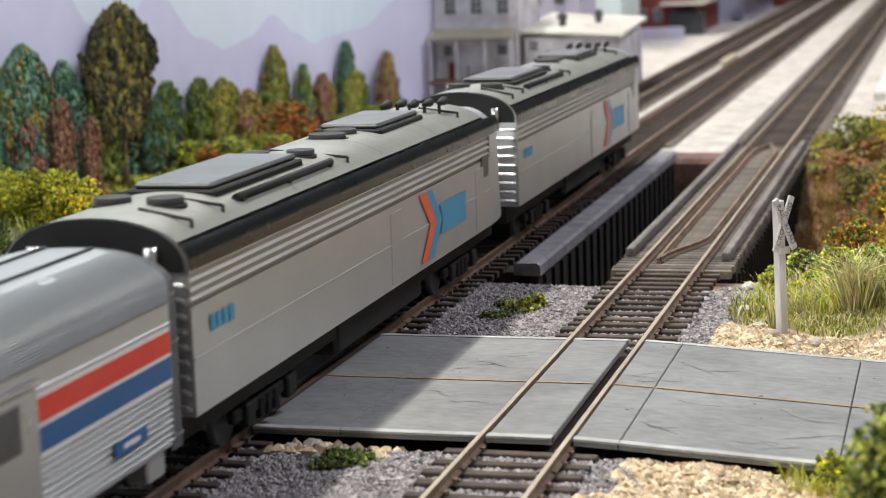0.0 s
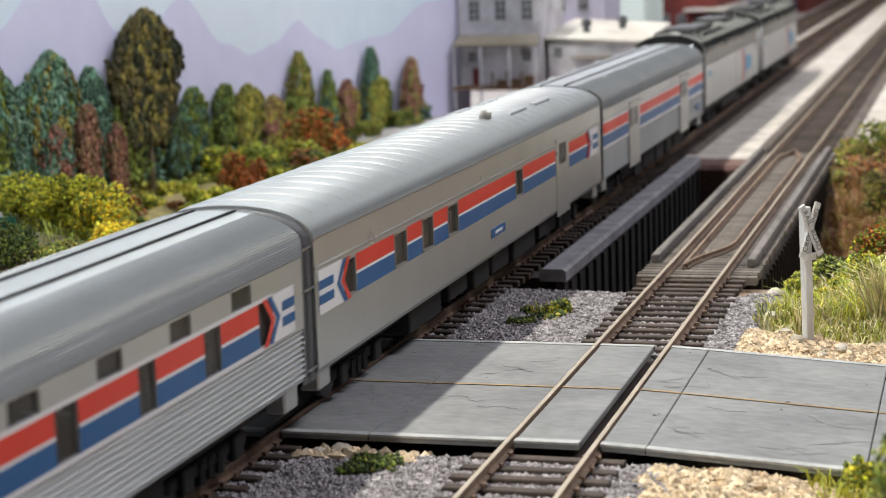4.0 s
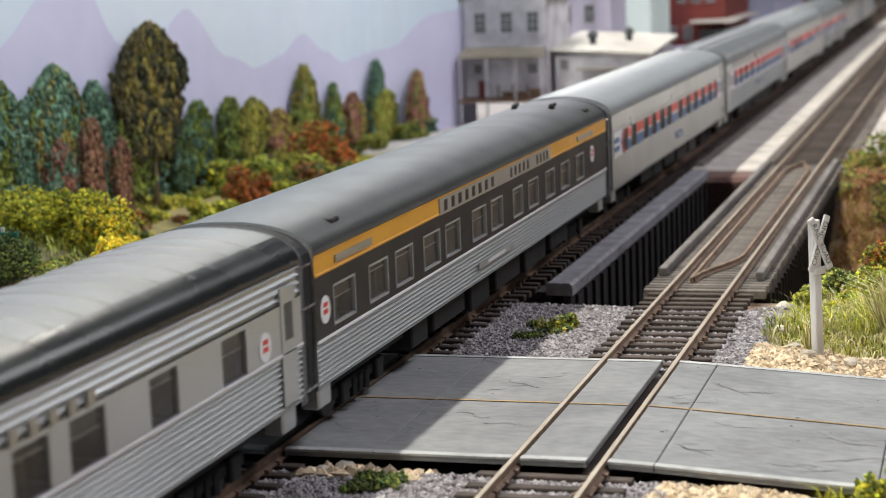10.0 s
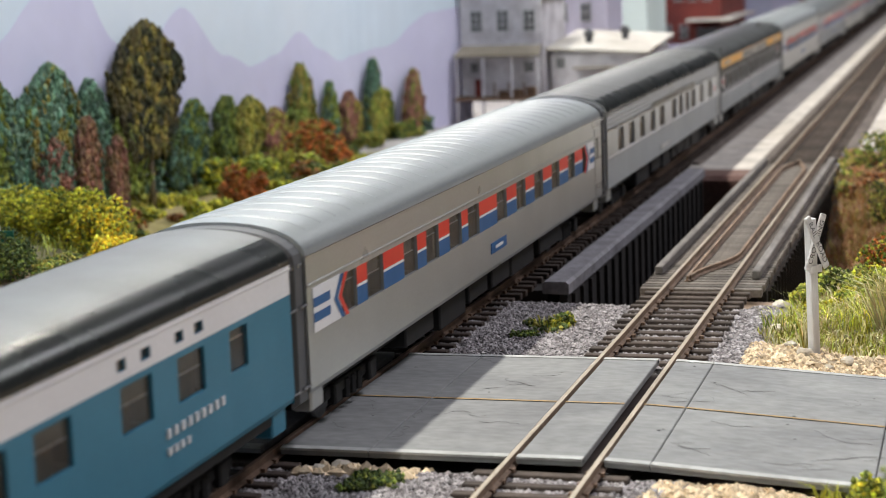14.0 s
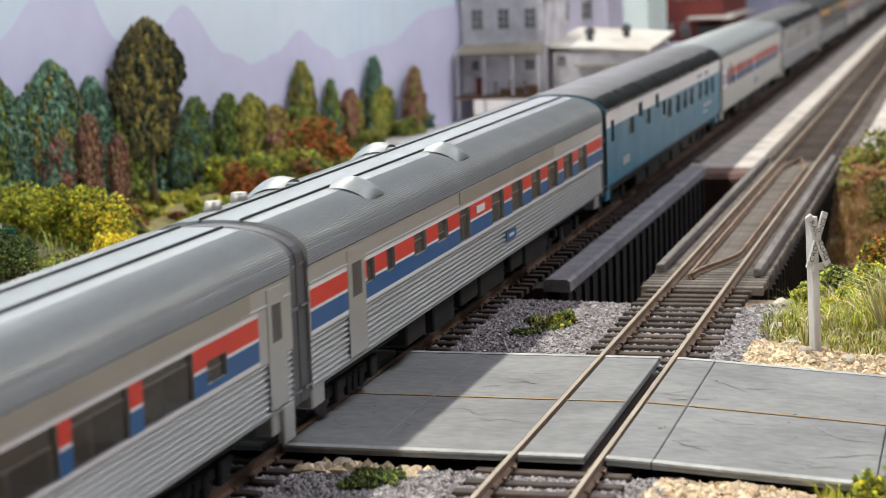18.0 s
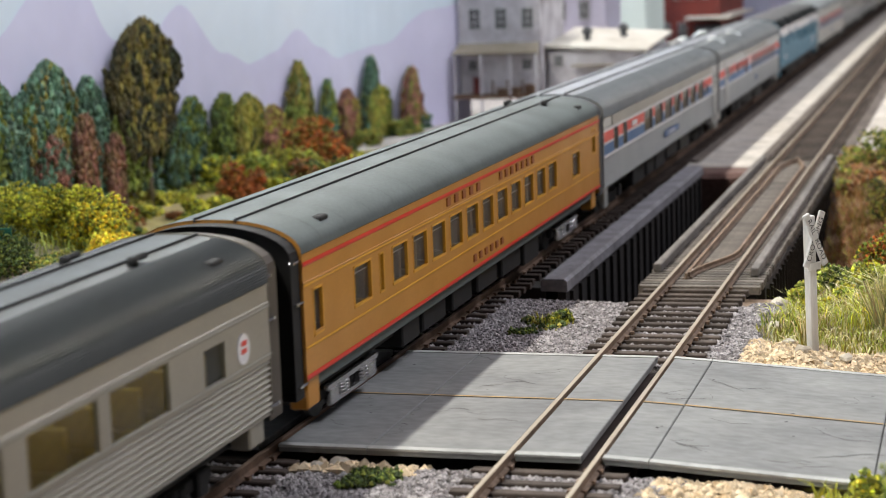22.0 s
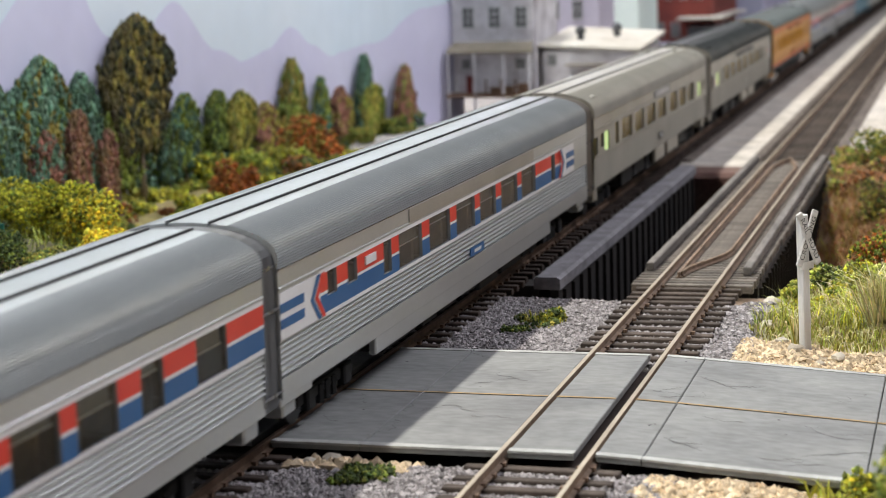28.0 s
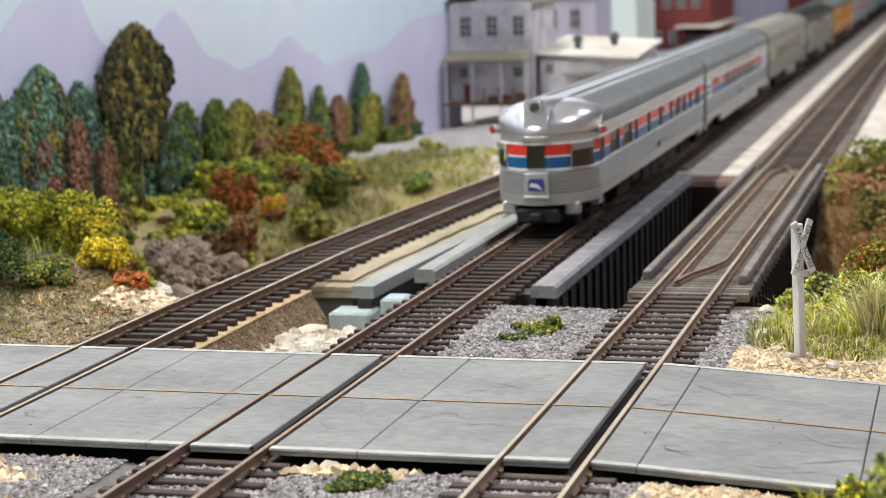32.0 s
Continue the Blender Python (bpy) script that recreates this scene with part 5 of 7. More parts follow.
        part("roof_ventilator", bm, M["grey_d"], h, "dark round roof ventilator")
    pane_window(h, -0.1065, 0.7443, 0.0275, 0.0052, 0.0060, 2, 2)
    bm = bmesh.new()
    box(bm, -0.0960, -0.0830, 0.7440, 0.7449, -0.004, 0.0180)
    part("door", bm, M["housewall"], h, "wide white shed door")
    bm = bmesh.new()
    box(bm, -0.0975, -0.0700, 0.7370, 0.7440, 0.0240, 0.0250, 0.0002)
    part("door_canopy", bm, M["houseroof"], h, "thin brown canopy over the door")


white_house()
white_shed()


def block_building(name, label, x0, x1, y0, y1, z1, material, wins=(), roofmat="houseroof"):
    h = empty(name, label, "building", "buildings of the layout")
    bm = bmesh.new()
    box(bm, x0, x1, y0, y1, -0.006, z1)
    part("wall", bm, M[material], h)
    bm = bmesh.new()
    box(bm, x0 - 0.002, x1 + 0.002, y0 - 0.002, y1 + 0.002, z1, z1 + 0.003, 0.0005)
    part("roof", bm, M[roofmat], h)
    for x, z, w, hh in wins:
        pane_window(h, x, y0 - 0.0006, z, w, hh)
    return h


block_building("lilac_house", "pale lilac house behind the white shed", -0.178, -0.113, 0.930, 0.990, 0.066, "lilacwall", [(-0.145, 0.052, 0.007, 0.013), (-0.128, 0.052, 0.007, 0.013)])
block_building("pale_green_building", "tall pale green building", -0.200, -0.131, 1.200, 1.300, 0.12, "palegreen")
rb = block_building("red_brick_building", "dark red brick building with a loading canopy", -0.1700, -0.0985, 1.430, 1.62, 0.110, "brick",
                    [(-0.150, 0.0145, 0.0080, 0.0130), (-0.1345, 0.0145, 0.0080, 0.0130), (-0.157, 0.052, 0.0075, 0.016), (-0.140, 0.052, 0.0075, 0.016), (-0.126, 0.052, 0.0075, 0.016), (-0.112, 0.052, 0.0075, 0.016)])
bm = bmesh.new()
box(bm, -0.128, -0.085, 1.395, 1.60, 0.0250, 0.0272, 0.0004)
part("canopy", bm, M["paleroof"], rb, "pale flat loading canopy")
# a dark box stands for the dark beneath the canopy
bm = bmesh.new()
box(bm, -0.120, -0.088, 1.41, 1.43, -0.004, 0.018)
part("loading_bay", bm, M["winframe"], rb, "dark box under the canopy")
bl = block_building("blue_grey_building", "blue-grey ribbed building by the track", -0.135, -0.075, 1.66, 1.98, 0.060, "bluewall")
for i in range(16):
    bm = bmesh.new()
    box(bm, -0.0750, -0.0735, 1.665 + i * 0.0195, 1.669 + i * 0.0195, -0.004, 0.050)
    part("wall_rib", bm, M["lilacwall"], bl)
bm = bmesh.new()
box(bm, -0.076, -0.060, 1.64, 1.98, 0.0215, 0.0232, 0.0004)
part("canopy", bm, M["paleroof"], bl, "pale flat platform canopy")
block_building("red_brick_annex", "dark red brick annex further along the track", -0.130, -0.066, 2.02, 2.5, 0.06, "brick", [(-0.110, 0.02, 0.009, 0.014), (-0.085, 0.02, 0.009, 0.014)])
bm = bmesh.new()
box(bm, -0.165, -0.098, 1.345, 1.352, -0.006, 0.0065, 0.0004)
thing("low_wall", bm, M["lilacwall"], "low grey retaining wall before the brick building", "wall", kind="structure")
# far backdrop along the layout's back edge
bm = bmesh.new()
rail_mesh(bm, lambda y: -0.255 + 0.075 * smooth(0.8, 1.9, y) + 0.08 * smooth(1.9, 3.2, y), [0.765, 0.9, 1.1, 1.3, 1.5, 1.7, 1.9, 2.2, 2.6, 3.0, 3.4, 4.5, 7.1], [(0.0, -0.06), (0.0, 0.34), (-0.006, 0.34), (-0.006, -0.06)])
thing("far_backdrop", bm, M["lilacwall"], "plain pale lilac backdrop wall", "backdrop", kind="structure")
# dark beds of the far tracks
for xf, w, lab in ((t1_x, 0.0165, "grey-brown bed"), (lambda y: 0.0, 0.0175, "dark brown bed"), (lambda y: 0.065, 0.0190, "brown bed")):
    bm = bmesh.new()
    rail_mesh(bm, xf, [0.470, 0.55, 0.65, 0.75, 1.0, 1.5, 2.5, 7.1], [(-w - 0.003, -0.0050), (-w, -0.0032), (w, -0.0032), (w + 0.003, -0.0050)])
    thing("track_bed", bm, M["darkbed"], "dark brown ballast bed of a far track", "track bed", kind="structure")
bm = bmesh.new()
box(bm, 0.100, 0.200, 0.70, 1.00, -0.006, 0.001, 0.001)
thing("white_platform", bm, M["whiteplaster"], "unpainted white platform block beside the track", "platform")
bm = bmesh.new()
box(bm, -0.022, -0.016, 0.99, 1.06, -0.006, 0.0005, 0.001)
thing("tan_block", bm, M["ply"], "low tan block between the far tracks", "block")
# front edge of the benchwork, below the picture
bm = bmesh.new()
box(bm, 0.68, 0.70, -5.2, 7.1, -0.10, -0.004)
thing("layout_fascia", bm, M["grey_d"], "dark fascia board of the layout table", "fascia", kind="structure")


# the train
HW = 0.0175          # half the width of a car
ZB, ZE, ZT = 0.0118, 0.0385, 0.0452   # lower edge, eave and roof top above the rails
BODY = 0.2915
PITCH = 0.3010
ZR = 0.0363           # foot of the ridged roof sheets


def roof_pts(style, n=26, zt=ZT, ze=ZE):
    pts = []
    for i in range(n + 1):
        a = math.pi * i / n
        c, s = math.cos(a), max(0.0, math.sin(a))
        x = -HW * math.copysign(abs(c) ** 0.93, c)
        z = ze + (zt - ze) * s ** 0.93
        pts.append((x, z))
    if style != "long":
        return pts
    # fine lengthwise ridges from below the eave up to a smooth middle strip
    fine = [(-HW, ZR), (-HW, ZR + 0.0012)] + roof_pts("smooth", 700, zt, ze) + [(HW, ZR + 0.0012), (HW, ZR)]
    out, run = [], 0.0
    step, up = 0.00026, False
    for (xa, za), (xb, zb) in zip(fine, fine[1:]):
        ln = math.hypot(xb - xa, zb - za)
        if ln < 1e-9:
            continue
        nx, nz = -(zb - za) / ln, (xb - xa) / ln
        k = 0.0
        while run + (ln - k) >= step:
            k += step - run
            run, up = 0.0, not up
            x, z = xa + (xb - xa) * k / ln, za + (zb - za) * k / ln
            d = 0.00020 if up and abs(x) > 0.0078 else 0.0
            out.append((x + nx * d, z + nz * d))
        run += ln - k
    return [fine[0]] + out + [fine[-1]]


def flute_pts(s, z0, z1, n, x=HW):
    p = (z1 - z0) / n
    pts = []
    for i in range(n):
        z = z0 + i * p
        pts += [(s * (x - 0.0006), z), (s * (x - 0.0006), z + 0.42 * p), (s * (x - 0.0001), z + 0.52 * p), (s * x, z + 0.60 * p), (s * (x - 0.0001), z + 0.68 * p), (s * (x - 0.0006), z + 0.94 * p)]
    pts.append((s * (x - 0.0006), z1))
    return pts


def ranges(wins, y0, y1):
    """The solid stretches between openings."""
    out, y = [], y0
    for a, b in sorted(wins):
        if a > y:
            out.append((y, a))
        y = max(y, b)
    if y < y1:
        out.append((y, y1))
    return out


bm = bmesh.new()
for s in (-1, 1):
    box(bm, s * 0.0118 - 0.0009, s * 0.0118 + 0.0009, -0.0175, 0.0175, 0.0045, 0.0072, 0.0004)
    for y in (-0.0115, 0.0115):
        box(bm, s * 0.0128 - 0.0010, s * 0.0128 + 0.0010, y - 0.0022, y + 0.0022, 0.0032, 0.0078, 0.0004)
    for y in (-0.004, 0.0, 0.004):
        tube(bm, (s * 0.0125, y, 0.0028), (s * 0.0125, y, 0.0068), 0.0011, 6)
box(bm, -0.012, 0.012, -0.003, 0.003, 0.0035, 0.0068)
TRUCK = finish("truck", bm, M["black"])
bm = bmesh.new()
sweep(bm, [(0.0130, 0.0066), (0.0130, 0.0076), (0.0140, 0.0076), (0.0140, 0.0066)], -0.0165, 0.0165, closed=True, cap=True)
sweep(bm, [(0.0128, 0.0030), (0.0128, 0.0038), (0.0138, 0.0038), (0.0138, 0.0030)], -0.0095, 0.0095, closed=True, cap=True)
for y in (-0.0080, -0.0052, 0.0052, 0.0080):
    for z in (0.0040, 0.0047, 0.0054, 0.0061):
        tube(bm, (0.0135, y, z), (0.0135, y, z + 0.0005), 0.0012, 8)
for y in (-0.0125, 0.0125):
    box(bm, 0.0126, 0.0142, y - 0.0022, y + 0.0022, 0.0030, 0.0068, 0.0004)
TRUCKSIL = finish("truck_trim", bm, M["chrome"])
bm = bmesh.new()
for s in (-1, 1):
    tube(bm, (s * 0.0078, 0, 0), (s * 0.0095, 0, 0), 0.0052, 16)
tube(bm, (-0.0078, 0, 0), (0.0078, 0, 0), 0.0012, 8)
WHEELS = finish("wheelset", bm, M["grey_d"])


def add_trucks(car, half, trim=False, axles=(-0.0115, 0.0115)):
    for s in (-1, 1):
        t = again("truck", TRUCK, car, pose(0, s * half, 0))
        if trim:
            again("truck_trim", TRUCKSIL, t)
            again("truck_trim", TRUCKSIL, t, pose(-0.027, 0, 0))
        for y in axles:
            again("wheelset", WHEELS, t, pose(0, y, 0.0052))


def chevron(car, y, z0, z1, point, back, s=1):
    """A plain red and blue arrow shape on a white field at one end of a stripe band. point: +1 towards the front."""
    x = HW + 0.00016
    zm = (z0 + z1) / 2
    w = 0.0020
    bm = bmesh.new()
    box(bm, min(s * HW, s * x), max(s * HW, s * x), min(y, y + back), max(y, y + back), z0, z1)
    pf = part("logo_field", bm, M["white"], car, "white logo field")
    for d, mm in ((-1.3 * w * point, "red"), (0.0, "blue")):
        bm = bmesh.new()
        tip = y + back * 0.22 + d
        edge = tip - point * 0.0042
        for q in ((edge, z0, tip, zm), (tip, zm, edge, z1)):
            bm.faces.new([bm.verts.new((s * (x + 0.0001), yy, zz)) for yy, zz in ((q[0] - w / 2, q[1]), (q[0] + w / 2, q[1]), (q[2] + w / 2, q[3]), (q[2] - w / 2, q[3]))])
        part("arrow", bm, M[mm], pf, "painted arrow shape")
    for zz in (zm - 0.0024, zm + 0.0006):
        bm = bmesh.new()
        lo, hi = sorted((y + back * 0.42, y + back))
        box(bm, min(s * x, s * (x + 0.0001)), max(s * x, s * (x + 0.0001)), lo, hi, zz, zz + 0.0018)
        part("bar", bm, M["blue"], pf)


def car_ends(car, half, roofmat, diamat, wallmat, which=(-1, 1)):
    for s in which:
        bm = bmesh.new()
        k, e = (1.008, 0.0003) if wallmat is M["steel"] else (0.998, 0.0)
        pts = [(-HW + 0.0001, ZB)] + [(x * k, z + e) for x, z in roof_pts("smooth", 16)] + [(HW - 0.0001, ZB)]
        bm.faces.new([bm.verts.new((x, s * (half - 0.0002), z)) for x, z in pts])
        e = part("end_wall", bm, wallmat, car)
        bm = bmesh.new()
        outer = [(-0.0168, 0.0105)] + [(x * 0.965, z - 0.0006) for x, z in roof_pts("smooth", 16)] + [(0.0168, 0.0105)]
        inner = [(x * 0.72, 0.012 + (z - 0.0105) * 0.88) for x, z in outer]
        y0, y1 = sorted((s * (half - 0.0001), s * (max(half + 0.0044, 0.1502) if half > 0.13 else half + 0.0044)))
        o0, o1 = [[bm.verts.new((x, y, z)) for x, z in outer] for y in (y0, y1)]
        i0, i1 = [[bm.verts.new((x, y, z)) for x, z in inner] for y in (y0, y1)]
        k = len(outer)
        for i in range(k):
            j = (i + 1) % k
            bm.faces.new((o0[i], o0[j], o1[j], o1[i]))
            bm.faces.new((i0[i], i1[i], i1[j], i0[j]))
            bm.faces.new((o1[i], o1[j], i1[j], i1[i]))
        dia = part("diaphragm", bm, diamat, car, "dark grey end diaphragm")
        for z, x in ((0.0372, 0.0162), (0.0292, 0.0166), (0.0132, 0.0166)):
            for g in (-1, 1):
                bm = bmesh.new()
                tube(bm, (g * (x + 0.0007), s * (half - 0.0004), z), (g * (x + 0.0007), s * (half + 0.0030), z), 0.00028, 6)
                tube(bm, (g * x, s * (half + 0.0030), z), (g * (x + 0.0009), s * (half + 0.0030), z), 0.00042, 6)
                part("grab_bar", bm, M["chrome"], dia, "short bright grab bar")
        bm = bmesh.new()
        box(bm, -0.0016, 0.0016, min(s * half, s * (half + 0.0036)), max(s * half, s * (half + 0.0036)), 0.0062, 0.0086, 0.0003)
        part("coupler", bm, M["black"], car)


def side_door(car, y, w, z0, z1, material, sides=(-1, 1), win=True):
    for s in sides:
        bm = bmesh.new()
        x0, x1 = sorted((s * (HW - 0.0002), s * (HW + 0.00022)))
        box(bm, x0, x1, y - w / 2, y + w / 2, z0, z1, 0.0001)
        d = part("door", bm, material, car, "recess-framed vestibule door")
        if win:
            bm = bmesh.new()
            x0, x1 = sorted((s * (HW + 0.0001), s * (HW + 0.0003)))
            box(bm, x0, x1, y - w * 0.26, y + w * 0.26, z0 + (z1 - z0) * 0.55, z0 + (z1 - z0) * 0.86)
            part("door_window", bm, M["winframe"], d)


def straight(s):
    """The way along one side of a car: s is +1 or -1."""
    return lambda q, off: (s * (HW + off), q)


def plate(qs, zs, solid, which, way, mats, thick=0.0008):
    """A connected plate on the grid qs by zs with real openings where solid() is false; which() picks the paint."""
    bm = bmesh.new()
    seen = {}

    def vert(q, z, off):
        k = (round(q, 6), round(z, 6), off)
        if k not in seen:
            x, y = way(q, off)
            seen[k] = bm.verts.new((x, y, z))
        return seen[k]

    cells = {}
    for i in range(len(qs) - 1):
        for j in range(len(zs) - 1):
            qm, zm = (qs[i] + qs[i + 1]) / 2, (zs[j] + zs[j + 1]) / 2
            cells[i, j] = solid(qm, zm)
            if cells[i, j]:
                f = bm.faces.new([vert(q, z, 0.0) for q, z in ((qs[i], zs[j]), (qs[i + 1], zs[j]), (qs[i + 1], zs[j + 1]), (qs[i], zs[j + 1]))])
                f.material_index = which(qm, zm)
    for (i, j), ok in cells.items():
        if not ok:
            continue
        for di, dj, e in ((1, 0, ((1, 0), (1, 1))), (-1, 0, ((0, 0), (0, 1))), (0, 1, ((0, 1), (1, 1))), (0, -1, ((0, 0), (1, 0)))):
            if cells.get((i + di, j + dj), True) is False:
                (a, b), (c, d) = e
                p, r = (qs[i + a], zs[j + b]), (qs[i + c], zs[j + d])
                bm.faces.new((vert(*p, 0.0), vert(*r, 0.0), vert(*r, -thick), vert(*p, -thick)))
    me = bpy.data.meshes.new("window_band")
    bmesh.ops.recalc_face_normals(bm, faces=bm.faces)
    bm.to_mesh(me)
    bm.free()
    for m in mats:
        me.materials.append(m)
    return me


def strip(bm, prof, qs, way):
    """A moulding of (offset, z) points carried along a way."""
    rows = [[bm.verts.new((*way(q, off), z)) for off, z in prof] for q in qs]
    for r0, r1 in zip(rows, rows[1:]):
        for i in range(len(prof) - 1):
            bm.faces.new((r0[i], r0[i + 1], r1[i + 1], r1[i]))
    return bm


def flute_off(z0, z1, n):
    return [(x - HW, z) for x, z in flute_pts(1, z0, z1, n)]


def inside(wins, q, z):
    return any(w[0] < q < w[1] and w[2] < z < w[3] for w in wins)


def cuts(wins, q0, q1, extra=()):
    return sorted({round(v, 6) for w in wins for v in w[:2] if q0 < v < q1} | {q0, q1} | {round(e, 6) for e in extra if q0 < e < q1})


Z0, Z1 = 0.0233, 0.0314      # the stripes: lower and upper edge
ZM = 0.0274                  # white line between blue and red


def norm(wins):
    return [(*w, Z0, Z1) if len(w) == 2 else w for w in wins]


def coach(label, wins, lower="flute", lowmat="silver", bandmat="silver", upmat="silver", roofmat="roofsil", roof="long", stripes=(), glass="glass", nflute=9, seam=True,
          band=(0.0225, 0.0323), doors=(), diam="grey_d", frame_mat=None, skirt=(), trim=False, upper_flute=0, seat_mat="seat", blinds=False, half=BODY / 2,
          letters=None, base_z=ZB, lines=(), tail=0.0, chev=(), name_box=None, lit=(), truck_y=0.108, board=None, split=None):
    """A passenger car. wins: openings (y0, y1[, z0, z1]); stripes: stretches (y0, y1) painted red above blue; tail: length of the rounded rear end."""
    car = empty("passenger_car", label, "train car", "passenger train")
    h = half
    wins = norm(wins)
    z0, z1 = band
    zu = ZR if roof == "long" else ZE
    zs = sorted({z0, z1, split or z0, Z0, Z1, ZM - 0.0003, ZM + 0.0003} | {w[2] for w in wins} | {w[3] for w in wins})
    zs = [z for z in zs if z0 <= z <= z1]
    mats = [M[bandmat], M["red"], M["blue"], M["white"]]

    def paint(q, z):
        if split and z > split:
            return 3
        if Z0 < z < Z1 and any(a < q < b for a, b in stripes):
            return 1 if z > ZM + 0.0003 else 2 if z < ZM - 0.0003 else 3
        if stripes and any(a < q < b for a, b in stripes) and (Z0 - 0.0009 < z < Z1 + 0.0009) and lower != "smooth":
            return 3
        return 0

    if tail:
        n = 30
        curve = [(HW, -h + tail)]
        for i in range(1, n + 1):
            a = math.pi * i / n
            c, sn = math.cos(a), math.sin(a)
            curve.append((HW * math.copysign(abs(c) ** 0.97, c), -h + tail - tail * abs(sn) ** 0.97))
        lens = [0.0]
        for p, q in zip(curve, curve[1:]):
            lens.append(lens[-1] + math.dist(p, q))
        total = lens[-1]
        start = h - tail

        def round_way(q, off):
            # q runs from minus the front, along one side, round the tail and back along the other side
            if q <= start:
                return (HW + off, -q)
            if q >= start + total:
                return (-HW - off, -h + tail + (q - start - total))
            d = q - start
            k = next(i for i in range(len(lens) - 1) if lens[i + 1] >= d - 1e-9)
            f = (d - lens[k]) / (lens[k + 1] - lens[k])
            (x0, y0), (x1, y1) = curve[k], curve[k + 1]
            nx, ny = -(y1 - y0), (x1 - x0)
            ln = math.hypot(nx, ny)
            return (x0 + (x1 - x0) * f - nx / ln * -off * -1, y0 + (y1 - y0) * f - ny / ln * -off * -1)

        ends = (-h, start + total + h + h - tail)
        body_ways = [(round_way, ends[0], ends[1], 1)]
        extra = [start + v for v in lens]
        mid = start + total / 2
    else:
        body_ways = [(straight(s), -h, h, s) for s in (-1, 1)]
        extra = []
    for way, q0, q1, s in body_ways:
        if tail:
            flip = [(-w[1], -w[0], w[2], w[3]) for w in wins]
            flip += [(mid - 0.0029, mid + 0.0029, Z0, Z1), (mid - 0.0245, mid - 0.0128, Z0, Z1), (mid + 0.0128, mid + 0.0245, Z0, Z1)]
            flip += [(2 * mid - w[1], 2 * mid - w[0], w[2], w[3]) for w in flip[:len(wins)]]
            use = flip

            def paint_q(q, z):
                if Z0 < z < Z1:
                    return 1 if z > ZM + 0.0003 else 2 if z < ZM - 0.0003 else 3
                return 3 if Z0 - 0.0009 < z < Z1 + 0.0009 else 0
        else:
            use, paint_q = wins, paint
        qs = cuts(use, q0, q1, extra + [v for st in stripes for v in st])
        edge = [q0] + [e for e in extra] + [q1]
        bm = bmesh.new()
        if lower == "flute":
            strip(bm, [(-0.0004, base_z)] + flute_off(base_z + (0.0034 if tail else 0.0003), z0 - 0.0004, nflute) + [(0.0, z0 - 0.0003), (0.0, z0)], edge, way)
        elif lower == "half":
            strip(bm, [(-0.0004, base_z), (0.0, base_z + 0.0004), (0.0, 0.0155)] + flute_off(0.0155, z0 - 0.0004, nflute) + [(0.0, z0)], edge, way)
        else:
            strip(bm, [(-0.0004, base_z - 0.0004), (0.0, base_z + 0.0006), (0.0, z0)], edge, way)
        part("lower_side", bm, M[lowmat], car)
        ob = again("window_band", plate(qs, zs, lambda q, z: not inside(use, q, z), paint_q, way, mats), car)
        bm = bmesh.new()
        if upper_flute:
            strip(bm, flute_off(z1, zu, upper_flute), edge, way)
        else:
            prof = [(0.0, z1), (0.0002, z1 + 0.0002), (0.0002, z1 + 0.0005), (0.0, z1 + 0.0007), (0.0, zu - 0.0004), (0.0002, zu - 0.0003), (0.0002, zu)]
            if tail:
                strip(bm, prof, [q0, extra[0]], way)
                strip(bm, [(0.0, z1), (0.0, 0.0356)], extra, way)
                strip(bm, prof, [extra[-1], q1], way)
            else:
                strip(bm, prof, edge, way)
        part("upper_side", bm, M[upmat], car)
        for w in use:
            cut = [w[0]] + [e for e in extra if w[0] < e < w[1]] + [w[1]]
            me = bpy.data.meshes.new("window")
            vs = [(*way(q, -0.0006), z) for q in cut for z in (w[2], w[3])]
            fs = [(2 * i, 2 * i + 2, 2 * i + 3, 2 * i + 1) for i in range(len(cut) - 1)]
            me.from_pydata(vs, [], [f[::-1] for f in fs] if (s < 0 or tail) else fs)
            me.materials.append(M["limeglow"] if w in lit_set(wins, lit) else M[glass])
            g = again("window", me, car)
            if frame_mat and s > 0:
                bm = bmesh.new()
                e = 0.00045
                x = HW - 0.0006
                for q in ((w[0], w[0] + e, w[2], w[3]), (w[1] - e, w[1], w[2], w[3]), (w[0], w[1], w[2], w[2] + e), (w[0], w[1], w[3] - e, w[3])):
                    box(bm, x - 0.0001, HW + 0.00012, *q)
                part("window_frame", bm, M[frame_mat], g, "raised window frame")
            if blinds and s > 0 and w[1] - w[0] > 0.008:
                bm = bmesh.new()
                zz = w[3] - (0.0022 if int(w[0] * 9000) % 3 else 0.0035)
                strip(bm, [(-0.0010, zz), (-0.0010, zz + 0.00035)], cut, way)
                part("blind_rail", bm, M["white"], g)
                bm = bmesh.new()
                strip(bm, [(-0.0014, zz + 0.0002), (-0.0014, w[3])], cut, way)
                part("blind", bm, M["blind"], g, "grey half-drawn window blind")
        for z_, w_, mm in lines:
            bm = bmesh.new()
            strip(bm, [(0.00012, z_), (0.00022, z_ + w_ * 0.3), (0.00022, z_ + w_ * 0.7), (0.00012, z_ + w_)], edge, way)
            part("trim_line", bm, M[mm], car)
    # painted shapes on the sides
    for s in (-1, 1):
        for y, point, back in chev:
            chevron(car, y, Z0 - 0.0004, Z1 + 0.0004, point, back, s)
        if board:
            for y0, y1, zz0, zz1, mm in board:
                bm = bmesh.new()
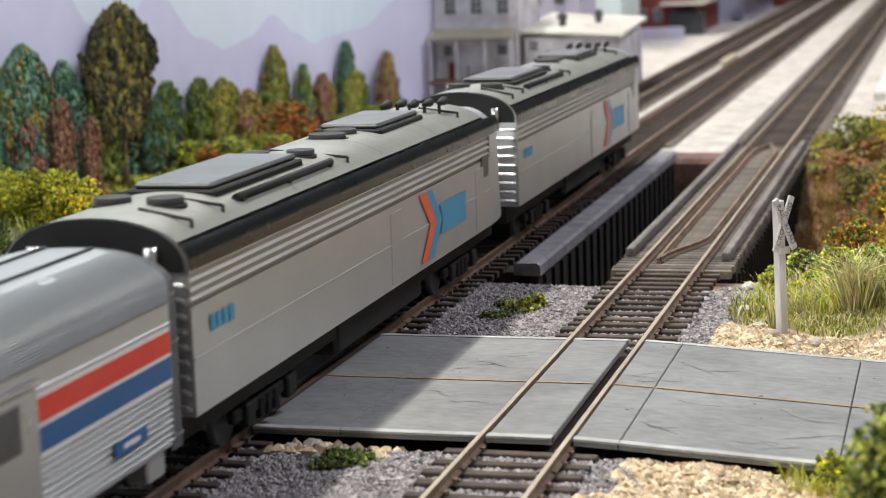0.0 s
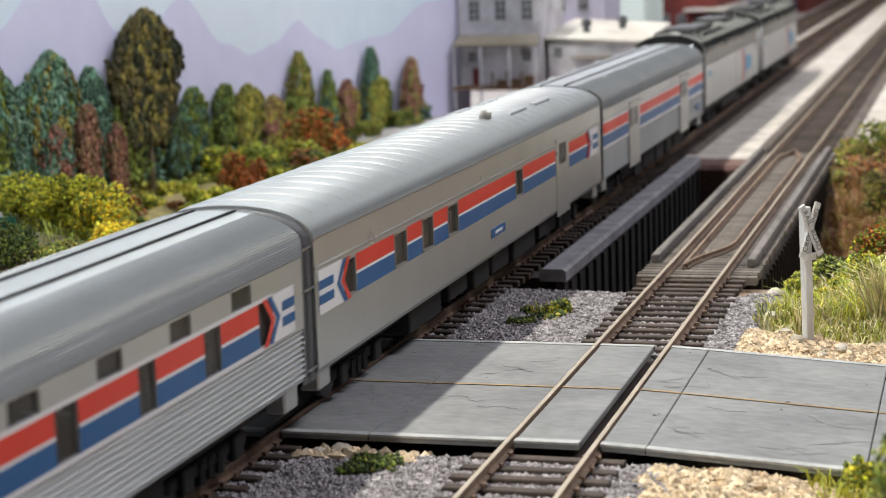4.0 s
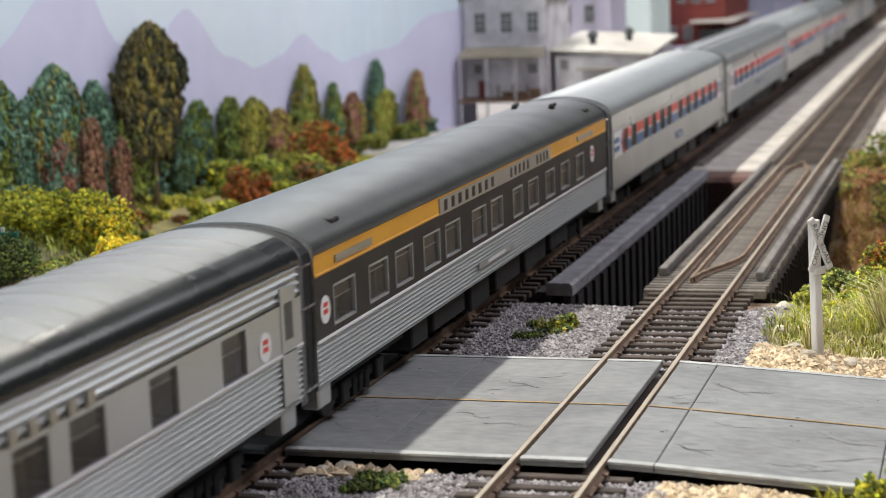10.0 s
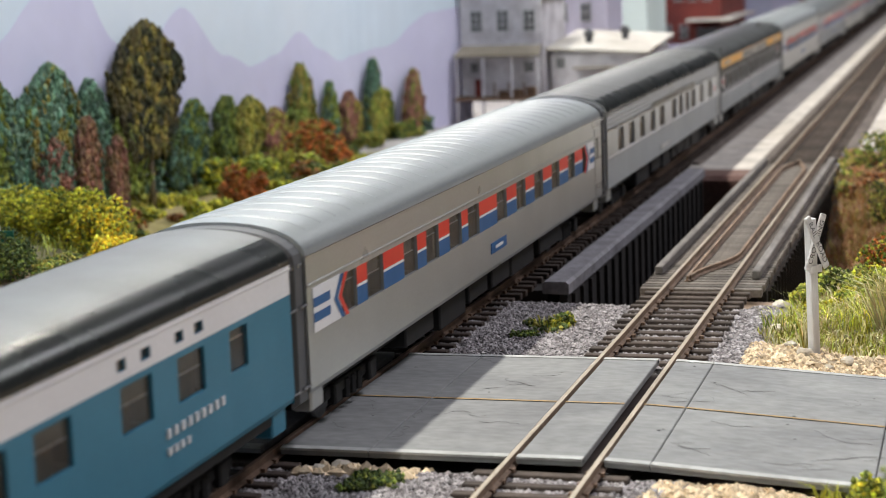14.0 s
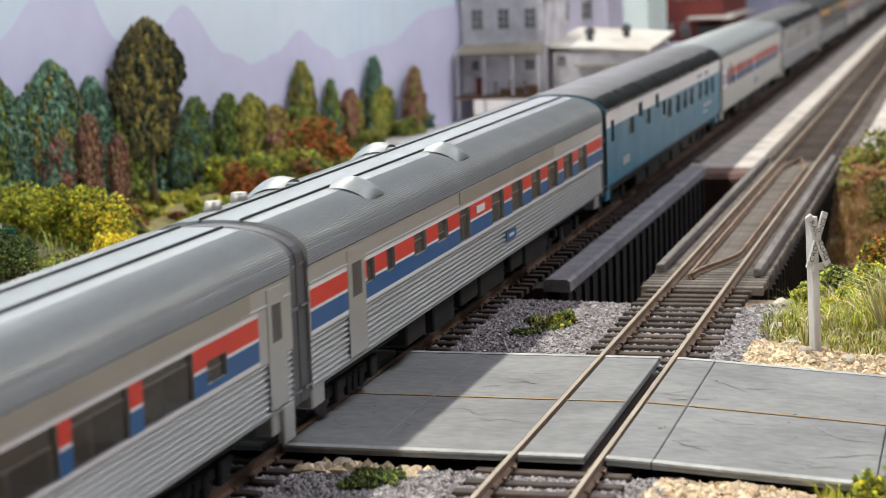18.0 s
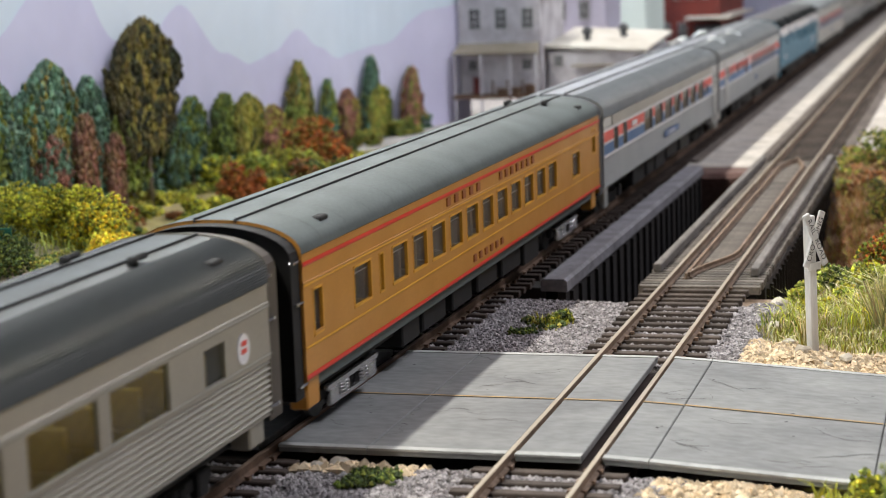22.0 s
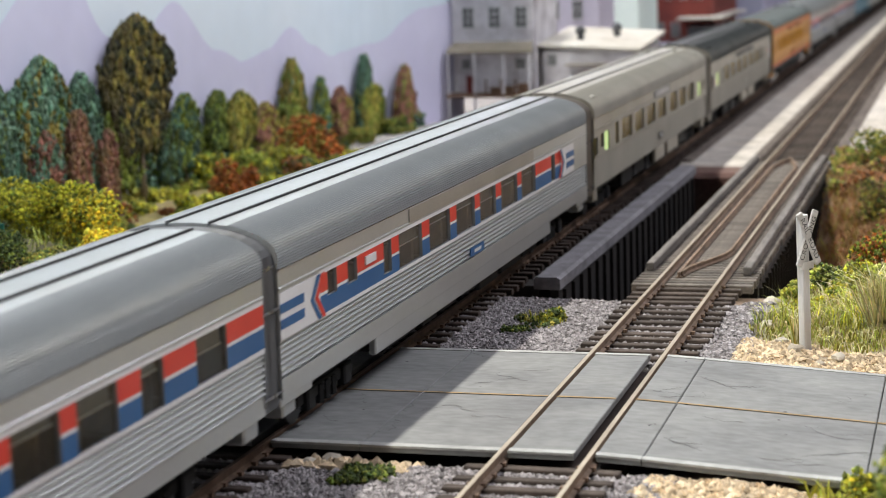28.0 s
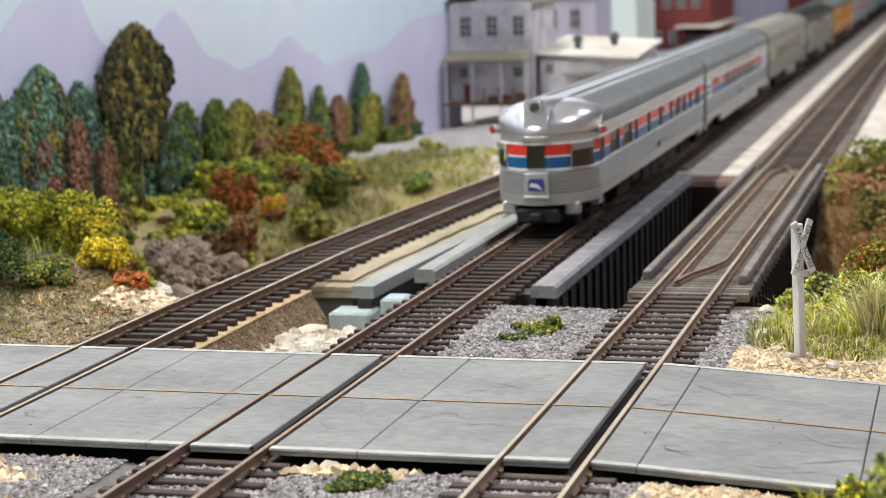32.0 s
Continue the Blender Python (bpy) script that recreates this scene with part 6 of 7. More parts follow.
                box(bm, min(s * HW, s * (HW + 0.00028)), max(s * HW, s * (HW + 0.00028)), y0, y1, zz0, zz1)
                part("letter_board", bm, M[mm], car)
        if letters:
            for y0, y1, n, zz0, zz1, mm in letters:
                for i in range(n):
                    yy = y0 + (y1 - y0) * (i + 0.15) / n
                    bm = bmesh.new()
                    box(bm, min(s * HW, s * (HW + 0.00036)), max(s * HW, s * (HW + 0.00036)), yy, yy + (y1 - y0) / n * (0.42 if n > 1 else 0.55), zz0, zz1)
                    part("letter_bar", bm, M[mm], car)
        if name_box:
            y0, y1, zz0, zz1, mm = name_box
            bm = bmesh.new()
            box(bm, min(s * HW, s * (HW + 0.00025)), max(s * HW, s * (HW + 0.00025)), y0, y1, zz0, zz1)
            nb = part("name_plate", bm, M[mm], car, "name plate with pale bars")
            bm = bmesh.new()
            zc = (zz0 + zz1) / 2
            box(bm, min(s * HW, s * (HW + 0.00035)), max(s * HW, s * (HW + 0.00035)), y0 + (y1 - y0) * 0.25, y1 - (y1 - y0) * 0.25, zc - 0.0004, zc + 0.0004)
            part("writing_bar", bm, M["white"], nb)
    # roof
    bm = bmesh.new()
    sweep(bm, roof_pts(roof), -h + tail, h, smooth=roof != "long")
    rf = part("roof", bm, M[roofmat], car)
    if tail:
        bm = bmesh.new()
        rp = [(-HW, 0.0350), (-HW, 0.0364)] + roof_pts("smooth", 26) + [(HW, 0.0364), (HW, 0.0350)]
        rings = [[bm.verts.new((x * 1.004, -h + tail + 0.0085 * (0.35 + 0.65 * min(1.0, (z - 0.0350) / 0.0095)), z + 0.0002)) for x, z in rp]]
        for i in range(19):
            a = math.pi / 2 * i / 18
            yy = -h + tail - tail * math.sin(a) ** 0.97 - 0.0002
            ch, cz = max(0.0, math.cos(a)) ** 0.97, max(0.0, math.cos(a)) ** 0.90
            rings.append([bm.verts.new((x * (1.018 * ch + 0.006), yy, 0.0350 + (z - 0.0348) * cz)) for x, z in rp])
        for r0, r1 in zip(rings, rings[1:]):
            for i in range(len(rp) - 1):
                bm.faces.new((r0[i], r0[i + 1], r1[i + 1], r1[i])).smooth = True
        part("roof_end", bm, M["tailsil"], rf, "smooth rounded roof end")
        bm = bmesh.new()
        box(bm, -0.0135, 0.0135, -h + tail + 0.002, -h + tail + 0.003, 0.0166, 0.0330)
        part("lounge_bulkhead", bm, M["seat"], car, "tan bulkhead behind the tail panes")
        bm = bmesh.new()
        strip(bm, [(0.0003, 0.03460), (0.0003, 0.03505)], extra, round_way)
        part("roof_gap", bm, M["black"], rf, "dark gap under the roof end")
    if roof == "ribs":
        rp = [(x, z) for x, z in roof_pts("smooth", 26) if z > ZE + 0.0036]
        bm = bmesh.new()
        a = [bm.verts.new((x, 0.0, z + 0.00001)) for x, z in rp]
        b = [bm.verts.new((x, 0.00055, z + 0.00030)) for x, z in rp]
        c = [bm.verts.new((x, 0.0011, z + 0.00001)) for x, z in rp]
        for r0, r1 in ((a, b), (b, c)):
            for i in range(len(rp) - 1):
                bm.faces.new((r0[i], r0[i + 1], r1[i + 1], r1[i])).smooth = True
        rib = finish("roof_rib", bm, M[roofmat])
        y = -h + 0.008
        while y < h - 0.006:
            again("roof_rib", rib, rf, pose(0, y, 0))
            y += 0.0093
    if seam:
        for x in (-0.0043, 0.0043):
            bm = bmesh.new()
            zz = min(roof_pts("smooth", 200), key=lambda q: abs(q[0] - x))[1]
            box(bm, x - 0.0002, x + 0.0002, -h + tail + (0.010 if tail else 0.0), h, zz - 0.0004, zz + 0.00045)
            part("roof_seam", bm, M["charcoal"], rf, "dark lengthwise roof seam")
    if roof == "panel":
        rp = [(x, z + 0.00014) for x, z in roof_pts("smooth", 26) if z > ZE + 0.0012]
        bm = bmesh.new()
        sweep(bm, rp, 0, 0.00035)
        joint = finish("roof_joint", bm, M["roofblk"])
        for k in range(18):
            again("roof_joint", joint, rf, pose(0, -h + 0.012 + k * 0.0162, 0))
    car_ends(car, h, M[roofmat], M[diam], M[lowmat], (1,) if tail else (-1, 1))
    for y, w in doors:
        side_door(car, y, w, base_z + 0.0012, ZE - 0.003, M[lowmat])
    # floor and seats seen through the panes
    bm = bmesh.new()
    box(bm, -HW + 0.001, HW - 0.001, -h + tail + 0.001, h - 0.001, 0.0150, 0.0165)
    part("car_floor", bm, M["cream" if tail else "inner"], car, "brown car floor")
    if wins:
        bm = bmesh.new()
        box(bm, -0.0045, 0.0045, 0, 0.0042, 0.0165, 0.0205, 0.0004)
        box(bm, -0.0045, 0.0045, 0, 0.0012, 0.0205, 0.0272, 0.0003)
        st = finish("seat", bm, M[seat_mat])
        y = -h + tail + 0.012
        while y < h - 0.016:
            again("seat", st, car, pose(0.0085, y, 0))
            again("seat", st, car, pose(-0.0085, y, 0))
            y += 0.0128
    if lit:
        bm = bmesh.new()
        box(bm, 0.0070, 0.0090, -h + 0.030, h - 0.030, 0.0345, 0.0351)
        part("ceiling_tube", bm, M["tubeglow"], car, "glowing ceiling tube")
    # underfloor gear
    rr = random.Random(len(bpy.data.objects))
    y = -0.075
    while y < 0.07:
        w = rr.uniform(0.012, 0.03)
        bm = bmesh.new()
        box(bm, -0.0148, 0.0148, y, y + w, rr.uniform(0.0035, 0.0055), base_z + 0.0005, 0.0004)
        part("equipment_box", bm, M["black"], car)
        y += w + rr.uniform(0.002, 0.008)
    bm = bmesh.new()
    box(bm, -0.0125, 0.0125, -h + 0.004 + tail * 0.6, h - 0.004, 0.0078, 0.0100)
    part("underframe", bm, M["black"], car)
    for s in (-1, 1):
        for a, b, zz in skirt:
            bm = bmesh.new()
            box(bm, min(s * (HW - 0.0001), s * (HW - 0.0018)), max(s * (HW - 0.0001), s * (HW - 0.0018)), a, b, zz, base_z + 0.0006, 0.0003)
            part("skirt", bm, M[lowmat], car)
    for y in (-h + 0.006 + tail, h - 0.006):
        for s in (-1, 1):
            bm = bmesh.new()
            box(bm, min(s * 0.0165, s * 0.0125), max(s * 0.0165, s * 0.0125), y - 0.0035, y + 0.0035, 0.0072, base_z + 0.0004, 0.0004)
            part("step_box", bm, M[lowmat], car)
    add_trucks(car, truck_y, trim)
    return car


def lit_set(wins, lit):
    return [wins[i] for i in lit]


def even(n, y0, y1, w):
    return [(y0 + (y1 - y0) * i / (n - 1) - w / 2, y0 + (y1 - y0) * i / (n - 1) + w / 2) for i in range(n)]


def roof_fan(bm, x, y, z, r):
    tube(bm, (x, y, z), (x, y, z + 0.0012), r, 16)
    tube(bm, (x, y, z + 0.0012), (x, y, z + 0.0016), r * 0.9, 16, r * 0.7)
    tube(bm, (x, y, z + 0.0016), (x, y, z + 0.0020), r * 0.3, 10)


def locomotive():
    car = empty("diesel_locomotive", "silver streamlined diesel locomotive with black roof edge", "locomotive", "passenger train")
    h = 0.1225
    hw = HW
    zb, ze, zt = 0.0140, 0.0405, 0.0486
    pts = roof_pts("smooth", 26, zt, ze)
    nose = 0.030
    rings = []
    prof = [(-hw, zb)] + [(-hw, zb + (ze - zb) * i / 6) for i in range(1, 6)] + pts + [(hw, ze - (ze - zb) * i / 6) for i in range(1, 6)] + [(hw, zb)]
    bm = bmesh.new()
    for u in [0.0, 0.15, 0.35, 0.55, 0.75, 0.9, 1.0]:
        y = h - nose + nose * math.sin(u * math.pi / 2)
        c = math.cos(u * math.pi / 2)
        top = zt - (zt - 0.033) * min(1.0, 1.5 * u) if u > 0.2 else zt - 0.010 * u
        ring = []
        for x, z in prof:
            zz = min(z, top)
            ring.append(bm.verts.new((x * (0.30 + 0.70 * max(0, c) ** 0.55), y - 0.006 * (zz - zb) / (ze - zb) * u, zz)))
        rings.append(ring)
    for a, b in zip(rings, rings[1:]):
        for i in range(len(prof) - 1):
            bm.faces.new((a[i], a[i + 1], b[i + 1], b[i])).smooth = True
    bm.faces.new(rings[-1])
    nz = part("nose", bm, M["silver"], car, "rounded silver nose")
    for k in range(5):
        bm = bmesh.new()
        tube(bm, (0.0120 - 0.0006 * k, h - 0.0085 + 0.0012 * k, 0.0150 + 0.0030 * k), (0.0105 - 0.0006 * k, h - 0.0065 + 0.0012 * k, 0.0170 + 0.0030 * k), 0.0011, 8)
        part("hose", bm, M["orangered"], nz, "short red air hose")
    for s in (-1, 1):
        bm = bmesh.new()
        sweep(bm, [(s * hw, zb), (s * hw, 0.0239), (s * (hw + 0.00018), 0.0240), (s * (hw + 0.00018), 0.0244), (s * hw, 0.0245), (s * hw, 0.0334)], -h, h - nose)
        part("side_panel", bm, M["silver"], car)
        bm = bmesh.new()
        sweep(bm, flute_pts(s, 0.0334, 0.0400, 4, hw + 0.0002), -h, h - nose)
        part("side_grille", bm, M["silver_d"], car, "horizontal side grille")
        bm = bmesh.new()
        rim = [(x * 1.012, z + 0.0003) for x, z in roof_pts("smooth", 60, zt, ze) if z < 0.0443 and x * s > 0]
        sweep(bm, sorted([(s * (hw + 0.0003), 0.0397)] + rim, key=lambda q: q[1]), -h, h - nose * 0.6, smooth=True)
        part("roof_edge", bm, M["edgeblk"], car, "black roof edge")
        for y in (0.0, 0.080):
            side_door(car, y, 0.009, 0.0150, 0.0318, M["silver"], (s,), False)
        bm = bmesh.new()
        box(bm, min(s * hw, s * (hw + 0.0002)), max(s * hw, s * (hw + 0.0002)), h - nose - 0.010, h - nose - 0.002, 0.0285, 0.0345)
        part("cab_window", bm, M["winframe"], car)
        # arrow
        x = s * (hw + 0.00030)
        yc = 0.026
        for off, w, mm in ((-0.0065, 0.0060, "orangered"), (-0.0003, 0.0052, "lightblue")):
            bm = bmesh.new()
            for za, zc in ((0.0155, 0.0241), (0.0241, 0.0327)):
                a, b = ((0.0, 0.0092) if za < 0.0215 else (0.0092, 0.0))
                bm.faces.new([bm.verts.new(q) for q in ((x, yc + off + a, za), (x, yc + off + a + w, za), (x, yc + off + b + w, zc), (x, yc + off + b, zc))])
            part("arrow", bm, M[mm], car, "painted arrow shape")
        bm = bmesh.new()
        bm.faces.new([bm.verts.new((x, yc + q, z)) for q, z in ((0.0120, 0.0201), (0.0380, 0.0201), (0.0380, 0.0279), (0.0120, 0.0279), (0.0146, 0.0241))])
        part("arrow_tail", bm, M["lightblue"], car, "blue tail of the arrow")
        for q in (-0.1148, -0.1118, -0.1088, -0.1058):
            bm = bmesh.new()
            bm.faces.new([bm.verts.new((x, q + a, z)) for a, z in ((0, 0.0276), (0.0023, 0.0276), (0.0023, 0.0305), (0, 0.0305))])
            part("number_bar", bm, M["lightblue"], car, "blue number bar")
    bm = bmesh.new()
    sweep(bm, [(x * 0.985, z + 0.0002) for x, z in pts if z > 0.0440], -h, h - nose, smooth=True)
    part("roof", bm, M["roofcream"], car, "pale grey-green roof")
    bm = bmesh.new()
    bm.faces.new([bm.verts.new((x * 0.99, -h + 0.0002, z)) for x, z in prof])
    part("end_wall", bm, M["silver"], car)
    bm = bmesh.new()
    bm.faces.new([bm.verts.new((x * 0.96, -h - 0.0004, z)) for x, z in [(-hw, 0.0395)] + [q for q in pts if q[1] > 0.0398] + [(hw, 0.0395)]])
    part("end_hood", bm, M["black"], car, "black arched end below the roof")
    for i in range(9):
        for s in (-1, 1):
            bm = bmesh.new()
            z = 0.0160 + i * 0.0027
            tube(bm, (s * 0.0098, -h - 0.0014, z), (s * 0.0166, -h - 0.0014, z), 0.0005, 6)
            for x in (0.0098, 0.0166):
                tube(bm, (s * x, -h - 0.0016, z), (s * x, -h + 0.0002, z - 0.0010), 0.0004, 5)
            part("ladder_rung", bm, M["chrome"], car, "bright ladder rung")
    bm = bmesh.new()
    for i in range(2):
        tube(bm, ((i * 2 - 1) * 0.011, -h - 0.001, 0.039), ((i * 2 - 1) * 0.011, -h - 0.001, 0.0440), 0.0013, 8)
    part("lift_ring", bm, M["chrome"], car)
    # roof gear
    for y0, y1, w, mm in ((-0.088, -0.040, 0.0080, "roofdark"), (0.020, 0.056, 0.0075, "roofdark")):
        bm = bmesh.new()
        box(bm, -w, w, y0, y1, zt + 0.0004, zt + 0.0017, 0.0005)
        hb = part("roof_hatch", bm, M[mm], car, "raised dark grey roof hatch")
        bm = bmesh.new()
        box(bm, -w - 0.0012, w + 0.0012, y0 - 0.0008, y1 + 0.0008, zt - 0.0016, zt + 0.0005, 0.0004)
        part("hatch_base", bm, M["black"], hb, "black hatch base")
    for x in (0.0122, -0.0122):
        bm = bmesh.new()
        tube(bm, (x, -0.086, 0.0472), (x, -0.030, 0.0472), 0.0009, 8)
        for y in (-0.084, -0.058, -0.032):
            box(bm, x - 0.0009, x + 0.0009, y - 0.0009, y + 0.0009, 0.0445, 0.0474)
        part("roof_pipe", bm, M["black"], car, "long black roof pipe")
    for x, y, rad in ((-0.0052, -0.103, 0.0040), (0.0052, -0.103, 0.0040), (-0.0040, -0.033, 0.0036), (0.0050, -0.029, 0.0036), (0.0, 0.004, 0.0052), (0.0, 0.014, 0.0046)):
        bm = bmesh.new()
        roof_fan(bm, x, y, zt - 0.0012, rad)
        tube(bm, (x, y, zt - 0.002), (x, y, zt + 0.0012), rad * 0.86, 16)
        part("roof_fan", bm, M["black"], car, "round black roof fan")
    for k, (x, y) in enumerate(((-0.004, 0.062), (-0.001, 0.066), (0.003, 0.064), (0.006, 0.068), (0.009, 0.072))):
        bm = bmesh.new()
        tube(bm, (x, y, zt - 0.0010 - 0.0002 * k), (x, y, zt + 0.0020), 0.0005, 6)
        tube(bm, (x, y - 0.001, zt + 0.0020), (x, y + 0.0055, zt + 0.0022), 0.0005, 8, 0.0013)
        part("air_horn", bm, M["black"], car, "black air horn")
    for y, x0, x1 in ((-0.096, 0.002, 0.0135), (-0.112, 0.004, 0.0140), (-0.022, -0.006, 0.0135), (0.076, 0.002, 0.0130)):
        bm = bmesh.new()
        zf = [z for xx, z in roof_pts("smooth", 60, zt, ze) if abs(xx - x1) < 0.0011][0]
        tube(bm, (x0, y, zt + 0.0003), (x1, y, zf + 0.0009), 0.00035, 6)
        tube(bm, (x1, y, zf - 0.0005), (x1, y, zf + 0.0010), 0.00035, 6)
        part("grab_iron", bm, M["black"], car)
    for y in (-0.060, 0.0, 0.045):
        rp = [(x * 0.99, z + 0.0003) for x, z in roof_pts("smooth", 40, zt, ze) if z > 0.0445]
        bm = bmesh.new()
        sweep(bm, rp, y, y + 0.0004)
        part("roof_joint", bm, M["roofgrn"], car)
    bm = bmesh.new()
    box(bm, -0.0135, 0.0135, -0.034, 0.034, 0.0045, 0.0140, 0.0012)
    part("fuel_tank", bm, M["black"], car)
    bm = bmesh.new()
    box(bm, -0.013, 0.013, -h + 0.002, h - 0.012, 0.0085, 0.0142)
    part("underframe", bm, M["black"], car)
    add_trucks(car, 0.076, axles=(-0.0155, 0.0, 0.0155))
    return car


TRAIN = []


SMOOTH_WINS = [(-0.1262, -0.1158), (-0.1090, -0.0978), (-0.0827, -0.0722), (-0.0648, -0.0543), (-0.0448, -0.0337), (-0.0276, -0.0165), (0.0020, 0.0128), (0.0242, 0.0350), (0.0460, 0.0572), (0.0690, 0.0798),
               (0.0925, 0.1025), (0.1148, 0.1210)]


def build_train():
    TRAIN.append(locomotive())
    TRAIN.append(copy_thing(TRAIN[0], Matrix()))
    # 3 short baggage car
    c = coach("short silver fluted baggage car with red and blue stripes", [], stripes=[(-0.1235, -0.0735), (-0.0490, 0.0520), (0.0765, 0.1235)], half=0.1236, truck_y=0.088, name_box=(0.1000, 0.1120, 0.0158, 0.0182, "blue"))
    for y, w in ((-0.0617, 0.0225), (0.0640, 0.0240)):
        side_door(c, y, w, 0.0098, 0.0335, M["silver2"], win=False)
        for s in (-1, 1):
            for o in (-0.0070, 0.0030):
                bm = bmesh.new()
                box(bm, min(s * HW, s * (HW + 0.0004)), max(s * HW, s * (HW + 0.0004)), y + o - 0.0035, y + o + 0.0035, 0.0252, 0.0320)
                part("door_window", bm, M["winframe"], c)
        for s in (-1, 1):
            bm = bmesh.new()
            box(bm, min(s * HW, s * (HW + 0.0009)), max(s * HW, s * (HW + 0.0009)), y - w / 2, y + w / 2, 0.0340, 0.0345)
            part("rain_strip", bm, M["chrome"], c)
    for i, y in enumerate((-0.075, -0.035, 0.012, 0.058, 0.098)):
        for x in (-0.0105, 0.0085):
            bm = bmesh.new()
            bmesh.ops.create_uvsphere(bm, u_segments=12, v_segments=8, radius=1.0)
            bmesh.ops.transform(bm, matrix=Matrix.LocRotScale((x, y, 0.0434), None, (0.0022, 0.0042, 0.0014)), verts=bm.verts)
            part("roof_vent", bm, M["roofsil"], c, "small oval roof vent")
    TRAIN.append(c)
    # 4 baggage dormitory
    c = coach("smooth silver baggage dormitory car with red and blue stripes", [(-0.1288, -0.1205), (-0.0934, -0.0838), (-0.0715, -0.0621), (-0.0492, -0.0396), (0.0214, 0.0301)],
              lower="smooth", lowmat="silver2", bandmat="silver2", upmat="silver2", roof="ribs", seam=False, stripes=[(-0.1290, 0.0739), (0.0932, 0.1250)], chev=[(-0.1290, -1, -0.0150), (0.1250, 1, 0.0150)],
              name_box=(-0.0075, 0.0075, 0.0165, 0.0188, "blue"), frame_mat="silver_d")
    side_door(c, 0.0835, 0.0185, 0.0100, 0.0345, M["silver2"], win=False)
    for o in (-0.0035, 0.0, 0.0035):
        bm = bmesh.new()
        box(bm, HW, HW + 0.0004, 0.0835 + o - 0.0012, 0.0835 + o + 0.0012, 0.0262, 0.0325)
        part("door_window", bm, M["winframe"], c)
    for x, y in ((0.0085, 0.060), (0.0085, 0.092), (-0.0085, 0.060), (-0.0085, 0.092)):
        bm = bmesh.new()
        box(bm, x - 0.0012, x + 0.0012, y - 0.010, y + 0.010, 0.0430, 0.0450, 0.0003)
        part("roof_vent", bm, M["roofsil"], c, "long low roof vent")
    bm = bmesh.new()
    tube(bm, (0.006, 0.032, 0.0445), (0.006, 0.032, 0.0478), 0.0016, 10, 0.0010)
    tube(bm, (0.006, 0.0352, 0.0445), (0.006, 0.0352, 0.0468), 0.0014, 10)
    part("chimney_vent", bm, M["silver_d"], c, "small round roof stack")
    TRAIN.append(c)
    # 5 sleeping car with two rows of panes
    lo = [(-0.1160, -0.1046), (-0.0909, -0.0799), (-0.0661, -0.0553), (-0.0415, -0.0303), (-0.0087, -0.0010), (0.0185, 0.0259), (0.0441, 0.0513), (0.0717, 0.0781), (0.0977, 0.1048), (0.1227, 0.1295)]
    up = [(-0.0218, -0.0128), (0.0045, 0.0138), (0.0311, 0.0402), (0.0580, 0.0666), (0.0842, 0.0926), (0.1103, 0.1195)]
    TRAIN.append(coach("fluted silver sleeping car with staggered panes and stripes", lo + [(a, b, 0.0322, 0.0358) for a, b in up], band=(0.0225, 0.0362), stripes=[(-0.1160, 0.1295)], doors=[(-0.1370, 0.0115)],
                       chev=[(-0.1160, -1, -0.0125), (0.1295, 1, 0.0110)], board=[(-0.1180, -0.0295, 0.0328, 0.0361, "silver_d")], name_box=(-0.0150, 0.0150, 0.0178, 0.0196, "blue"), upper_flute=1))
    # 6 smooth coach
    def smooth_coach():
        return coach("smooth silver coach with ribbed roof and red and blue stripes", SMOOTH_WINS, lower="smooth", lowmat="silver2", bandmat="silver2", upmat="silver2", roof="ribs", seam=False,
                     stripes=[(-0.1262, 0.1210)], chev=[(-0.1262, -1, -0.0165), (0.1210, 1, 0.0120)], name_box=(-0.0060, 0.0105, 0.0160, 0.0188, "blue"), blinds=True, doors=[(0.1385, 0.0080)])
    TRAIN.append(smooth_coach())
    vestibule_trim(TRAIN[-1])
    # 7 black and yellow
    w7 = [(-0.1354, -0.1218), (-0.1128, -0.0995), (-0.0942, -0.0810), (-0.0727, -0.0589), (-0.0543, -0.0410), (-0.0297, -0.0156), (-0.0106, 0.0017), (0.0135, 0.0247), (0.0316, 0.0438), (0.0532, 0.0654), (0.0741, 0.0864), (0.0964, 0.1085)]
    w7 = [(*w, 0.0228, 0.0311) for w in w7]
    c = coach("black and yellow sleeping car with fluted silver lower side", w7, bandmat="charcoal", upmat="yellow", roofmat="roofdark", roof="smooth", frame_mat="silver", seam=False, diam="black",
              band=(0.0212, 0.0340), lines=[(0.0208, 0.0008, "white")], board=[(-0.0589, 0.0600, 0.0340, 0.0380, "silver_d")], letters=[(-0.0560, -0.0050, 8, 0.0347, 0.0373, "charcoal"), (0.0095, 0.0340, 5, 0.0347, 0.0373, "charcoal"), (0.0410, 0.0580, 4, 0.0347, 0.0373, "charcoal"), (-0.140, -0.098, 1, 0.0353, 0.0368, "steel"), (0.092, 0.135, 1, 0.0353, 0.0368, "steel")],
              name_box=(-0.0250, 0.0110, 0.0150, 0.0168, "silver2"), blinds=True)
    emblem(c, -0.1405, 0.0270)
    emblem(c, 0.1215, 0.0290)
    vent_pair(c, "black")
    TRAIN.append(c)
    # 8 fluted with a black roof
    w8 = [(-0.125, -0.114), (-0.1035, -0.0925), (-0.0803, -0.0696), (-0.0570, -0.0458), (-0.0344, -0.0228), (-0.0025, 0.0087), (0.0157, 0.0260), (0.0353, 0.0456), (0.0517, 0.0630), (0.0783, 0.0890), (0.1071, 0.1181)]
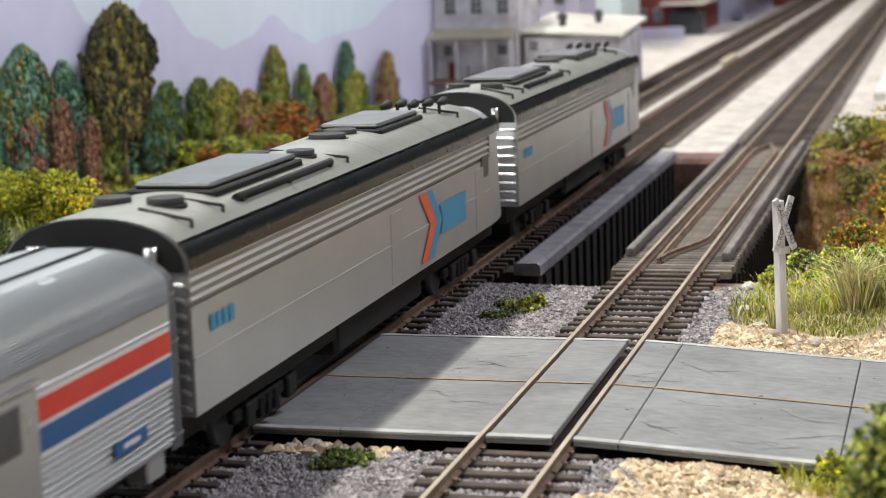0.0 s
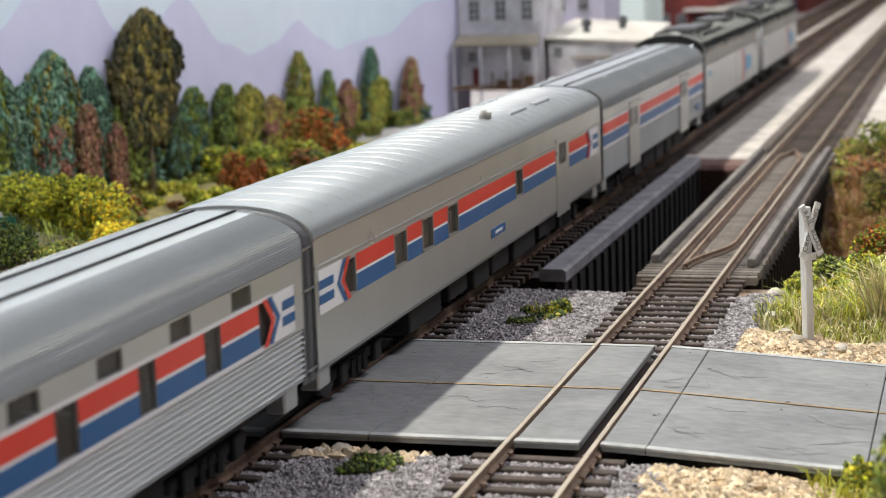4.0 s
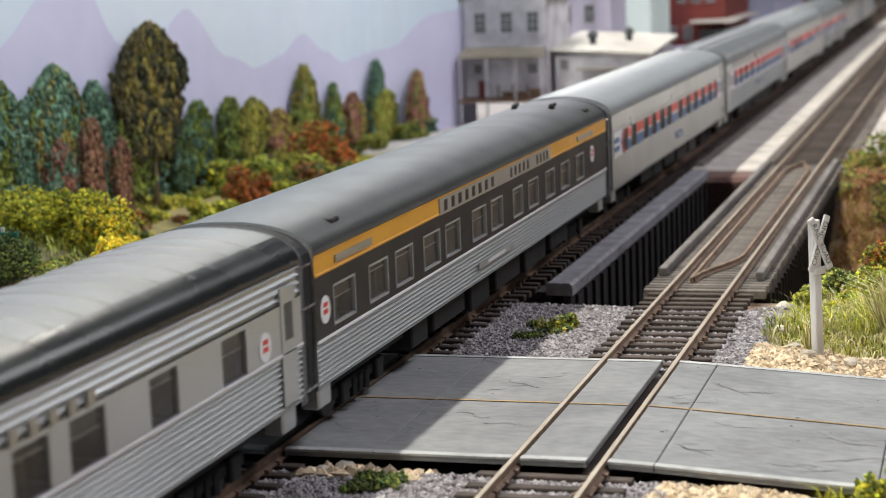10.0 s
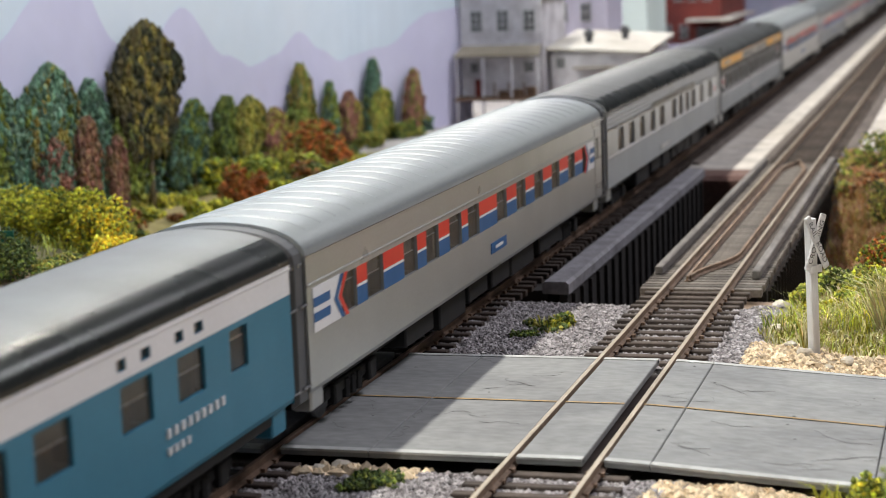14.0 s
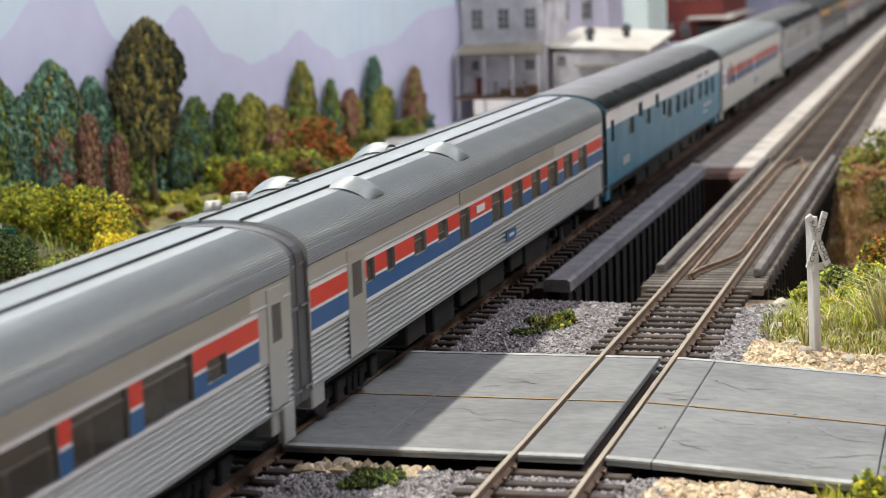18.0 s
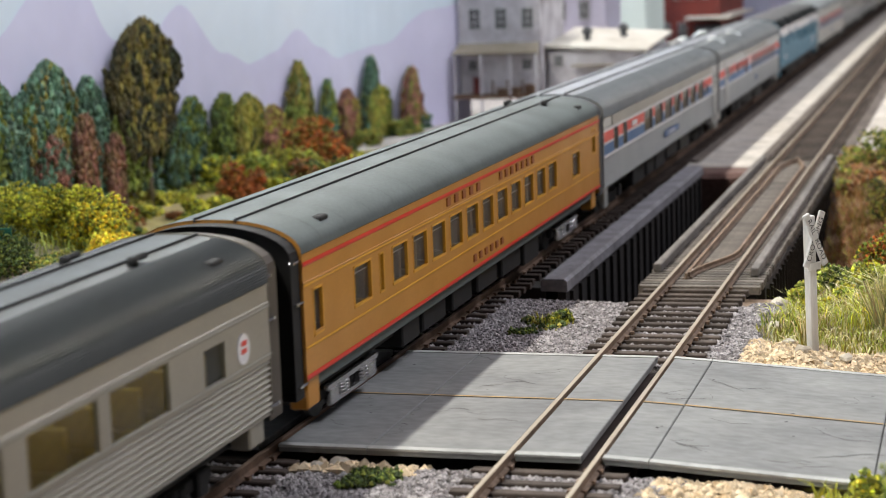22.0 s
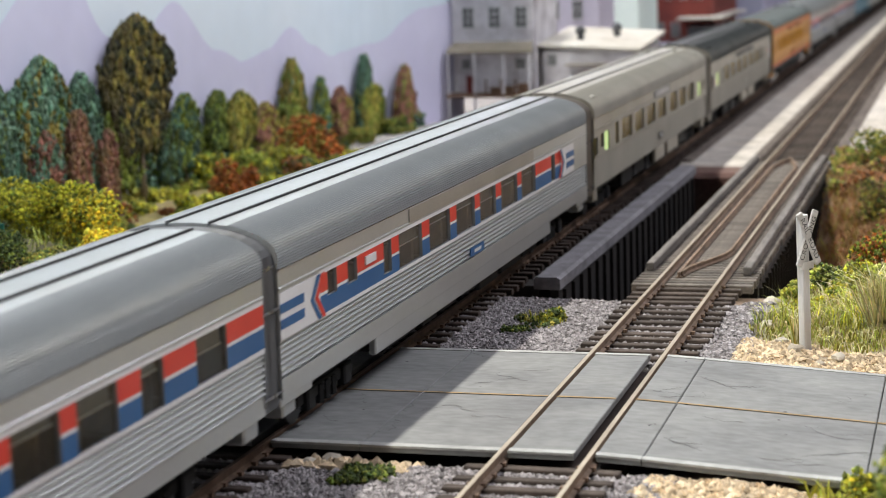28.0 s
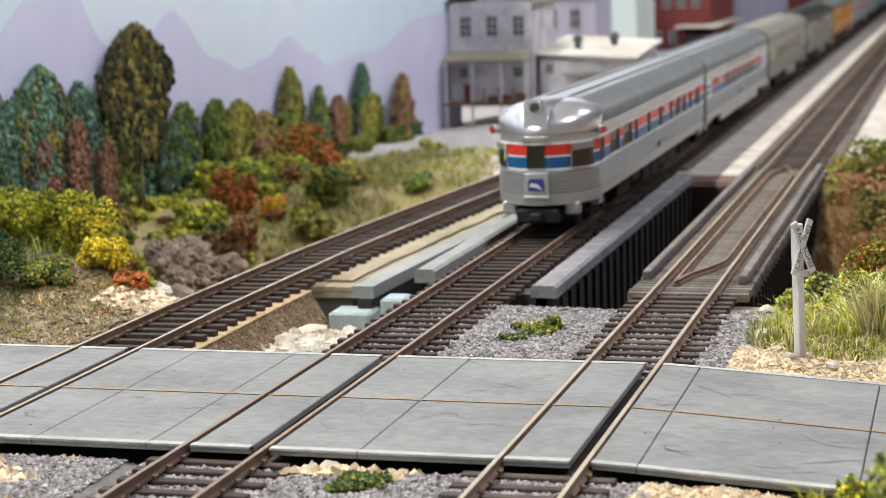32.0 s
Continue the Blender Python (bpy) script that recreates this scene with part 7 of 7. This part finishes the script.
    c = coach("fluted silver coach with a glossy black ribbed roof", w8, roofmat="roofmix", roof="ribs", seam=False, upper_flute=4, lines=[(0.0226, 0.0007, "white")], letters=[(-0.052, 0.062, 20, 0.0322, 0.0345, "steel")], doors=[(0.1385, 0.0075)],
              name_box=(-0.0350, -0.0100, 0.0142, 0.0162, "silver2"), blinds=True)
    emblem(c, 0.1265, 0.0262)
    roof_edges(c)
    TRAIN.append(c)
    # 9 the same smooth coach as the sixth
    TRAIN.append(smooth_coach())
    vestibule_trim(TRAIN[-1])
    # 10 blue-green and white
    w10 = [(-0.0156, -0.0045, 0.0243, 0.0318), (0.0071, 0.0180, 0.0243, 0.0318), (0.0274, 0.0385, 0.0243, 0.0318), (0.0460, 0.0572, 0.0243, 0.0318), (0.0731, 0.0844, 0.0243, 0.0318), (0.0941, 0.1050, 0.0243, 0.0318), (0.1159, 0.1240, 0.0243, 0.0318)]
    w10 += [(a, b, 0.0343, 0.0362) for a, b in ((0.0725, 0.0756), (0.0809, 0.0844), (0.0938, 0.0970), (0.1014, 0.1050))]
    w10 += [(-0.1373, -0.1317, 0.0275, 0.0350), (-0.1032, -0.0929, 0.0265, 0.0325), (-0.0832, -0.0740, 0.0310, 0.0365), (-0.0651, -0.0559, 0.0265, 0.0325), (-0.0446, -0.0358, 0.0310, 0.0365), (-0.0270, -0.0195, 0.0265, 0.0325)]
    c = coach("blue-green and white sleeping car with a black roof", w10, lower="smooth", lowmat="teal", bandmat="teal", split=0.0329, upmat="white", roofmat="roofmix", roof="smooth", seam=False, band=(0.0214, 0.0374), diam="black", blinds=True,
              letters=[(0.088, 0.113, 9, 0.0200, 0.0215, "white"), (0.088, 0.098, 4, 0.0172, 0.0184, "white"), (-0.117, -0.104, 5, 0.0170, 0.0200, "white")], base_z=0.0125)
    part("lower_skirt", skirt_bm(-0.140, 0.140, 0.0096, 0.0126), M["black"], c)
    roof_edges(c)
    TRAIN.append(c)
    # 11 sleeping car with roof humps
    zm = 0.02615
    w11 = [(-0.1101, -0.1047, zm + 0.0003, Z1), (-0.0962, -0.0904, zm + 0.0003, Z1), (-0.0756, -0.0658, zm + 0.0003, Z1), (-0.0560, -0.0473, zm + 0.0003, Z1), (-0.0365, -0.0268), (-0.0047, 0.0082), (0.0174, 0.0300), (0.0410, 0.0525), (0.0622, 0.0758), (0.0843, 0.0975), (0.1061, 0.1198)]
    c = coach("fluted silver sleeping car with two roof humps and stripes", w11, stripes=[(-0.1450, 0.1450)], doors=[(-0.1172, 0.0110)], blinds=True, board=[(-0.0365, 0.0700, 0.0328, 0.0360, "silver_d")], name_box=(0.0090, 0.0200, 0.0165, 0.0190, "blue"),
              letters=[(-0.0235, -0.0090, 1, 0.0286, 0.0304, "white")])
    for y in (-0.092, -0.020):
        for s in (-1, 1):
            hump(c, s, y)
    for y in (-0.128, -0.114):
        bm = bmesh.new()
        tube(bm, (-0.009, y, 0.0435), (-0.009, y, 0.0464), 0.0022, 10, 0.0017)
        part("roof_chimney", bm, M["silver_d"], c, "small round roof vent pipe")
    TRAIN.append(c)
    # 12 coach with large panes
    w12 = [(-0.1265, -0.1183), (-0.1083, -0.1004), (-0.0630, -0.0440), (-0.0389, -0.0189), (-0.0142, 0.0054), (0.0103, 0.0289), (0.0334, 0.0528), (0.0569, 0.0757), (0.0806, 0.0999), (0.1055, 0.1140, 0.0245, 0.0285)]
    c = coach("fluted silver coach with large panes and red and blue stripes", w12, stripes=[(-0.1450, 0.1290)], doors=[(0.1375, 0.0085)], blinds=True, board=[(-0.130, 0.125, 0.0328, 0.0361, "silver_d")], name_box=(-0.0165, 0.0210, 0.0166, 0.0190, "blue"),
              letters=[(-0.0940, -0.0760, 1, 0.0286, 0.0304, "white")], skirt=[(0.1400, 0.1455, 0.0050), (-0.1455, -0.1400, 0.0050)])
    TRAIN.append(c)
    # 13 orange-yellow
    w13 = [(-0.1406, -0.1349, 0.0215, 0.0310), (-0.1158, -0.1040, 0.0222, 0.0310), (-0.0985, -0.0953, 0.0222, 0.0310)] + [(-0.0892 + 0.01565 * k, -0.0775 + 0.01565 * k, 0.0222, 0.0310) for k in range(11)] + [(0.1018, 0.1138, 0.0218, 0.0303), (0.1340, 0.1395, 0.0263, 0.0350)]
    c = coach("orange-yellow streamlined coach with red trim and grey roof", w13, lower="smooth", lowmat="orange", bandmat="orange", upmat="orange", roofmat="roofgrn", roof="panel", trim=True, blinds=True, frame_mat="yellow", base_z=0.0140, diam="black",
              lines=[(0.0360, 0.0009, "red"), (0.0138, 0.0010, "red"), (0.0197, 0.0006, "yellow"), (0.0319, 0.0006, "yellow")], letters=[(-0.0455, -0.0100, 5, 0.0336, 0.0357, "rustred"), (0.0068, 0.0510, 7, 0.0336, 0.0357, "rustred"), (-0.022, 0.012, 6, 0.0160, 0.0178, "rustred")])
    part("lower_skirt", skirt_bm(-0.143, 0.143, 0.0108, 0.0140), M["roofgrn"], c)
    vent_pair(c, "black")
    TRAIN.append(c)
    # 14 warm grey with a black roof
    w14 = [(-0.1405, -0.1323, 0.0180, 0.0295), (-0.1207, -0.1115, 0.0232, 0.0300), (-0.1003, -0.0934), (-0.0873, -0.0664), (-0.0602, -0.0396), (-0.0326, -0.0116), (-0.0057, 0.0154), (0.0257, 0.0465), (0.0533, 0.0748), (0.0788, 0.0999), (0.1140, 0.1229, 0.0235, 0.0300)]
    c = coach("warm grey fluted coach with black fluted roof and lit panes", w14, lowmat="steel", bandmat="steel", upmat="steel", roofmat="roofblk", glass="glassclear", seat_mat="seatgold", half=0.1440, lit=(1,), lines=[(0.0318, 0.0006, "steelroof"), (0.0229, 0.0006, "steelroof")],
              letters=[(-0.040, 0.045, 20, 0.0330, 0.0352, "winframe")], skirt=[(-0.012, 0.012, 0.0066), (0.020, 0.050, 0.0066)], name_box=(0.004, 0.016, 0.0160, 0.0178, "steelroof"), diam="browndark")
    emblem(c, -0.1262, 0.0255)
    emblem(c, 0.1310, 0.0268)
    vent_pair(c, "black")
    TRAIN.append(c)
    # 15 warm grey with a pale roof
    w15 = [(-0.1424, -0.1342, 0.0180, 0.0295), (-0.1287, -0.1229, 0.0250, 0.0300), (-0.1220, -0.1125, 0.0232, 0.0300), (-0.1005, -0.0940), (-0.0873, -0.0661), (-0.0595, -0.0380), (-0.0325, -0.0105), (-0.0045, 0.0170), (0.0270, 0.0480), (0.0540, 0.0745), (0.0800, 0.1005), (0.1137, 0.1229, 0.0235, 0.0300), (0.1297, 0.1352, 0.0250, 0.0300)]
    c = coach("warm grey fluted coach with pale fluted roof and lit panes", w15, lowmat="steel", bandmat="steel", upmat="steel", roofmat="steelroof", glass="glassclear", seat_mat="seatgold", half=0.1415, lit=(2, 11), lines=[(0.0318, 0.0006, "steelroof"), (0.0229, 0.0006, "steelroof")],
              skirt=[(-0.012, 0.012, 0.0066), (0.020, 0.050, 0.0066)], board=[(-0.0142, 0.0258, 0.0328, 0.0360, "winframe")], letters=[(-0.010, 0.0095, 4, 0.0335, 0.0354, "white"), (0.0, 0.0225, 7, 0.0335, 0.0354, "white")], name_box=(-0.004, 0.006, 0.0155, 0.0178, "winframe"), diam="browndark")
    vent_pair(c, "steelroof")
    TRAIN.append(c)
    # 16 coach with deep skirts
    w16 = [(-0.1180, -0.1123, zm + 0.0003, Z1), (-0.1053, -0.0991, zm + 0.0003, Z1), (-0.0806, -0.0748, zm - 0.002, Z1), (-0.0691, -0.0506), (-0.0443, -0.0259), (-0.0198, -0.0017), (0.0037, 0.0208), (0.0268, 0.0458), (0.0512, 0.0690), (0.0908, 0.0961), (0.1140, 0.1186)]
    c = coach("fluted silver coach with red and blue stripes and deep skirts", w16, lower="half", nflute=6, stripes=[(-0.1230, 0.1040)], chev=[(-0.1230, -1, -0.0225), (0.1040, 1, 0.0200)], board=[(-0.0610, 0.0660, 0.0328, 0.0360, "silver_d")], blinds=True, base_z=0.0112,
              skirt=[(-0.088, 0.088, 0.0076), (-0.1465, -0.1290, 0.0100), (0.1290, 0.1465, 0.0100)], name_box=(-0.0080, 0.0060, 0.0160, 0.0182, "blue"), letters=[(-0.096, -0.083, 1, 0.0286, 0.0304, "white")])
    TRAIN.append(c)
    # 17 observation car
    w17 = [(-0.1140 - 0.0085, -0.1140), (-0.1030, -0.0840), (-0.0760, -0.0570), (-0.0500, -0.0440), (-0.0205, -0.0133), (0.0092, 0.0167), (0.0385, 0.0461), (0.0540, 0.0683), (0.0735, 0.0870), (0.0954, 0.1038), (0.1171, 0.1304)]
    c = coach("silver observation car with rounded tail and red and blue stripes", w17, tail=0.026, half=0.1480, nflute=7, board=None, blinds=True, base_z=0.0106, glass="glassclear", letters=[(0.0215, 0.0340, 1, 0.0286, 0.0304, "white")],
              name_box=(0.0075, 0.0215, 0.0150, 0.0170, "blue"), skirt=[])
    observation_tail(c, 0.1480)
    TRAIN.append(c)


def vestibule_trim(car):
    """Short raised strips above and below the vestibule doors."""
    for s in (-1, 1):
        for y0, y1 in ((0.1310, 0.1448),):
            for z in (0.0376, 0.0369, 0.0362, 0.0252, 0.0163, 0.0156, 0.0149):
                bm = bmesh.new()
                box(bm, min(s * HW, s * (HW + 0.00028)), max(s * HW, s * (HW + 0.00028)), y0 + (0.003 if z < 0.03 else 0.0), y1, z, z + 0.00028)
                part("trim_strip", bm, M["chrome"], car)


def skirt_bm(y0, y1, z0, z1):
    bm = bmesh.new()
    box(bm, -HW + 0.0012, HW - 0.0012, y0, y1, z0, z1, 0.0003)
    return bm


def emblem(car, y, z):
    for s in (-1, 1):
        bm = bmesh.new()
        tube(bm, (s * HW, y, z), (s * (HW + 0.0002), y, z), 0.0028, 20)
        e = part("emblem", bm, M["white"], car, "round white emblem")
        bm = bmesh.new()
        for q in (0.0009, -0.0005):
            box(bm, min(s * HW, s * (HW + 0.0003)), max(s * HW, s * (HW + 0.0003)), y - 0.0012, y + 0.0012, z + q - 0.0003, z + q + 0.0006)
        part("emblem_mark", bm, M["red"], e)


def vent_pair(car, mm):
    for y in (-0.125, 0.128):
        bm = bmesh.new()
        box(bm, 0.0125, 0.0150, y - 0.0025, y + 0.0025, 0.0412, 0.0432, 0.0003, pose(0, 0, 0))
        part("roof_vent", bm, M[mm], car, "small square roof vent")
    for x in (-0.006, 0.0065):
        bm = bmesh.new()
        tube(bm, (x, 0.112, 0.0446), (x, 0.112, 0.0463), 0.0010, 8)
        tube(bm, (x, 0.112, 0.0459), (x, 0.117, 0.0459), 0.0006, 6)
        part("roof_pipe", bm, M[mm], car)


def roof_edges(car):
    """The darker glossy lower roof on both sides."""
    for s in (-1, 1):
        rp = [(x, z) for x, z in roof_pts("smooth", 40) if z < ZE + 0.0049 and x * s > 0]
        bm = bmesh.new()
        sweep(bm, [(x * 1.006, z + 0.00012) for x, z in rp], -BODY / 2, BODY / 2, smooth=True)
        part("roof_edge", bm, M["edgeblk"], car, "glossy black roof edge")


def hump(car, x, y):
    k = math.copysign(1, x)
    bm = bmesh.new()
    prof = [(-0.0062 + 0.0124 * i / 10, 0.0034 * math.sin(math.pi * (0.06 + 0.88 * i / 10)) ** 0.6) for i in range(11)]
    rows = []
    for u in [i / 6 for i in range(7)]:
        px = 0.0052 + 0.0096 * u
        pz = min(roof_pts("smooth", 120), key=lambda q: abs(q[0] - px))[1] - 0.0007
        rows.append([bm.verts.new((k * px, y + a * (0.85 + 0.15 * u), pz + b * (0.35 + 0.65 * math.sin(math.pi * min(1.0, 0.15 + 0.75 * u))))) for a, b in prof])
    for r0, r1 in zip(rows, rows[1:]):
        for i in range(len(prof) - 1):
            bm.faces.new((r0[i], r0[i + 1], r1[i + 1], r1[i])).smooth = True
    bm.faces.new(rows[-1])
    h = part("roof_hump", bm, M["roofsil"], car, "rounded cooling hump on the roof")
    bm = bmesh.new()
    bm.faces.new([bm.verts.new((v[0] + k * 0.00015, y + (v[1] - y) * 0.8, v[2] * 0.8 + 0.0081)) for v in hump_end(k, y, prof)])
    part("grille", bm, M["grey_d"], h, "dark grille at the end of the hump")


def hump_end(k, y, prof):
    px = 0.0148
    pz = min(roof_pts("smooth", 120), key=lambda q: abs(q[0] - px))[1] - 0.0007
    return [(k * px, y + a, pz + b * (0.35 + 0.65 * math.sin(math.pi * 0.90))) for a, b in prof]


def observation_tail(car, h):
    y = -h
    bm = bmesh.new()
    # lamp fairing
    sec = [(-0.0040, 0.0366), (-0.0041, 0.0450)] + [(-0.0041 * math.cos(math.pi * i / 8), 0.0450 + 0.0022 * math.sin(math.pi * i / 8)) for i in range(1, 8)] + [(0.0041, 0.0450), (0.0040, 0.0366)]
    a = [bm.verts.new((x, y + 0.0004 + (z - 0.0366) * 0.10, z)) for x, z in sec]
    b = [bm.verts.new((x, y + 0.009, 0.0366 + (z - 0.0366) * 0.985)) for x, z in sec]
    c = [bm.verts.new((x * 1.22, y + 0.0265, 0.0430 + (z - 0.0366) * 0.30)) for x, z in sec]
    for r0, r1 in ((a, b), (b, c)):
        for i in range(len(sec) - 1):
            bm.faces.new((r0[i], r0[i + 1], r1[i + 1], r1[i]))
    bm.faces.new(a)
    bm.faces.new(c[::-1])
    f = part("lamp_fairing", bm, M["silver"], car, "silver tail lamp fairing")
    bm = bmesh.new()
    tube(bm, (0, y + 0.0030, 0.0445), (0, y + 0.0002, 0.0442), 0.0027, 20)
    r = part("lamp_ring", bm, M["chrome"], f, "bright lamp ring")
    bm = bmesh.new()
    tube(bm, (0, y + 0.0010, 0.04425), (0, y - 0.0001, 0.0442), 0.0016, 16)
    part("lamp_lens", bm, M["winframe"], f, "dark round lamp lens")
    for s in (-1, 1):
        bm = bmesh.new()
        tube(bm, (s * 0.0172, y + 0.0235, 0.0350), (s * 0.0200, y + 0.0195, 0.0350), 0.0016, 12, 0.0014)
        m = part("marker_lamp", bm, M["chrome"], car, "silver marker lamp")
        bm = bmesh.new()
        tube(bm, (s * 0.0200, y + 0.0195, 0.0350), (s * 0.0203, y + 0.0190, 0.0350), 0.0010, 12)
        part("lens", bm, M["lens"], m, "red marker lens")
    bm = bmesh.new()
    box(bm, -0.0046, 0.0046, y - 0.0006, y + 0.004, 0.0322, 0.0344, 0.0003)
    part("door_hood", bm, M["silver_d"], car, "projecting hood over the tail door")
    bm = bmesh.new()
    box(bm, -0.0044, 0.0044, y - 0.0008, y + 0.002, 0.0136, 0.0219, 0.0003)
    d = part("tail_door", bm, M["silver"], car, "flat lower door panel")
    bm = bmesh.new()
    box(bm, -0.0046, 0.0046, y - 0.0012, y + 0.001, 0.0124, 0.0139, 0.0003)
    part("door_step", bm, M["silver_d"], d)
    bm = bmesh.new()
    bm.faces.new([bm.verts.new((x, y - 0.0014, z)) for x, z in ((-0.0024, 0.0156), (0.0027, 0.0156), (0.0031, 0.0172), (0.0026, 0.0198), (-0.0021, 0.0198), (-0.0028, 0.0180))])
    em = part("tail_sign", bm, M["signblue"], d, "blue tail sign with a pale sweep")
    bm = bmesh.new()
    bm.faces.new([bm.verts.new((x, y - 0.0016, z)) for x, z in ((-0.0022, 0.0173), (0.0008, 0.0167), (0.0027, 0.0158), (0.0008, 0.0181), (-0.0016, 0.0185))])
    part("pale_sweep", bm, M["white"], em)
    for s in (-1, 1):
        bm = bmesh.new()
        box(bm, min(s * 0.0085, s * 0.0135), max(s * 0.0085, s * 0.0135), y + 0.0060, y + 0.012, 0.0066, 0.0112, 0.0006)
        part("buffer_skirt", bm, M["silver"], car)
    bm = bmesh.new()
    box(bm, -0.0020, 0.0020, y - 0.0040, y + 0.010, 0.0055, 0.0082, 0.0005)
    part("coupler", bm, M["black"], car)
    bm = bmesh.new()
    box(bm, -0.0074, 0.0074, y + 0.0005, y + 0.012, 0.0040, 0.0092, 0.0008)
    part("tail_frame", bm, M["black"], car)


build_train()
# offsets of single cars from an even spacing
SHIFT = {1: 0.0, 2: 0.0, 3: -0.0195, 4: -0.003, 5: -0.0006, 6: 0.0, 7: -0.0017, 9: -0.002, 10: -0.0015, 13: 0.001, 14: -0.006, 15: -0.0068, 16: -0.006, 17: -0.0066}


def motions():
    for k, car in enumerate(TRAIN, 1):
        if k == 1:
            y0 = 0.2830
        elif k == 2:
            y0 = 0.0325
        elif k == 3:
            y0 = -0.2230
        else:
            y0 = 0.1015 - 0.15 * 13 + (8.5 - k) * PITCH + SHIFT.get(k, 0.0)
        walk(car, [(t, pose(0, y0 + 0.15 * t, 0)) for t in (0.0, 8.0, 16.0, 24.0, 32.0)])


motions()
